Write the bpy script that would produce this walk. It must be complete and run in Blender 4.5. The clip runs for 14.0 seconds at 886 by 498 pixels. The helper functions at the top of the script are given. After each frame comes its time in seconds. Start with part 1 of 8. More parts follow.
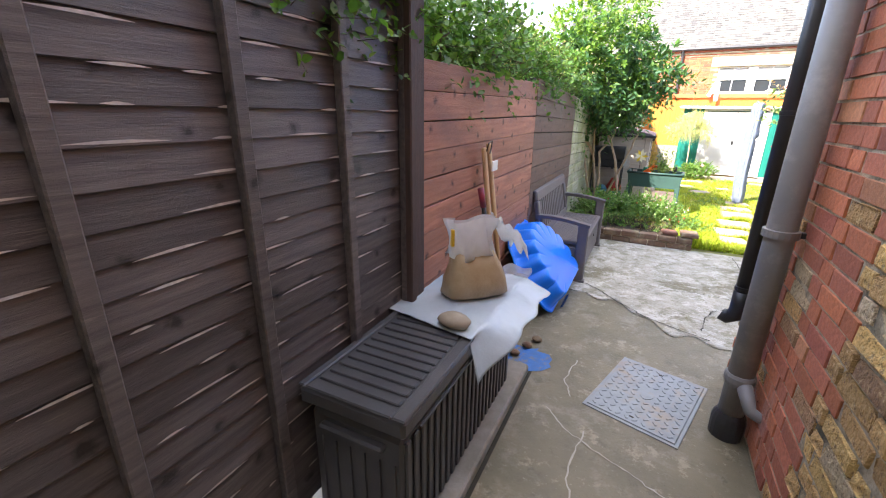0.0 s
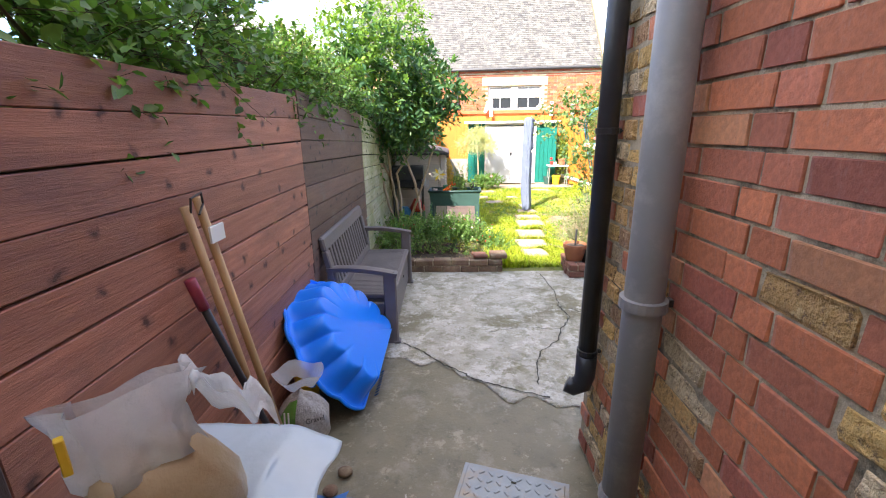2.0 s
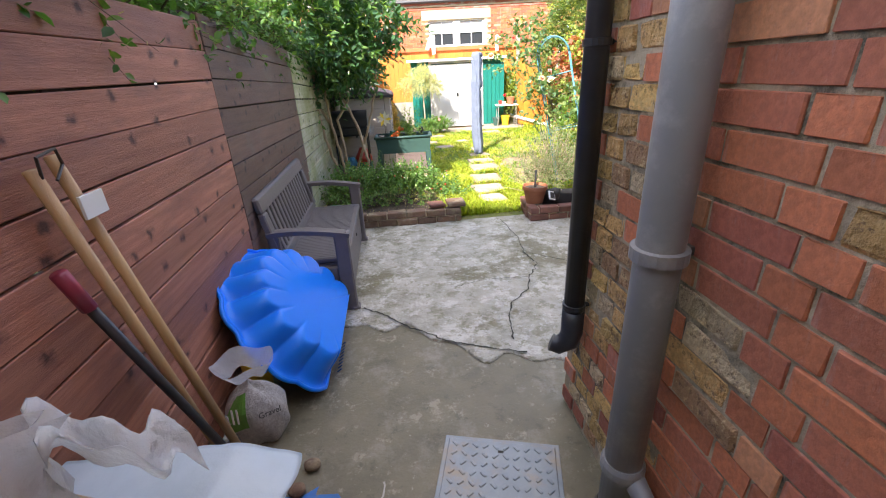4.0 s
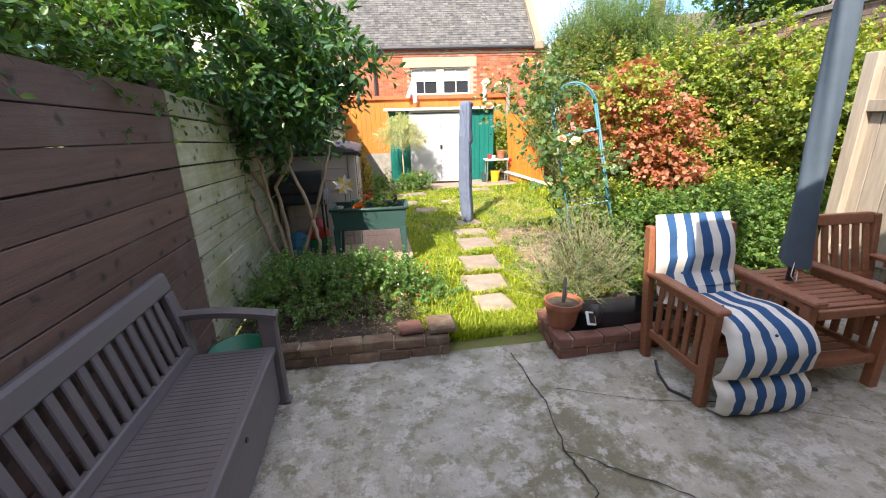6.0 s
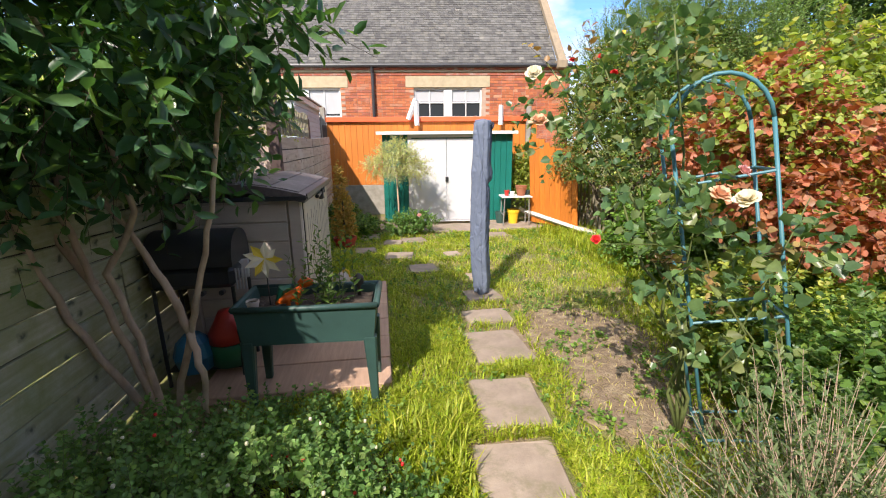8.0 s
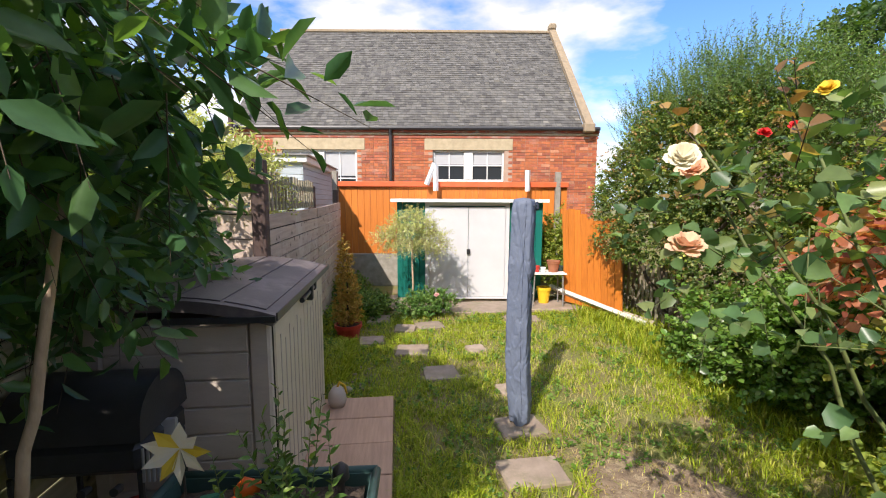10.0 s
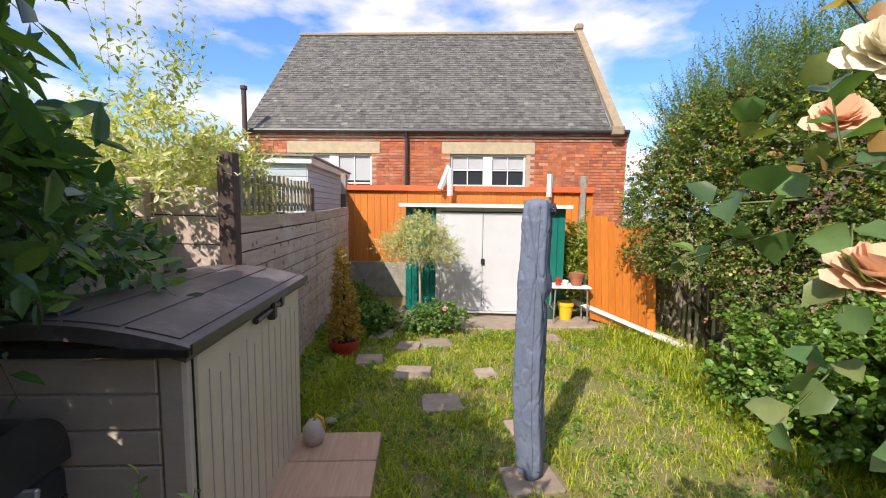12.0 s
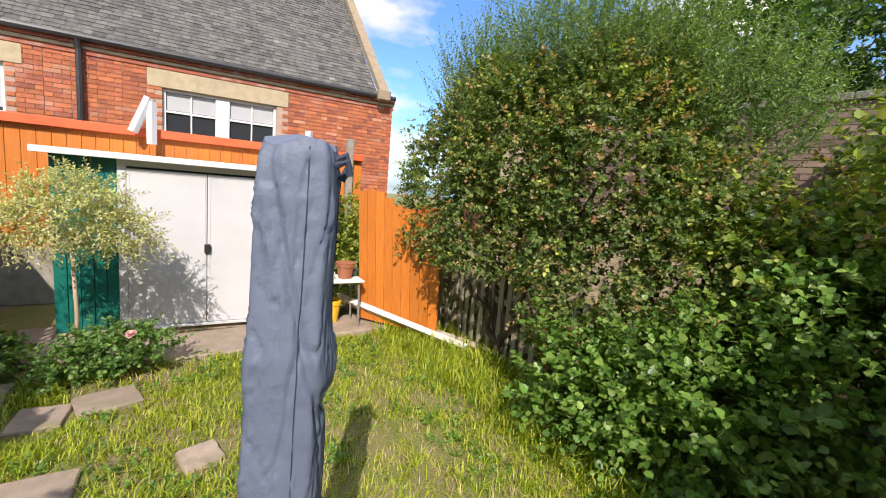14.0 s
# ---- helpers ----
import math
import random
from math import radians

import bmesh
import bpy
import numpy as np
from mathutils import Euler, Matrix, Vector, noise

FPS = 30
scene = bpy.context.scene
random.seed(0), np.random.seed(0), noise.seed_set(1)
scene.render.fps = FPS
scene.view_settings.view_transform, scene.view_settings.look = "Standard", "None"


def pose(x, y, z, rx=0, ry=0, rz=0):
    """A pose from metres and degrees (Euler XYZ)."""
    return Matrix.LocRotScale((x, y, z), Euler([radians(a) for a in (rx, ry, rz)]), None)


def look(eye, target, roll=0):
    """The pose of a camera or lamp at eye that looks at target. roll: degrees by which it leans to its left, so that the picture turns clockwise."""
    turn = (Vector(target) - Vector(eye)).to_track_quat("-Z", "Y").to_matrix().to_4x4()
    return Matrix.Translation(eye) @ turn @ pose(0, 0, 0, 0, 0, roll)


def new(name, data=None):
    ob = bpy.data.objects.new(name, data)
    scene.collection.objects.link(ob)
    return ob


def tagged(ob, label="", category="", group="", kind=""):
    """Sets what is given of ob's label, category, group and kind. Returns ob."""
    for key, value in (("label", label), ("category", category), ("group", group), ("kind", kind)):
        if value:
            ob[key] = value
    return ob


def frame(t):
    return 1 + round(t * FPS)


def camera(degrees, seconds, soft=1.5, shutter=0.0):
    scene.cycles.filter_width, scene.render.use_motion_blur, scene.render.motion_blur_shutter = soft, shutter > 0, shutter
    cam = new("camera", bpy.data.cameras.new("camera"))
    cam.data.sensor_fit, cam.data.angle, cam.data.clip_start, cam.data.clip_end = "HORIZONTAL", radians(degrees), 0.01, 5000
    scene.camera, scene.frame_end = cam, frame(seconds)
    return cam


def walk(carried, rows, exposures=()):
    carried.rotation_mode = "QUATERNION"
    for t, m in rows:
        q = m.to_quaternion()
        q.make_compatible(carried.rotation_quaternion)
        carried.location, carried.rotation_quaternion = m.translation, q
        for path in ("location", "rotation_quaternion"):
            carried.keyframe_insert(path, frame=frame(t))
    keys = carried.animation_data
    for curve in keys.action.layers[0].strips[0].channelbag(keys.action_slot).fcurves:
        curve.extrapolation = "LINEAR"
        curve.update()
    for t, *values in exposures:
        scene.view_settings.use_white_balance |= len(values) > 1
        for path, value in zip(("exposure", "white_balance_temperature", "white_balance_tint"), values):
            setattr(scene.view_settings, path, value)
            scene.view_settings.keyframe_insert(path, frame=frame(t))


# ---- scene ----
cam = camera(93.6, 14.0, soft=1.1)
PATH = [
    (0, (0.925, 0.238, 1.537), (0.096, 1.945, 0.906), 0.9),
    (0.5, (0.933, 0.534, 1.507), (0.371, 2.333, 0.839), -0.3),
    (1, (0.893, 0.756, 1.523), (0.553, 2.614, 0.865), -0.3),
    (1.5, (0.893, 0.984, 1.566), (0.717, 2.891, 0.991), -0.4),
    (2, (0.89, 1.268, 1.566), (0.873, 3.19, 1.011), -0.8),
    (2.5, (0.832, 1.339, 1.529), (0.954, 3.208, 0.827), -1.4),
    (2.7, (0.815, 1.333, 1.459), (0.973, 3.162, 0.666), -1.7),
    (4.8, (0.958, 2.065, 1.515), (1.156, 3.897, 0.736), -3.2),
    (5, (1.002, 2.252, 1.492), (1.191, 4.098, 0.745), -3.2),
    (5.5, (1.1, 2.788, 1.519), (1.324, 4.657, 0.845), -2.5),
    (6, (1.093, 3.261, 1.547), (1.396, 5.142, 0.94), -1.5),
    (6.5, (1.2, 3.72, 1.514), (1.537, 5.607, 0.946), -1.2),
    (7, (1.296, 4.26, 1.51), (1.657, 6.146, 0.951), -0.7),
    (7.5, (1.359, 4.764, 1.502), (1.713, 6.657, 0.961), -0.3),
    (8, (1.46, 5.287, 1.529), (1.743, 7.205, 1.037), -0.5),
    (8.5, (1.491, 5.79, 1.632), (1.743, 7.731, 1.218), -0.5),
    (9, (1.509, 6.112, 1.73), (1.746, 8.073, 1.416), -0.6),
    (9.2, (1.508, 6.215, 1.734), (1.739, 8.183, 1.463), -0.2),
    (11.3, (1.617, 6.397, 1.704), (1.824, 8.374, 1.483), 0.7),
    (11.5, (1.664, 6.516, 1.691), (1.835, 8.496, 1.473), 0.5),
    (12, (1.746, 6.833, 1.688), (1.855, 8.82, 1.489), 0.8),
    (12.5, (1.768, 7.267, 1.68), (1.876, 9.255, 1.492), 1.6),
    (13, (1.845, 7.784, 1.612), (2.039, 9.762, 1.391), 2.1),
    (13.5, (1.985, 8.162, 1.598), (2.509, 10.075, 1.34), 2.9),
    (14, (2.155, 8.34, 1.658), (3.329, 9.935, 1.38), 4.9),
]
EXPOSURES = [(t, stops, 6850, 16) for t, stops in ((0, 2.8), (1.0, 2.7), (2.7, 2.3), (4.8, 2.25), (6.0, 1.65), (7.5, 1.12), (9.0, 0.95), (11.3, 0.82), (14.0, 0.80))]
walk(cam, [(t, look(eye, target, roll)) for t, eye, target, roll in PATH], EXPOSURES)

# ---- world, sun, exposure ----
world = bpy.data.worlds.new("world")
scene.world = world
world.use_nodes = True
SUN_ELEV = radians(41.5)
SUN_DIR = Vector((-0.52 * math.cos(SUN_ELEV), -0.854 * math.cos(SUN_ELEV), math.sin(SUN_ELEV)))
SKY_STRENGTH, SUN_STRENGTH = 0.15, 3.5
CLOUD = 5.2


def build_world():
    t = world.node_tree
    t.nodes.clear()
    out = t.nodes.new("ShaderNodeOutputWorld")
    bg = t.nodes.new("ShaderNodeBackground")
    sky = t.nodes.new("ShaderNodeTexSky")
    sky.sky_type = "NISHITA"
    sky.sun_disc = False
    sky.sun_elevation = SUN_ELEV
    sky.sun_rotation = math.atan2(SUN_DIR.x, SUN_DIR.y)
    sky.ozone_density = 2.2
    co = t.nodes.new("ShaderNodeTexCoord")
    mp = t.nodes.new("ShaderNodeMapping")
    mp.inputs["Scale"].default_value = (1.0, 1.0, 2.6)
    no = t.nodes.new("ShaderNodeTexNoise")
    no.inputs["Scale"].default_value = 2.3
    no.inputs["Detail"].default_value = 7
    no.inputs["Roughness"].default_value = 0.55
    ra = t.nodes.new("ShaderNodeValToRGB")
    ra.color_ramp.elements[0].position = 0.44
    ra.color_ramp.elements[1].position = 0.60
    n2 = t.nodes.new("ShaderNodeTexNoise")
    n2.inputs["Scale"].default_value = 4.5
    n2.inputs["Detail"].default_value = 6
    shade = t.nodes.new("ShaderNodeValToRGB")
    shade.color_ramp.elements[0].position, shade.color_ramp.elements[1].position = 0.35, 0.62
    shade.color_ramp.elements[0].color = (0.66, 0.70, 0.76, 1)
    shade.color_ramp.elements[1].color = (1.0, 1.0, 1.0, 1)
    body = t.nodes.new("ShaderNodeMixRGB")
    body.blend_type = "MULTIPLY"
    body.inputs[0].default_value = 1.0
    body.inputs[2].default_value = (CLOUD * 1.04, CLOUD * 1.0, CLOUD * 0.95, 1)
    t.links.new(mp.outputs[0], n2.inputs["Vector"])
    t.links.new(n2.outputs[0], shade.inputs[0])
    t.links.new(shade.outputs[0], body.inputs[1])
    deep = t.nodes.new("ShaderNodeMixRGB")
    deep.blend_type = "MULTIPLY"
    deep.inputs[0].default_value = 1.0
    deep.inputs[2].default_value = (0.50, 0.76, 1.04, 1)
    mx = t.nodes.new("ShaderNodeMixRGB")
    t.links.new(body.outputs[0], mx.inputs[2])
    t.links.new(co.outputs["Generated"], mp.inputs[0])
    t.links.new(mp.outputs[0], no.inputs["Vector"])
    t.links.new(no.outputs[0], ra.inputs[0])
    t.links.new(ra.outputs[0], mx.inputs[0])
    t.links.new(sky.outputs[0], deep.inputs[1])
    t.links.new(deep.outputs[0], mx.inputs[1])
    t.links.new(mx.outputs[0], bg.inputs[0])
    bg.inputs[1].default_value = SKY_STRENGTH
    t.links.new(bg.outputs[0], out.inputs[0])


build_world()
sun = new("sun", bpy.data.lights.new("sun", "SUN"))
sun.data.energy = SUN_STRENGTH
sun.data.angle = radians(0.5)
sun.data.color = (1.0, 0.95, 0.86)
sun.matrix_world = look(SUN_DIR * 30, (0, 0, 0))


# ---- materials ----
def noise_node(t, scale, detail=4, rough=0.55, stretch=(1, 1, 1), shift=(0, 0, 0)):
    co = t.nodes.new("ShaderNodeTexCoord")
    mp = t.nodes.new("ShaderNodeMapping")
    mp.inputs["Scale"].default_value = stretch
    mp.inputs["Location"].default_value = shift
    no = t.nodes.new("ShaderNodeTexNoise")
    no.inputs["Scale"].default_value = scale
    no.inputs["Detail"].default_value = detail
    no.inputs["Roughness"].default_value = rough
    t.links.new(co.outputs["Object"], mp.inputs[0])
    t.links.new(mp.outputs[0], no.inputs["Vector"])
    return no, mp


def ramp(t, fac, stops):
    ra = t.nodes.new("ShaderNodeValToRGB")
    el = ra.color_ramp.elements
    while len(el) < len(stops):
        el.new(0.5)
    for e, (p, c) in zip(el, stops):
        e.position = p
        e.color = (*c, 1) if len(c) == 3 else c
    t.links.new(fac, ra.inputs[0])
    return ra


def mixc(t, fac, a, b, mode="MIX"):
    mx = t.nodes.new("ShaderNodeMixRGB")
    mx.blend_type = mode
    for sock, v in ((mx.inputs[0], fac), (mx.inputs[1], a), (mx.inputs[2], b)):
        if isinstance(v, (int, float)):
            sock.default_value = v
        elif isinstance(v, tuple):
            sock.default_value = (*v, 1)
        else:
            t.links.new(v, sock)
    return mx.outputs[0]


def mat(name, c1, c2=None, scale=6, rough=0.8, bump=0.3, bscale=60, metal=0.0, stretch=(1, 1, 1), vary=0.0, island=False,
        stain=None, stain_scale=1.5, stain_at=(0.5, 0.65), knots=None, translucent=0.0, leaf=False, stain_stretch=(1, 1, 1), spec=0.5, coat=0.0, per=None, bdist=0.004):
    """A procedural surface: two tones by noise, a stain, fine relief, and a change of tone from piece to piece."""
    m = bpy.data.materials.new(name)
    m.use_nodes = True
    t = m.node_tree
    b = t.nodes["Principled BSDF"]
    c2 = c2 or tuple(v * 0.75 for v in c1)
    no, _ = noise_node(t, scale, 5, 0.6, stretch)
    col = ramp(t, no.outputs[0], [(0.3, c1), (0.7, c2)]).outputs[0]
    rnd = None
    if vary or per:
        if island:
            rnd = t.nodes.new("ShaderNodeNewGeometry").outputs["Random Per Island"]
        else:
            rnd = t.nodes.new("ShaderNodeObjectInfo").outputs["Random"]
    if per:
        pr = ramp(t, rnd, per)
        pr.color_ramp.interpolation = "CONSTANT" if len(per) > 3 else "LINEAR"
        col = mixc(t, 0.88, col, pr.outputs[0])
        n3, _ = noise_node(t, scale * 2.5, 4, 0.6, stretch)
        sh = ramp(t, n3.outputs[0], [(0.25, (0.7, 0.7, 0.7)), (0.75, (1.15, 1.15, 1.15))]).outputs[0]
        col = mixc(t, 1.0, col, sh, "MULTIPLY")
    if vary:
        hs = t.nodes.new("ShaderNodeMapRange")
        hs.inputs["To Min"].default_value = 1 - vary
        hs.inputs["To Max"].default_value = 1 + vary
        mul = t.nodes.new("ShaderNodeMath")
        mul.operation = "FRACT"
        m2 = t.nodes.new("ShaderNodeMath")
        m2.operation = "MULTIPLY"
        m2.inputs[1].default_value = 7.31
        t.links.new(rnd, m2.inputs[0])
        t.links.new(m2.outputs[0], mul.inputs[0])
        t.links.new(mul.outputs[0], hs.inputs[0])
        hv = t.nodes.new("ShaderNodeHueSaturation")
        t.links.new(hs.outputs[0], hv.inputs["Value"])
        t.links.new(col, hv.inputs["Color"])
        col = hv.outputs[0]
    if stain:
        n2, _ = noise_node(t, stain_scale, 8, 0.72, stain_stretch, (3.1, 7.7, 1.3))
        f = ramp(t, n2.outputs[0], [(stain_at[0], (0, 0, 0)), (stain_at[1], (1, 1, 1))]).outputs[0]
        col = mixc(t, f, col, stain)
    if knots:
        vo = t.nodes.new("ShaderNodeTexVoronoi")
        co = t.nodes.new("ShaderNodeTexCoord")
        vo.voronoi_dimensions = "2D"
        vo.inputs["Scale"].default_value = 4.6
        sp = t.nodes.new("ShaderNodeSeparateXYZ")
        ad = t.nodes.new("ShaderNodeMath")
        cb = t.nodes.new("ShaderNodeCombineXYZ")
        sc = t.nodes.new("ShaderNodeMath")
        sc.operation = "MULTIPLY"
        sc.inputs[1].default_value = 1.15
        t.links.new(co.outputs["Object"], sp.inputs[0])
        t.links.new(sp.outputs[0], ad.inputs[0])
        t.links.new(sp.outputs[1], ad.inputs[1])
        t.links.new(ad.outputs[0], cb.inputs[0])
        t.links.new(sp.outputs[2], sc.inputs[0])
        t.links.new(sc.outputs[0], cb.inputs[1])
        nw, _ = noise_node(t, 22, 3, 0.6)
        wv = mixc(t, 0.06, cb.outputs[0], nw.outputs["Color"])
        t.links.new(wv, vo.inputs["Vector"])
        f = ramp(t, vo.outputs["Distance"], [(0.035, (0.9, 0.9, 0.9)), (0.07, (0.45, 0.45, 0.45)), (0.13, (0, 0, 0))]).outputs[0]
        col = mixc(t, f, col, knots)
    t.links.new(col, b.inputs["Base Color"])
    b.inputs["Roughness"].default_value = rough
    b.inputs["Metallic"].default_value = metal
    b.inputs["Specular IOR Level"].default_value = spec
    b.inputs["Coat Weight"].default_value = coat
    if bump:
        nb, _ = noise_node(t, bscale, 5, 0.65, stretch)
        bu = t.nodes.new("ShaderNodeBump")
        bu.inputs["Strength"].default_value = bump
        bu.inputs["Distance"].default_value = bdist
        t.links.new(nb.outputs[0], bu.inputs["Height"])
        t.links.new(bu.outputs[0], b.inputs["Normal"])
    if translucent:
        out = t.nodes["Material Output"]
        tr = t.nodes.new("ShaderNodeBsdfTranslucent")
        tc = mixc(t, 1.0, col, (1.3, 1.35, 0.5) if leaf else (1.0, 1.0, 1.0), "MULTIPLY")
        t.links.new(tc, tr.inputs[0])
        ms = t.nodes.new("ShaderNodeMixShader")
        ms.inputs[0].default_value = translucent
        t.links.new(b.outputs[0], ms.inputs[1])
        t.links.new(tr.outputs[0], ms.inputs[2])
        t.links.new(ms.outputs[0], out.inputs[0])
    return m


def speckle(m, pale, dark, scale, at=(0.53, 0.57), amount=0.7):
    """Chips and scuffs with hard edges, pale and dark, over a surface."""
    t = m.node_tree
    b = t.nodes["Principled BSDF"]
    col = b.inputs["Base Color"].links[0].from_socket
    for tone, s, off in ((pale, scale, 0.0), (dark, scale * 1.7, 5.0)):
        n, _ = noise_node(t, s, 9, 0.78, (1, 1, 1), (off, off * 0.7, 0))
        f = ramp(t, n.outputs[0], [(at[0], (0, 0, 0)), (at[1], (amount, amount, amount))]).outputs[0]
        col = mixc(t, f, col, tone)
    t.links.new(col, b.inputs["Base Color"])


def leaf_mat(name, a, b, c=None, rough=0.42):
    lift = lambda q: tuple(min(0.6, v * 1.5) for v in q)
    a, b, c = lift(a), lift(b), lift(c or b)
    per = [(0.0, a), (0.6, b), (1.0, c)]
    return mat(name, a, b, 9, rough, 0.0, island=True, per=per, vary=0.3, translucent=0.42, leaf=True, spec=0.45)


GRAIN = (6, 0.35, 6)
M_DARK = mat("dark_creosoted_boards", (0.138, 0.118, 0.112), (0.060, 0.053, 0.053), 9, 0.45, 0.5, 40, stretch=GRAIN, vary=0.3,
             stain=(0.30, 0.25, 0.22), stain_scale=7, stain_at=(0.64, 0.72), stain_stretch=(1, 0.12, 1.6), knots=(0.012, 0.01, 0.01))
M_RED = mat("red_brown_stained_boards", (0.46, 0.195, 0.12), (0.28, 0.105, 0.065), 7, 0.6, 0.7, 40, stretch=GRAIN, vary=0.24,
            stain=(0.23, 0.10, 0.075), stain_scale=2.6, stain_at=(0.5, 0.68), stain_stretch=(1, 0.45, 1.4), knots=(0.055, 0.02, 0.015))
M_BROWN = mat("dark_brown_boards", (0.17, 0.095, 0.068), (0.105, 0.06, 0.046), 7, 0.65, 0.5, 40, stretch=GRAIN, vary=0.18,
              stain=(0.15, 0.12, 0.10), stain_scale=2.4, stain_at=(0.52, 0.72), knots=(0.03, 0.02, 0.018))
M_GREENBOARD = mat("algae_green_weathered_boards", (0.54, 0.50, 0.38), (0.34, 0.33, 0.19), 6, 0.75, 0.5, 40, stretch=GRAIN, vary=0.14,
                   stain=(0.22, 0.24, 0.07), stain_scale=2.2, stain_at=(0.42, 0.7), knots=(0.07, 0.08, 0.05))
M_GREYBOARD = mat("weathered_grey_boards", (0.52, 0.415, 0.345), (0.37, 0.29, 0.245), 6, 0.78, 0.5, 40, stretch=GRAIN, vary=0.14,
                  stain=(0.56, 0.50, 0.45), stain_scale=2, knots=(0.08, 0.06, 0.05))
M_POST = mat("dark_fence_post", (0.085, 0.05, 0.042), (0.045, 0.03, 0.028), 8, 0.7, 0.5, 40, stretch=(8, 8, 0.6))
M_CONC = mat("worn_olive_concrete", (0.20, 0.17, 0.105), (0.115, 0.10, 0.06), 3.2, 0.5, 0.5, 55, stain=(0.27, 0.245, 0.19), stain_scale=4,
             stain_at=(0.52, 0.72), bdist=0.006)
M_SCREED = mat("rough_pale_screed", (0.50, 0.465, 0.40), (0.31, 0.285, 0.215), 7, 0.7, 1.0, 22, stain=(0.20, 0.18, 0.115), stain_scale=1.5,
               stain_at=(0.525, 0.60), bdist=0.025)
speckle(M_SCREED, (0.64, 0.61, 0.55), (0.17, 0.16, 0.075), 5, (0.53, 0.57), 0.6)
speckle(M_SCREED, (0.60, 0.57, 0.52), (0.12, 0.105, 0.07), 30, (0.60, 0.64), 0.6)
speckle(M_CONC, (0.36, 0.32, 0.23), (0.09, 0.08, 0.045), 6, (0.56, 0.62), 0.6)
speckle(M_CONC, (0.42, 0.38, 0.29), (0.07, 0.06, 0.035), 34, (0.61, 0.65), 0.6)
M_LEDGE = mat("pale_concrete_edge", (0.34, 0.31, 0.27), (0.22, 0.20, 0.16), 8, 0.85, 0.6, 70)
M_CRACK = mat("crack_dark", (0.05, 0.045, 0.035), (0.03, 0.03, 0.02), 20, 0.95, 0)
M_RENDERLINE = mat("pale_mortar_smear", (0.45, 0.42, 0.36), (0.35, 0.32, 0.27), 30, 0.9, 0.3)
M_BLUEPAINT = mat("blue_paint_spill", (0.02, 0.16, 0.50), (0.03, 0.12, 0.33), 20, 0.5, 0.2, stain=(0.2, 0.18, 0.13), stain_scale=12, stain_at=(0.5, 0.62))
M_SOIL = mat("dark_soil", (0.085, 0.06, 0.043), (0.045, 0.032, 0.024), 18, 0.95, 1.0, 40, stain=(0.15, 0.11, 0.075), stain_scale=9, bdist=0.02)
M_DRYSOIL = mat("dry_strawy_soil", (0.30, 0.22, 0.14), (0.17, 0.12, 0.08), 14, 0.95, 1.0, 50, stain=(0.40, 0.32, 0.20), stain_scale=12, bdist=0.02)
M_LAWN = mat("lawn_ground", (0.16, 0.20, 0.035), (0.24, 0.20, 0.085), 3.0, 0.95, 1.0, 60, stain=(0.27, 0.20, 0.12), stain_scale=1.6,
             stain_at=(0.52, 0.60), bdist=0.02)
M_RBRICK = mat("red_brick", (0.50, 0.16, 0.085), (0.34, 0.11, 0.07), 22, 0.75, 0.9, 70, vary=0.2, bdist=0.004,
               per=[(0, (0.58, 0.19, 0.085)), (0.4, (0.53, 0.175, 0.095)), (0.78, (0.40, 0.12, 0.075)), (0.93, (0.60, 0.27, 0.13))],
               stain=(0.50, 0.33, 0.29), stain_scale=5, stain_at=(0.52, 0.74), stain_stretch=(1, 1.6, 0.35))
M_YBRICK = mat("yellow_stock_brick", (0.62, 0.43, 0.18), (0.34, 0.22, 0.11), 30, 0.9, 1.0, 34, vary=0.25, bdist=0.03,
               per=[(0, (0.74, 0.47, 0.16)), (0.35, (0.62, 0.37, 0.14)), (0.6, (0.62, 0.48, 0.29)), (0.85, (0.44, 0.25, 0.13))],
               stain=(0.10, 0.06, 0.045), stain_scale=9, stain_at=(0.58, 0.7))
speckle(M_YBRICK, (0.72, 0.52, 0.26), (0.11, 0.06, 0.035), 24, (0.54, 0.60), 0.75)
speckle(M_RBRICK, (0.60, 0.34, 0.24), (0.22, 0.06, 0.045), 12, (0.58, 0.68), 0.5)
M_MORTAR = mat("lime_mortar", (0.56, 0.46, 0.31), (0.38, 0.31, 0.20), 14, 0.95, 1.0, 60, stain=(0.12, 0.105, 0.07), stain_scale=5, stain_at=(0.48, 0.62), bdist=0.008)
M_HBRICK = mat("orange_red_brick", (0.46, 0.14, 0.06), (0.36, 0.10, 0.05), 5, 0.85, 0.3, 60, island=True, vary=0.2,
               per=[(0, (0.48, 0.15, 0.06)), (0.5, (0.42, 0.12, 0.055)), (0.8, (0.32, 0.10, 0.06)), (0.93, (0.52, 0.24, 0.14))],
               stain=(0.46, 0.24, 0.19), stain_scale=0.9, stain_at=(0.56, 0.72))
M_SLATE = mat("roof_slates", (0.12, 0.115, 0.108), (0.075, 0.072, 0.068), 3, 0.75, 0.3, 40, island=True, vary=0.3,
              stain=(0.17, 0.16, 0.135), stain_scale=3, stain_at=(0.5, 0.75), stain_stretch=(2.2, 1, 0.4),
              per=[(0, (0.13, 0.125, 0.115)), (0.40, (0.095, 0.091, 0.086)), (0.72, (0.115, 0.11, 0.10)), (0.95, (0.185, 0.175, 0.15))])
M_STONE = mat("buff_lintel_stone", (0.50, 0.41, 0.27), (0.38, 0.31, 0.20), 8, 0.9, 0.3)
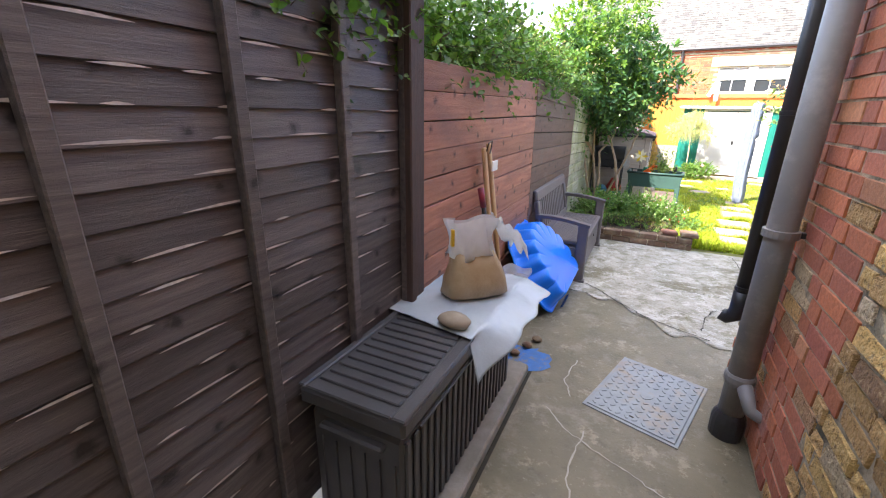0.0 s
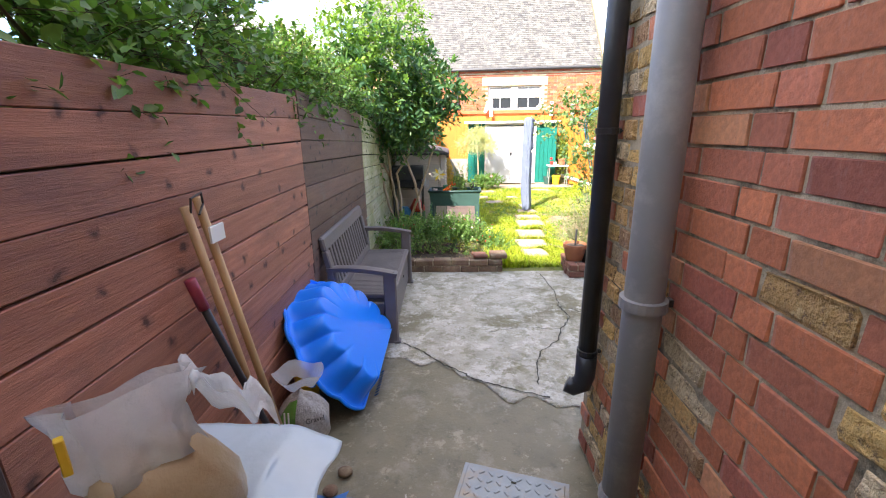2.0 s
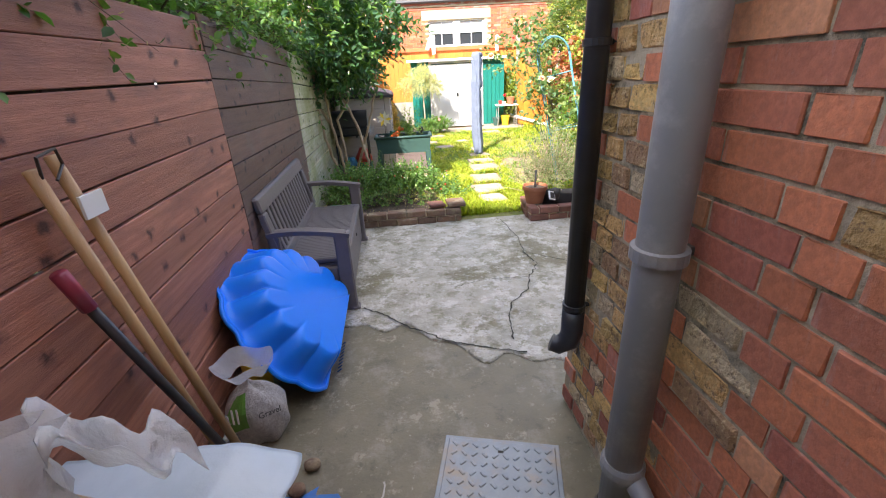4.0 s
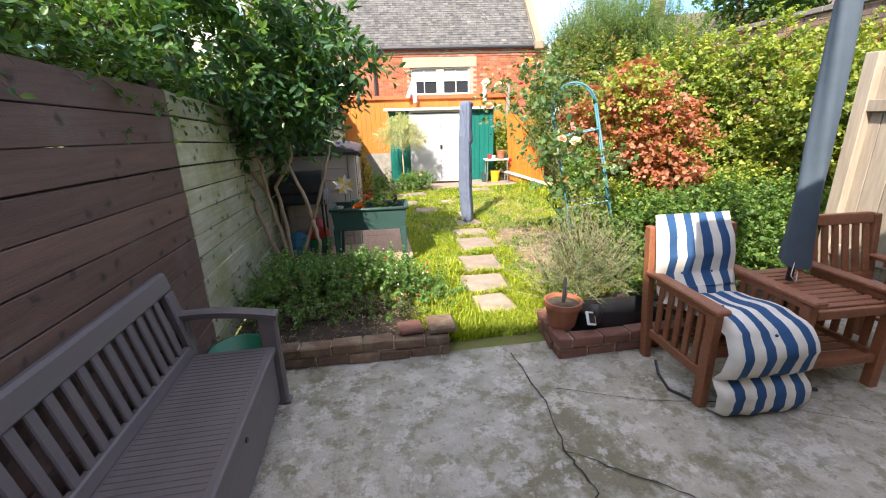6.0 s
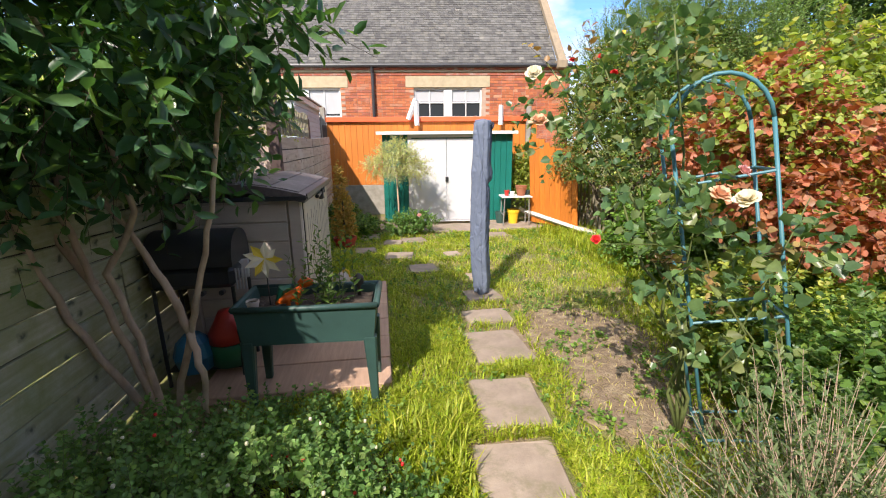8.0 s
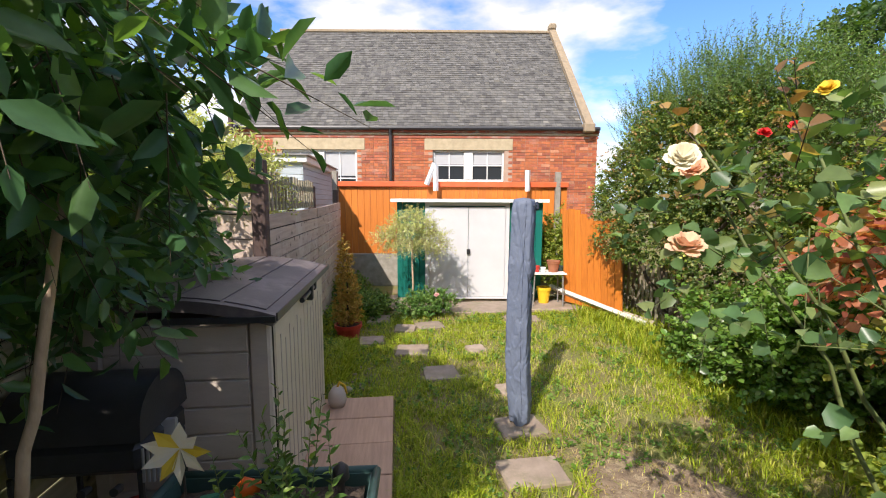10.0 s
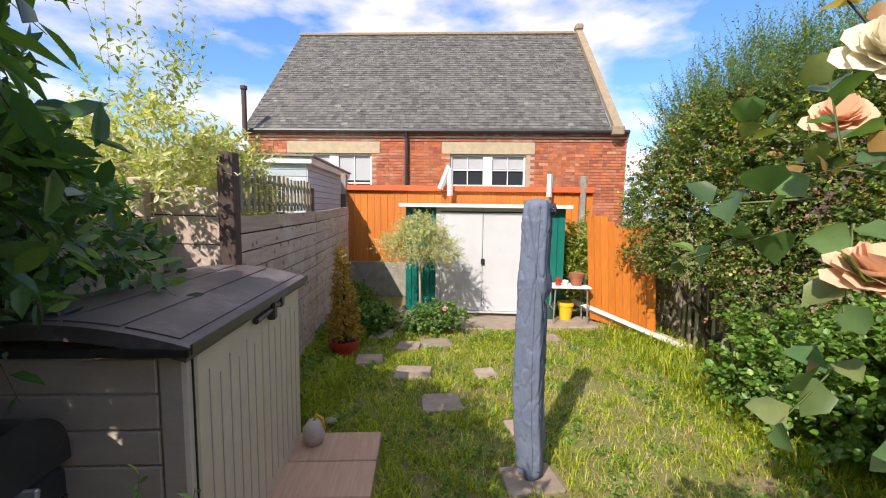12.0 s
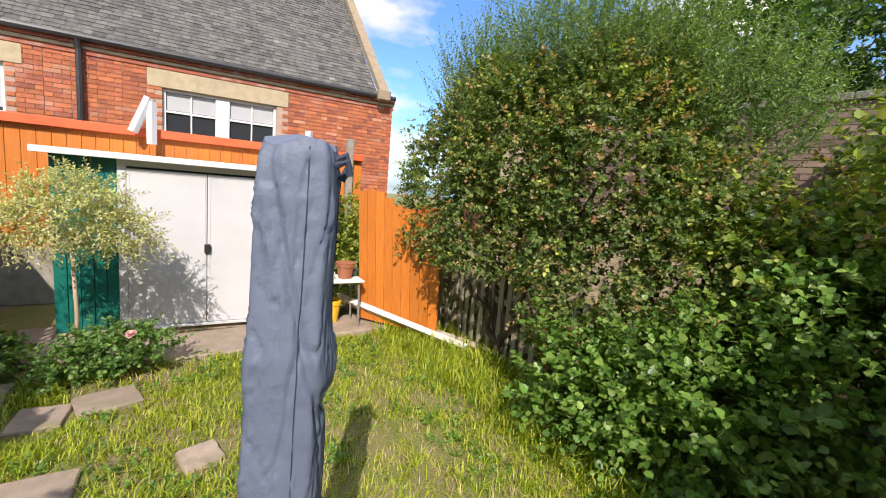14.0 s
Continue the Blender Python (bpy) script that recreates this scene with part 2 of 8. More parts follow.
M_RIDGE = mat("buff_ridge_tiles", (0.34, 0.26, 0.17), (0.24, 0.19, 0.13), 8, 0.9, 0.3)
M_BLUEGREY = mat("pale_blue_grey_boards", (0.50, 0.56, 0.60), (0.40, 0.455, 0.495), 6, 0.7, 0.3, 50, stretch=(1, 0.3, 6), vary=0.08)
M_WHITE = mat("white_paint", (0.78, 0.78, 0.76), (0.70, 0.70, 0.68), 5, 0.45, 0.1)
M_BLACKP = mat("black_plastic", (0.022, 0.023, 0.026), (0.035, 0.036, 0.04), 12, 0.38, 0.15, 90)
M_GREYP = mat("grey_pipe_plastic", (0.245, 0.235, 0.225), (0.20, 0.192, 0.185), 4, 0.42, 0.1, 60, stain=(0.30, 0.28, 0.26), stain_scale=6)
M_IRON = mat("black_iron", (0.03, 0.03, 0.03), (0.06, 0.045, 0.035), 10, 0.55, 0.3, 80)
M_GALV = mat("galvanised_steel", (0.27, 0.30, 0.32), (0.21, 0.235, 0.255), 10, 0.5, 0.2, 70, metal=0.35, stain=(0.30, 0.25, 0.2), stain_scale=5)
M_BENCH = mat("taupe_resin", (0.150, 0.130, 0.128), (0.125, 0.108, 0.108), 10, 0.5, 0.35, 120, stretch=(1, 0.2, 1))
M_BOXP = mat("anthracite_resin", (0.055, 0.056, 0.061), (0.075, 0.076, 0.082), 8, 0.36, 0.2, 90, stain=(0.09, 0.09, 0.09), stain_scale=6, stain_at=(0.6, 0.8))
M_SHEET = mat("white_plastic_sheet", (0.53, 0.61, 0.67), (0.46, 0.54, 0.60), 5, 0.26, 0.4, 12, translucent=0.15, bdist=0.01)
M_BAG = mat("translucent_plastic_sack", (0.86, 0.87, 0.87), (0.74, 0.75, 0.76), 9, 0.22, 1.0, 20, translucent=0.45, bdist=0.02)


def thin_plastic(m, clear):
    """Lets part of what stands behind show through."""
    t = m.node_tree
    out = t.nodes["Material Output"]
    old = out.inputs[0].links[0].from_socket
    tr = t.nodes.new("ShaderNodeBsdfTransparent")
    ms = t.nodes.new("ShaderNodeMixShader")
    ms.inputs[0].default_value = clear
    t.links.new(old, ms.inputs[1])
    t.links.new(tr.outputs[0], ms.inputs[2])
    t.links.new(ms.outputs[0], out.inputs[0])


thin_plastic(M_BAG, 0.3)
M_SAND = mat("sand_in_sack", (0.40, 0.285, 0.16), (0.50, 0.39, 0.25), 9, 0.35, 0.6, 18, bdist=0.01)
M_GRAVELBAG = mat("gravel_sack", (0.46, 0.43, 0.39), (0.28, 0.26, 0.24), 60, 0.4, 0.8, 70, bdist=0.01)
M_PEBBLE = mat("grey_pebble", (0.36, 0.31, 0.24), (0.25, 0.21, 0.16), 12, 0.7, 0.4)
M_BLUE = mat("bright_blue_plastic", (0.0, 0.20, 0.86), (0.0, 0.19, 0.83), 3, 0.3, 0.0, 30, spec=0.35)
M_YELLOW = mat("yellow_plastic", (0.80, 0.52, 0.03), (0.74, 0.46, 0.03), 5, 0.4, 0.1)
M_HANDLE = mat("pale_wood_handle", (0.56, 0.36, 0.17), (0.45, 0.28, 0.13), 12, 0.5, 0.2, stretch=(4, 4, 0.3))
M_MAROON = mat("maroon_grip", (0.30, 0.03, 0.06), (0.24, 0.03, 0.05), 5, 0.4, 0.1)
M_BEDBRICK = mat("old_bed_brick", (0.21, 0.12, 0.075), (0.135, 0.085, 0.058), 16, 0.9, 0.8, 60, vary=0.22, bdist=0.008,
                 stain=(0.30, 0.24, 0.15), stain_scale=5, stain_at=(0.5, 0.7))
M_RBEDBRICK = mat("bed_brick_red", (0.24, 0.10, 0.07), (0.15, 0.075, 0.055), 16, 0.9, 0.8, 60, vary=0.22, bdist=0.008)
M_TEAK = mat("orange_brown_hardwood", (0.30, 0.115, 0.055), (0.21, 0.08, 0.04), 14, 0.5, 0.35, 60, stretch=(3, 3, 3), vary=0.1)
M_CREAM = mat("cream_cotton", (0.72, 0.68, 0.60), (0.62, 0.58, 0.50), 14, 0.9, 0.4, 90)
M_NAVY = mat("navy_cotton", (0.020, 0.085, 0.20), (0.016, 0.06, 0.15), 14, 0.9, 0.4, 90)
M_COVER = mat("slate_blue_fabric", (0.145, 0.178, 0.25), (0.105, 0.132, 0.195), 5, 0.62, 0.35, 30, bdist=0.01)
M_UCOVER = mat("grey_blue_canvas", (0.075, 0.105, 0.135), (0.055, 0.08, 0.105), 6, 0.75, 0.3, 60)
M_SEAM = mat("dark_seam", (0.03, 0.04, 0.07), (0.03, 0.04, 0.07), 5, 0.8, 0)
M_PLANTER = mat("dark_green_resin", (0.035, 0.085, 0.075), (0.028, 0.065, 0.058), 6, 0.5, 0.2, 60)
M_TERRA = mat("terracotta", (0.36, 0.135, 0.065), (0.26, 0.095, 0.05), 9, 0.8, 0.3)
M_REDPOT = mat("red_plastic_pot", (0.48, 0.035, 0.025), (0.40, 0.03, 0.02), 6, 0.4, 0.1)
M_PAVER = mat("sandstone_slab", (0.38, 0.30, 0.235), (0.27, 0.21, 0.165), 9, 0.85, 0.6, 60, vary=0.14, stain=(0.22, 0.19, 0.12), stain_scale=5)
M_DECK = mat("pinkish_timber_deck", (0.52, 0.34, 0.24), (0.40, 0.26, 0.185), 7, 0.75, 0.5, 40, stretch=(6, 0.5, 6), vary=0.1)
M_SHEDBEIGE = mat("beige_resin_store", (0.62, 0.54, 0.41), (0.55, 0.475, 0.36), 7, 0.6, 0.2, 60)
M_SHEDSIDE = mat("taupe_resin_store", (0.54, 0.475, 0.42), (0.47, 0.41, 0.36), 7, 0.6, 0.3, 60, stretch=(1, 1, 3))
M_SHEDLID = mat("dark_taupe_lid", (0.125, 0.105, 0.108), (0.095, 0.08, 0.085), 5, 0.5, 0.3, 60, stain=(0.19, 0.16, 0.16), stain_scale=3)
M_TEAL = mat("teal_green_metal", (0.0, 0.155, 0.125), (0.0, 0.125, 0.10), 4, 0.45, 0.1)
M_ORANGE = mat("orange_stained_fence", (0.66, 0.205, 0.025), (0.52, 0.15, 0.02), 8, 0.6, 0.4, 40, stretch=(6, 6, 0.35), vary=0.12)
M_ORANGERED = mat("orange_red_rail", (0.72, 0.13, 0.04), (0.62, 0.10, 0.03), 6, 0.55, 0.2)
M_SHEDDOOR = mat("pale_grey_metal", (0.60, 0.60, 0.62), (0.55, 0.55, 0.57), 3, 0.4, 0.1)
M_PICKET = mat("silvered_picket", (0.33, 0.29, 0.21), (0.24, 0.21, 0.15), 9, 0.85, 0.4, 50, stretch=(6, 6, 0.6), vary=0.15)
M_PALEWOOD = mat("pale_new_fence", (0.38, 0.32, 0.24), (0.28, 0.235, 0.18), 8, 0.7, 0.4, 50, stretch=(6, 6, 0.5), vary=0.12)
M_GREYFENCE = mat("greyed_fence_boards", (0.36, 0.30, 0.23), (0.26, 0.22, 0.17), 8, 0.8, 0.4, 50, stretch=(6, 6, 0.5), vary=0.15)
M_BARK = mat("pale_bark", (0.54, 0.40, 0.29), (0.36, 0.26, 0.18), 14, 0.85, 0.6, 50, stretch=(2, 2, 0.7))
M_DBARK = mat("dark_twig", (0.10, 0.07, 0.045), (0.06, 0.045, 0.03), 14, 0.9, 0.4)
M_GSTEM = mat("green_stem", (0.13, 0.17, 0.05), (0.10, 0.12, 0.04), 14, 0.7, 0.1)
M_TRELLIS = mat("blue_green_tube", (0.06, 0.21, 0.25), (0.05, 0.17, 0.2), 6, 0.45, 0.1)
L_SHRUB = leaf_mat("glossy_dark_leaf", (0.035, 0.088, 0.045), (0.05, 0.12, 0.048), (0.12, 0.21, 0.055), 0.28)
L_FENCEIVY = leaf_mat("fresh_climber_leaf", (0.07, 0.155, 0.025), (0.11, 0.20, 0.035), (0.19, 0.27, 0.06))
# darker copy of the climber green; the shade above the fence is in its colour
L_CLIMB = leaf_mat("shaded_climber_leaf", (0.045, 0.105, 0.03), (0.07, 0.15, 0.035), (0.14, 0.22, 0.06))
L_HEDGE = leaf_mat("hedge_leaf", (0.05, 0.10, 0.025), (0.10, 0.15, 0.035), (0.23, 0.22, 0.07))
L_BRONZE = leaf_mat("bronze_leaf", (0.20, 0.10, 0.05), (0.26, 0.17, 0.06), (0.30, 0.26, 0.10), 0.4)
L_LOW = leaf_mat("groundcover_leaf", (0.05, 0.11, 0.03), (0.09, 0.17, 0.035), (0.18, 0.25, 0.055))
L_ROSE = leaf_mat("rose_leaf", (0.05, 0.11, 0.05), (0.10, 0.17, 0.06), (0.22, 0.24, 0.09), 0.32)
L_MAPLE = leaf_mat("red_maple_leaf", (0.28, 0.075, 0.05), (0.36, 0.14, 0.075), (0.40, 0.22, 0.13), 0.5)
L_YELLOW = leaf_mat("yellow_green_leaf", (0.13, 0.20, 0.035), (0.22, 0.27, 0.045), (0.37, 0.36, 0.08), 0.5)
L_WILLOW = leaf_mat("variegated_leaf", (0.30, 0.34, 0.12), (0.42, 0.42, 0.18), (0.52, 0.50, 0.27), 0.5)
L_LAV = leaf_mat("grey_green_leaf", (0.085, 0.13, 0.055), (0.12, 0.165, 0.07), (0.17, 0.21, 0.10), 0.6)
L_CATMINT = leaf_mat("bed_leaf", (0.07, 0.145, 0.04), (0.105, 0.20, 0.05), (0.18, 0.27, 0.07), 0.5)
L_TREE = leaf_mat("dark_tree_leaf", (0.03, 0.07, 0.018), (0.045, 0.09, 0.022), (0.07, 0.12, 0.03))
L_CONIFER = leaf_mat("golden_conifer_leaf", (0.30, 0.20, 0.05), (0.40, 0.24, 0.08), (0.30, 0.28, 0.06), 0.6)
L_GRASS = leaf_mat("grass_blade", (0.145, 0.22, 0.010), (0.26, 0.31, 0.02), (0.42, 0.38, 0.07), 0.5)
L_DRY = leaf_mat("dry_blade", (0.34, 0.27, 0.13), (0.42, 0.35, 0.18), (0.28, 0.2, 0.1), 0.7)
F_PEACH = mat("peach_petal", (0.85, 0.50, 0.32), (0.85, 0.62, 0.42), 20, 0.6, 0, translucent=0.3)
F_PINK = mat("pink_petal", (0.80, 0.42, 0.40), (0.82, 0.55, 0.50), 20, 0.6, 0, translucent=0.3)
F_RED = mat("red_petal", (0.65, 0.02, 0.02), (0.55, 0.02, 0.02), 20, 0.6, 0)
F_CREAM = mat("cream_petal", (0.85, 0.78, 0.55), (0.85, 0.8, 0.66), 20, 0.6, 0, translucent=0.3)
F_YEL = mat("yellow_petal", (0.85, 0.60, 0.04), (0.85, 0.65, 0.1), 20, 0.6, 0, translucent=0.2)


def glass_mat():
    m = bpy.data.materials.new("window_glass")
    m.use_nodes = True
    b = m.node_tree.nodes["Principled BSDF"]
    b.inputs["Base Color"].default_value = (0.03, 0.035, 0.04, 1)
    b.inputs["Roughness"].default_value = 0.04
    b.inputs["Specular IOR Level"].default_value = 0.6
    return m


M_GLASS = glass_mat()
M_BLIND = mat("pale_blind", (0.45, 0.46, 0.47), (0.40, 0.41, 0.42), 3, 0.7, 0)


# ---- mesh helpers ----
class Geo:
    """Gathers vertices and faces for one mesh."""

    def __init__(self):
        self.v, self.f = [], []

    def add(self, vs, fs):
        n = len(self.v)
        self.v += [tuple(p) for p in vs]
        self.f += [tuple(i + n for i in q) for q in fs]
        return self

    def box(self, x0, x1, y0, y1, z0, z1, c=0.0, m=None):
        """A box, its edges chamfered by c."""
        hx, hy, hz = (x1 - x0) / 2, (y1 - y0) / 2, (z1 - z0) / 2
        mid = Vector(((x0 + x1) / 2, (y0 + y1) / 2, (z0 + z1) / 2))
        c = min(c, hx * 0.9, hy * 0.9, hz * 0.9)
        vs, fs = [], []
        if c <= 0:
            vs = [(sx * hx, sy * hy, sz * hz) for sz in (-1, 1) for sy in (-1, 1) for sx in (-1, 1)]
            fs = [(0, 2, 3, 1), (4, 5, 7, 6), (0, 1, 5, 4), (2, 6, 7, 3), (0, 4, 6, 2), (1, 3, 7, 5)]
        else:
            idx = {}
            h = (hx, hy, hz)
            for sx in (-1, 1):
                for sy in (-1, 1):
                    for sz in (-1, 1):
                        s = (sx, sy, sz)
                        for a in range(3):
                            idx[(s, a)] = len(vs)
                            vs.append(tuple(s[k] * (h[k] if k == a else h[k] - c) for k in range(3)))
            S = (-1, 1)

            def quad(ids, out):
                p = [Vector(vs[i]) for i in ids]
                nrm = (p[1] - p[0]).cross(p[2] - p[0])
                fs.append(tuple(ids) if nrm.dot(Vector(out)) > 0 else tuple(reversed(ids)))
            for a in range(3):
                o1, o2 = [k for k in range(3) if k != a]
                for s in S:
                    def key(u, w):
                        q = [0, 0, 0]
                        q[a], q[o1], q[o2] = s, u, w
                        return (tuple(q), a)
                    out = [0, 0, 0]
                    out[a] = s
                    quad([idx[key(-1, -1)], idx[key(1, -1)], idx[key(1, 1)], idx[key(-1, 1)]], out)
                for u in S:
                    for w in S:
                        def k2(t, b):
                            q = [0, 0, 0]
                            q[a], q[o1], q[o2] = t, u, w
                            return idx[(tuple(q), b)]
                        out = [0, 0, 0]
                        out[o1], out[o2] = u, w
                        quad([k2(-1, o1), k2(1, o1), k2(1, o2), k2(-1, o2)], out)
            for sx in S:
                for sy in S:
                    for sz in S:
                        s = (sx, sy, sz)
                        quad([idx[(s, 0)], idx[(s, 1)], idx[(s, 2)]], s)
        pts = [Vector(p) + mid for p in vs]
        if m is not None:
            pts = [m @ p for p in pts]
        return self.add(pts, fs)

    def tube(self, path, r, n=8, cap=True):
        """A round tube along the points of path; r is one radius or one a point."""
        path = [Vector(p) for p in path]
        rs = r if isinstance(r, (list, tuple)) else [r] * len(path)
        vs, fs = [], []
        side = None
        for i, p in enumerate(path):
            d = (path[min(i + 1, len(path) - 1)] - path[max(i - 1, 0)]).normalized()
            if side is None:
                side = d.cross(Vector((0, 0, 1)) if abs(d.z) < 0.9 else Vector((1, 0, 0))).normalized()
            side = (side - d * side.dot(d)).normalized()
            up = d.cross(side)
            for k in range(n):
                a = 2 * math.pi * k / n
                vs.append(p + (side * math.cos(a) + up * math.sin(a)) * rs[i])
        for i in range(len(path) - 1):
            for k in range(n):
                k2 = (k + 1) % n
                fs.append((i * n + k, i * n + k2, (i + 1) * n + k2, (i + 1) * n + k))
        if cap:
            fs.append(tuple(reversed(range(n))))
            fs.append(tuple(range((len(path) - 1) * n, len(path) * n)))
        return self.add(vs, fs)

    def lathe(self, cx, cy, profile, n=20):
        """Turned about the vertical through (cx, cy); profile is (radius, height) from the bottom."""
        vs, fs = [], []
        for r, z in profile:
            for k in range(n):
                a = 2 * math.pi * k / n
                vs.append((cx + r * math.cos(a), cy + r * math.sin(a), z))
        for i in range(len(profile) - 1):
            for k in range(n):
                k2 = (k + 1) % n
                fs.append((i * n + k, i * n + k2, (i + 1) * n + k2, (i + 1) * n + k))
        fs.append(tuple(reversed(range(n))))
        fs.append(tuple(range((len(profile) - 1) * n, len(profile) * n)))
        return self.add(vs, fs)

    def grid(self, fn, nu, nv, thick=0.0):
        """A sheet: fn(u, v) for u and v from 0 to 1; thick: how far its back lies below it."""
        vs, fs = [], []
        for j in range(nv + 1):
            for i in range(nu + 1):
                vs.append(Vector(fn(i / nu, j / nv)))
        w = nu + 1
        for j in range(nv):
            for i in range(nu):
                a = j * w + i
                fs.append((a, a + 1, a + w + 1, a + w))
        if thick:
            n = len(vs)
            nr = [Vector((0, 0, 0)) for _ in vs]
            for q in fs:
                k = (vs[q[1]] - vs[q[0]]).cross(vs[q[3]] - vs[q[0]])
                for i in q:
                    nr[i] += k
            vs = vs + [p - (k.normalized() if k.length > 0 else Vector((0, 0, 1))) * thick for p, k in zip(vs, nr)]
            fs = fs + [tuple(i + n for i in reversed(q)) for q in fs]
            rim = [i for i in range(nu)] + [j * w + nu for j in range(nv)] + [nv * w + i for i in range(nu, 0, -1)] + [j * w for j in range(nv, 0, -1)]
            for a, b in zip(rim, rim[1:] + rim[:1]):
                fs.append((b, a, a + n, b + n))
        return self.add(vs, fs)

    def move(self, m):
        self.v = [tuple(m @ Vector(p)) for p in self.v]
        return self


def mesh_of(name, geo, material, smooth=False):
    me = bpy.data.meshes.new(name)
    me.from_pydata(geo.v, [], geo.f)
    me.update()
    me.materials.append(material)
    if smooth:
        me.polygons.foreach_set("use_smooth", [True] * len(me.polygons))
    return me


def part(name, geo, material, parent=None, label="", smooth=False, kind=""):
    ob = new(name, mesh_of(name, geo, material, smooth))
    if parent is not None:
        ob.parent = parent
    if label or kind:
        tagged(ob, label, kind=kind)
    return ob


def thing(name, at, label, category, group="", rz=0.0, kind=""):
    """An empty at the thing's base; its parts are built round (0, 0, 0)."""
    ob = new(name)
    ob.empty_display_size = 0.1
    ob.matrix_world = pose(at[0], at[1], at[2], 0, 0, rz)
    return tagged(ob, label, category, group, kind)


def solid(name, geo, material, label, category="", kind="", smooth=False, group=""):
    """A thing of one mesh."""
    return tagged(part(name, geo, material, None, smooth=smooth), label, category, group, kind)


# ---- foliage ----
def raw_mesh(name, verts, quads, material, parent=None, label="", kind="", smooth=False):
    me = bpy.data.meshes.new(name)
    me.vertices.add(len(verts))
    me.vertices.foreach_set("co", np.asarray(verts, dtype=np.float32).ravel())
    k = quads.shape[1]
    me.loops.add(quads.size)
    me.polygons.add(len(quads))
    me.loops.foreach_set("vertex_index", quads.astype(np.int32).ravel())
    me.polygons.foreach_set("loop_start", np.arange(0, quads.size, k, dtype=np.int32))
    me.polygons.foreach_set("loop_total", np.full(len(quads), k, dtype=np.int32))
    me.update(calc_edges=True)
    me.validate()
    me.materials.append(material)
    ob = new(name, me)
    if parent is not None:
        ob.parent = parent
    if label or kind:
        tagged(ob, label, kind=kind)
    return ob


def unit(a):
    return a / np.maximum(np.linalg.norm(a, axis=-1, keepdims=True), 1e-9)


# outline of one leaf: across, along, lift
LEAF = np.array([(0, 0, 0), (-0.42, 0.30, 0.10), (-0.34, 0.68, 0.06), (0, 1.0, -0.12), (0.34, 0.68, 0.06), (0.42, 0.30, 0.10)])
LONGLEAF = np.array([(0, 0, 0), (-0.20, 0.30, 0.05), (-0.17, 0.68, 0.0), (0, 1.0, -0.15), (0.17, 0.68, 0.0), (0.20, 0.30, 0.05)])
NEEDLE = np.array([(0, 0, 0), (-0.07, 0.3, 0.0), (-0.06, 0.7, 0.0), (0, 1.0, 0.0), (0.06, 0.7, 0.0), (0.07, 0.3, 0.0)])


def leaf_verts(pos, way, nrm, size, shape):
    """Leaves at pos, growing along way, their upper faces towards nrm."""
    way = unit(way)
    side = unit(np.cross(way, nrm))
    up = np.cross(side, way)
    s = size[:, None, None]
    v = pos[:, None, :] + s * (shape[None, :, 0, None] * side[:, None, :] + shape[None, :, 1, None] * way[:, None, :] + shape[None, :, 2, None] * up[:, None, :])
    n = len(pos)
    base = (np.arange(n) * 6)[:, None]
    q = np.concatenate([base + np.array([0, 3, 2, 1]), base + np.array([0, 5, 4, 3])])
    return v.reshape(-1, 3), q


def sprigs(rng, origins, ways, length, n_leaves, leaf, shape, droop=0.25, spread=0.9):
    """Leaves set along short curved stems. Returns positions, directions, normals, sizes, and the stems."""
    n = len(origins)
    t = (np.arange(n_leaves) + 0.6) / n_leaves
    ln = length * rng.uniform(0.6, 1.25, n)
    ways = unit(ways)
    down = np.array([0, 0, -1.0])
    pos = origins[:, None, :] + ways[:, None, :] * (ln[:, None] * t[None])[..., None] + down * (droop * ln[:, None] * t[None] ** 2)[..., None]
    ref = rng.normal(size=(n, 3))
    a = unit(np.cross(ways, ref))
    b = np.cross(ways, a)
    ang = np.arange(n_leaves) * 2.4 + rng.uniform(0, 6.28, n)[:, None]
    rad = a[:, None, :] * np.cos(ang)[..., None] + b[:, None, :] * np.sin(ang)[..., None]
    d = unit(ways[:, None, :] * 0.7 + rad * spread + rng.normal(size=pos.shape) * 0.18)
    up = unit(np.array([0, 0, 1.0]) + ways[:, None, :] * 0.6 + rng.normal(size=pos.shape) * 0.45)
    size = leaf * rng.uniform(0.6, 1.25, (n, n_leaves)) * (1.05 - 0.35 * t[None])
    tips = origins + ways * ln[:, None] + down * droop * ln[:, None]
    return pos.reshape(-1, 3), d.reshape(-1, 3), up.reshape(-1, 3), size.reshape(-1), tips


def stems_mesh(name, a, b, r, material, parent, kind="stuff"):
    """Three-sided tapering twigs from each a to each b."""
    d = unit(b - a)
    s = unit(np.cross(d, np.array([0.31, 0.17, 0.93])))
    u = np.cross(d, s)
    vs = []
    for k in range(3):
        o = s * math.cos(k * 2.094) + u * math.sin(k * 2.094)
        vs.append(a + o * r)
        vs.append(b + o * r * 0.35)
    v = np.stack(vs, axis=1).reshape(-1, 3)
    base = (np.arange(len(a)) * 6)[:, None]
    q = np.concatenate([base + np.array(t) for t in ((0, 2, 3, 1), (2, 4, 5, 3), (4, 0, 1, 5))])
    return raw_mesh(name, v, q, material, parent, kind=kind)


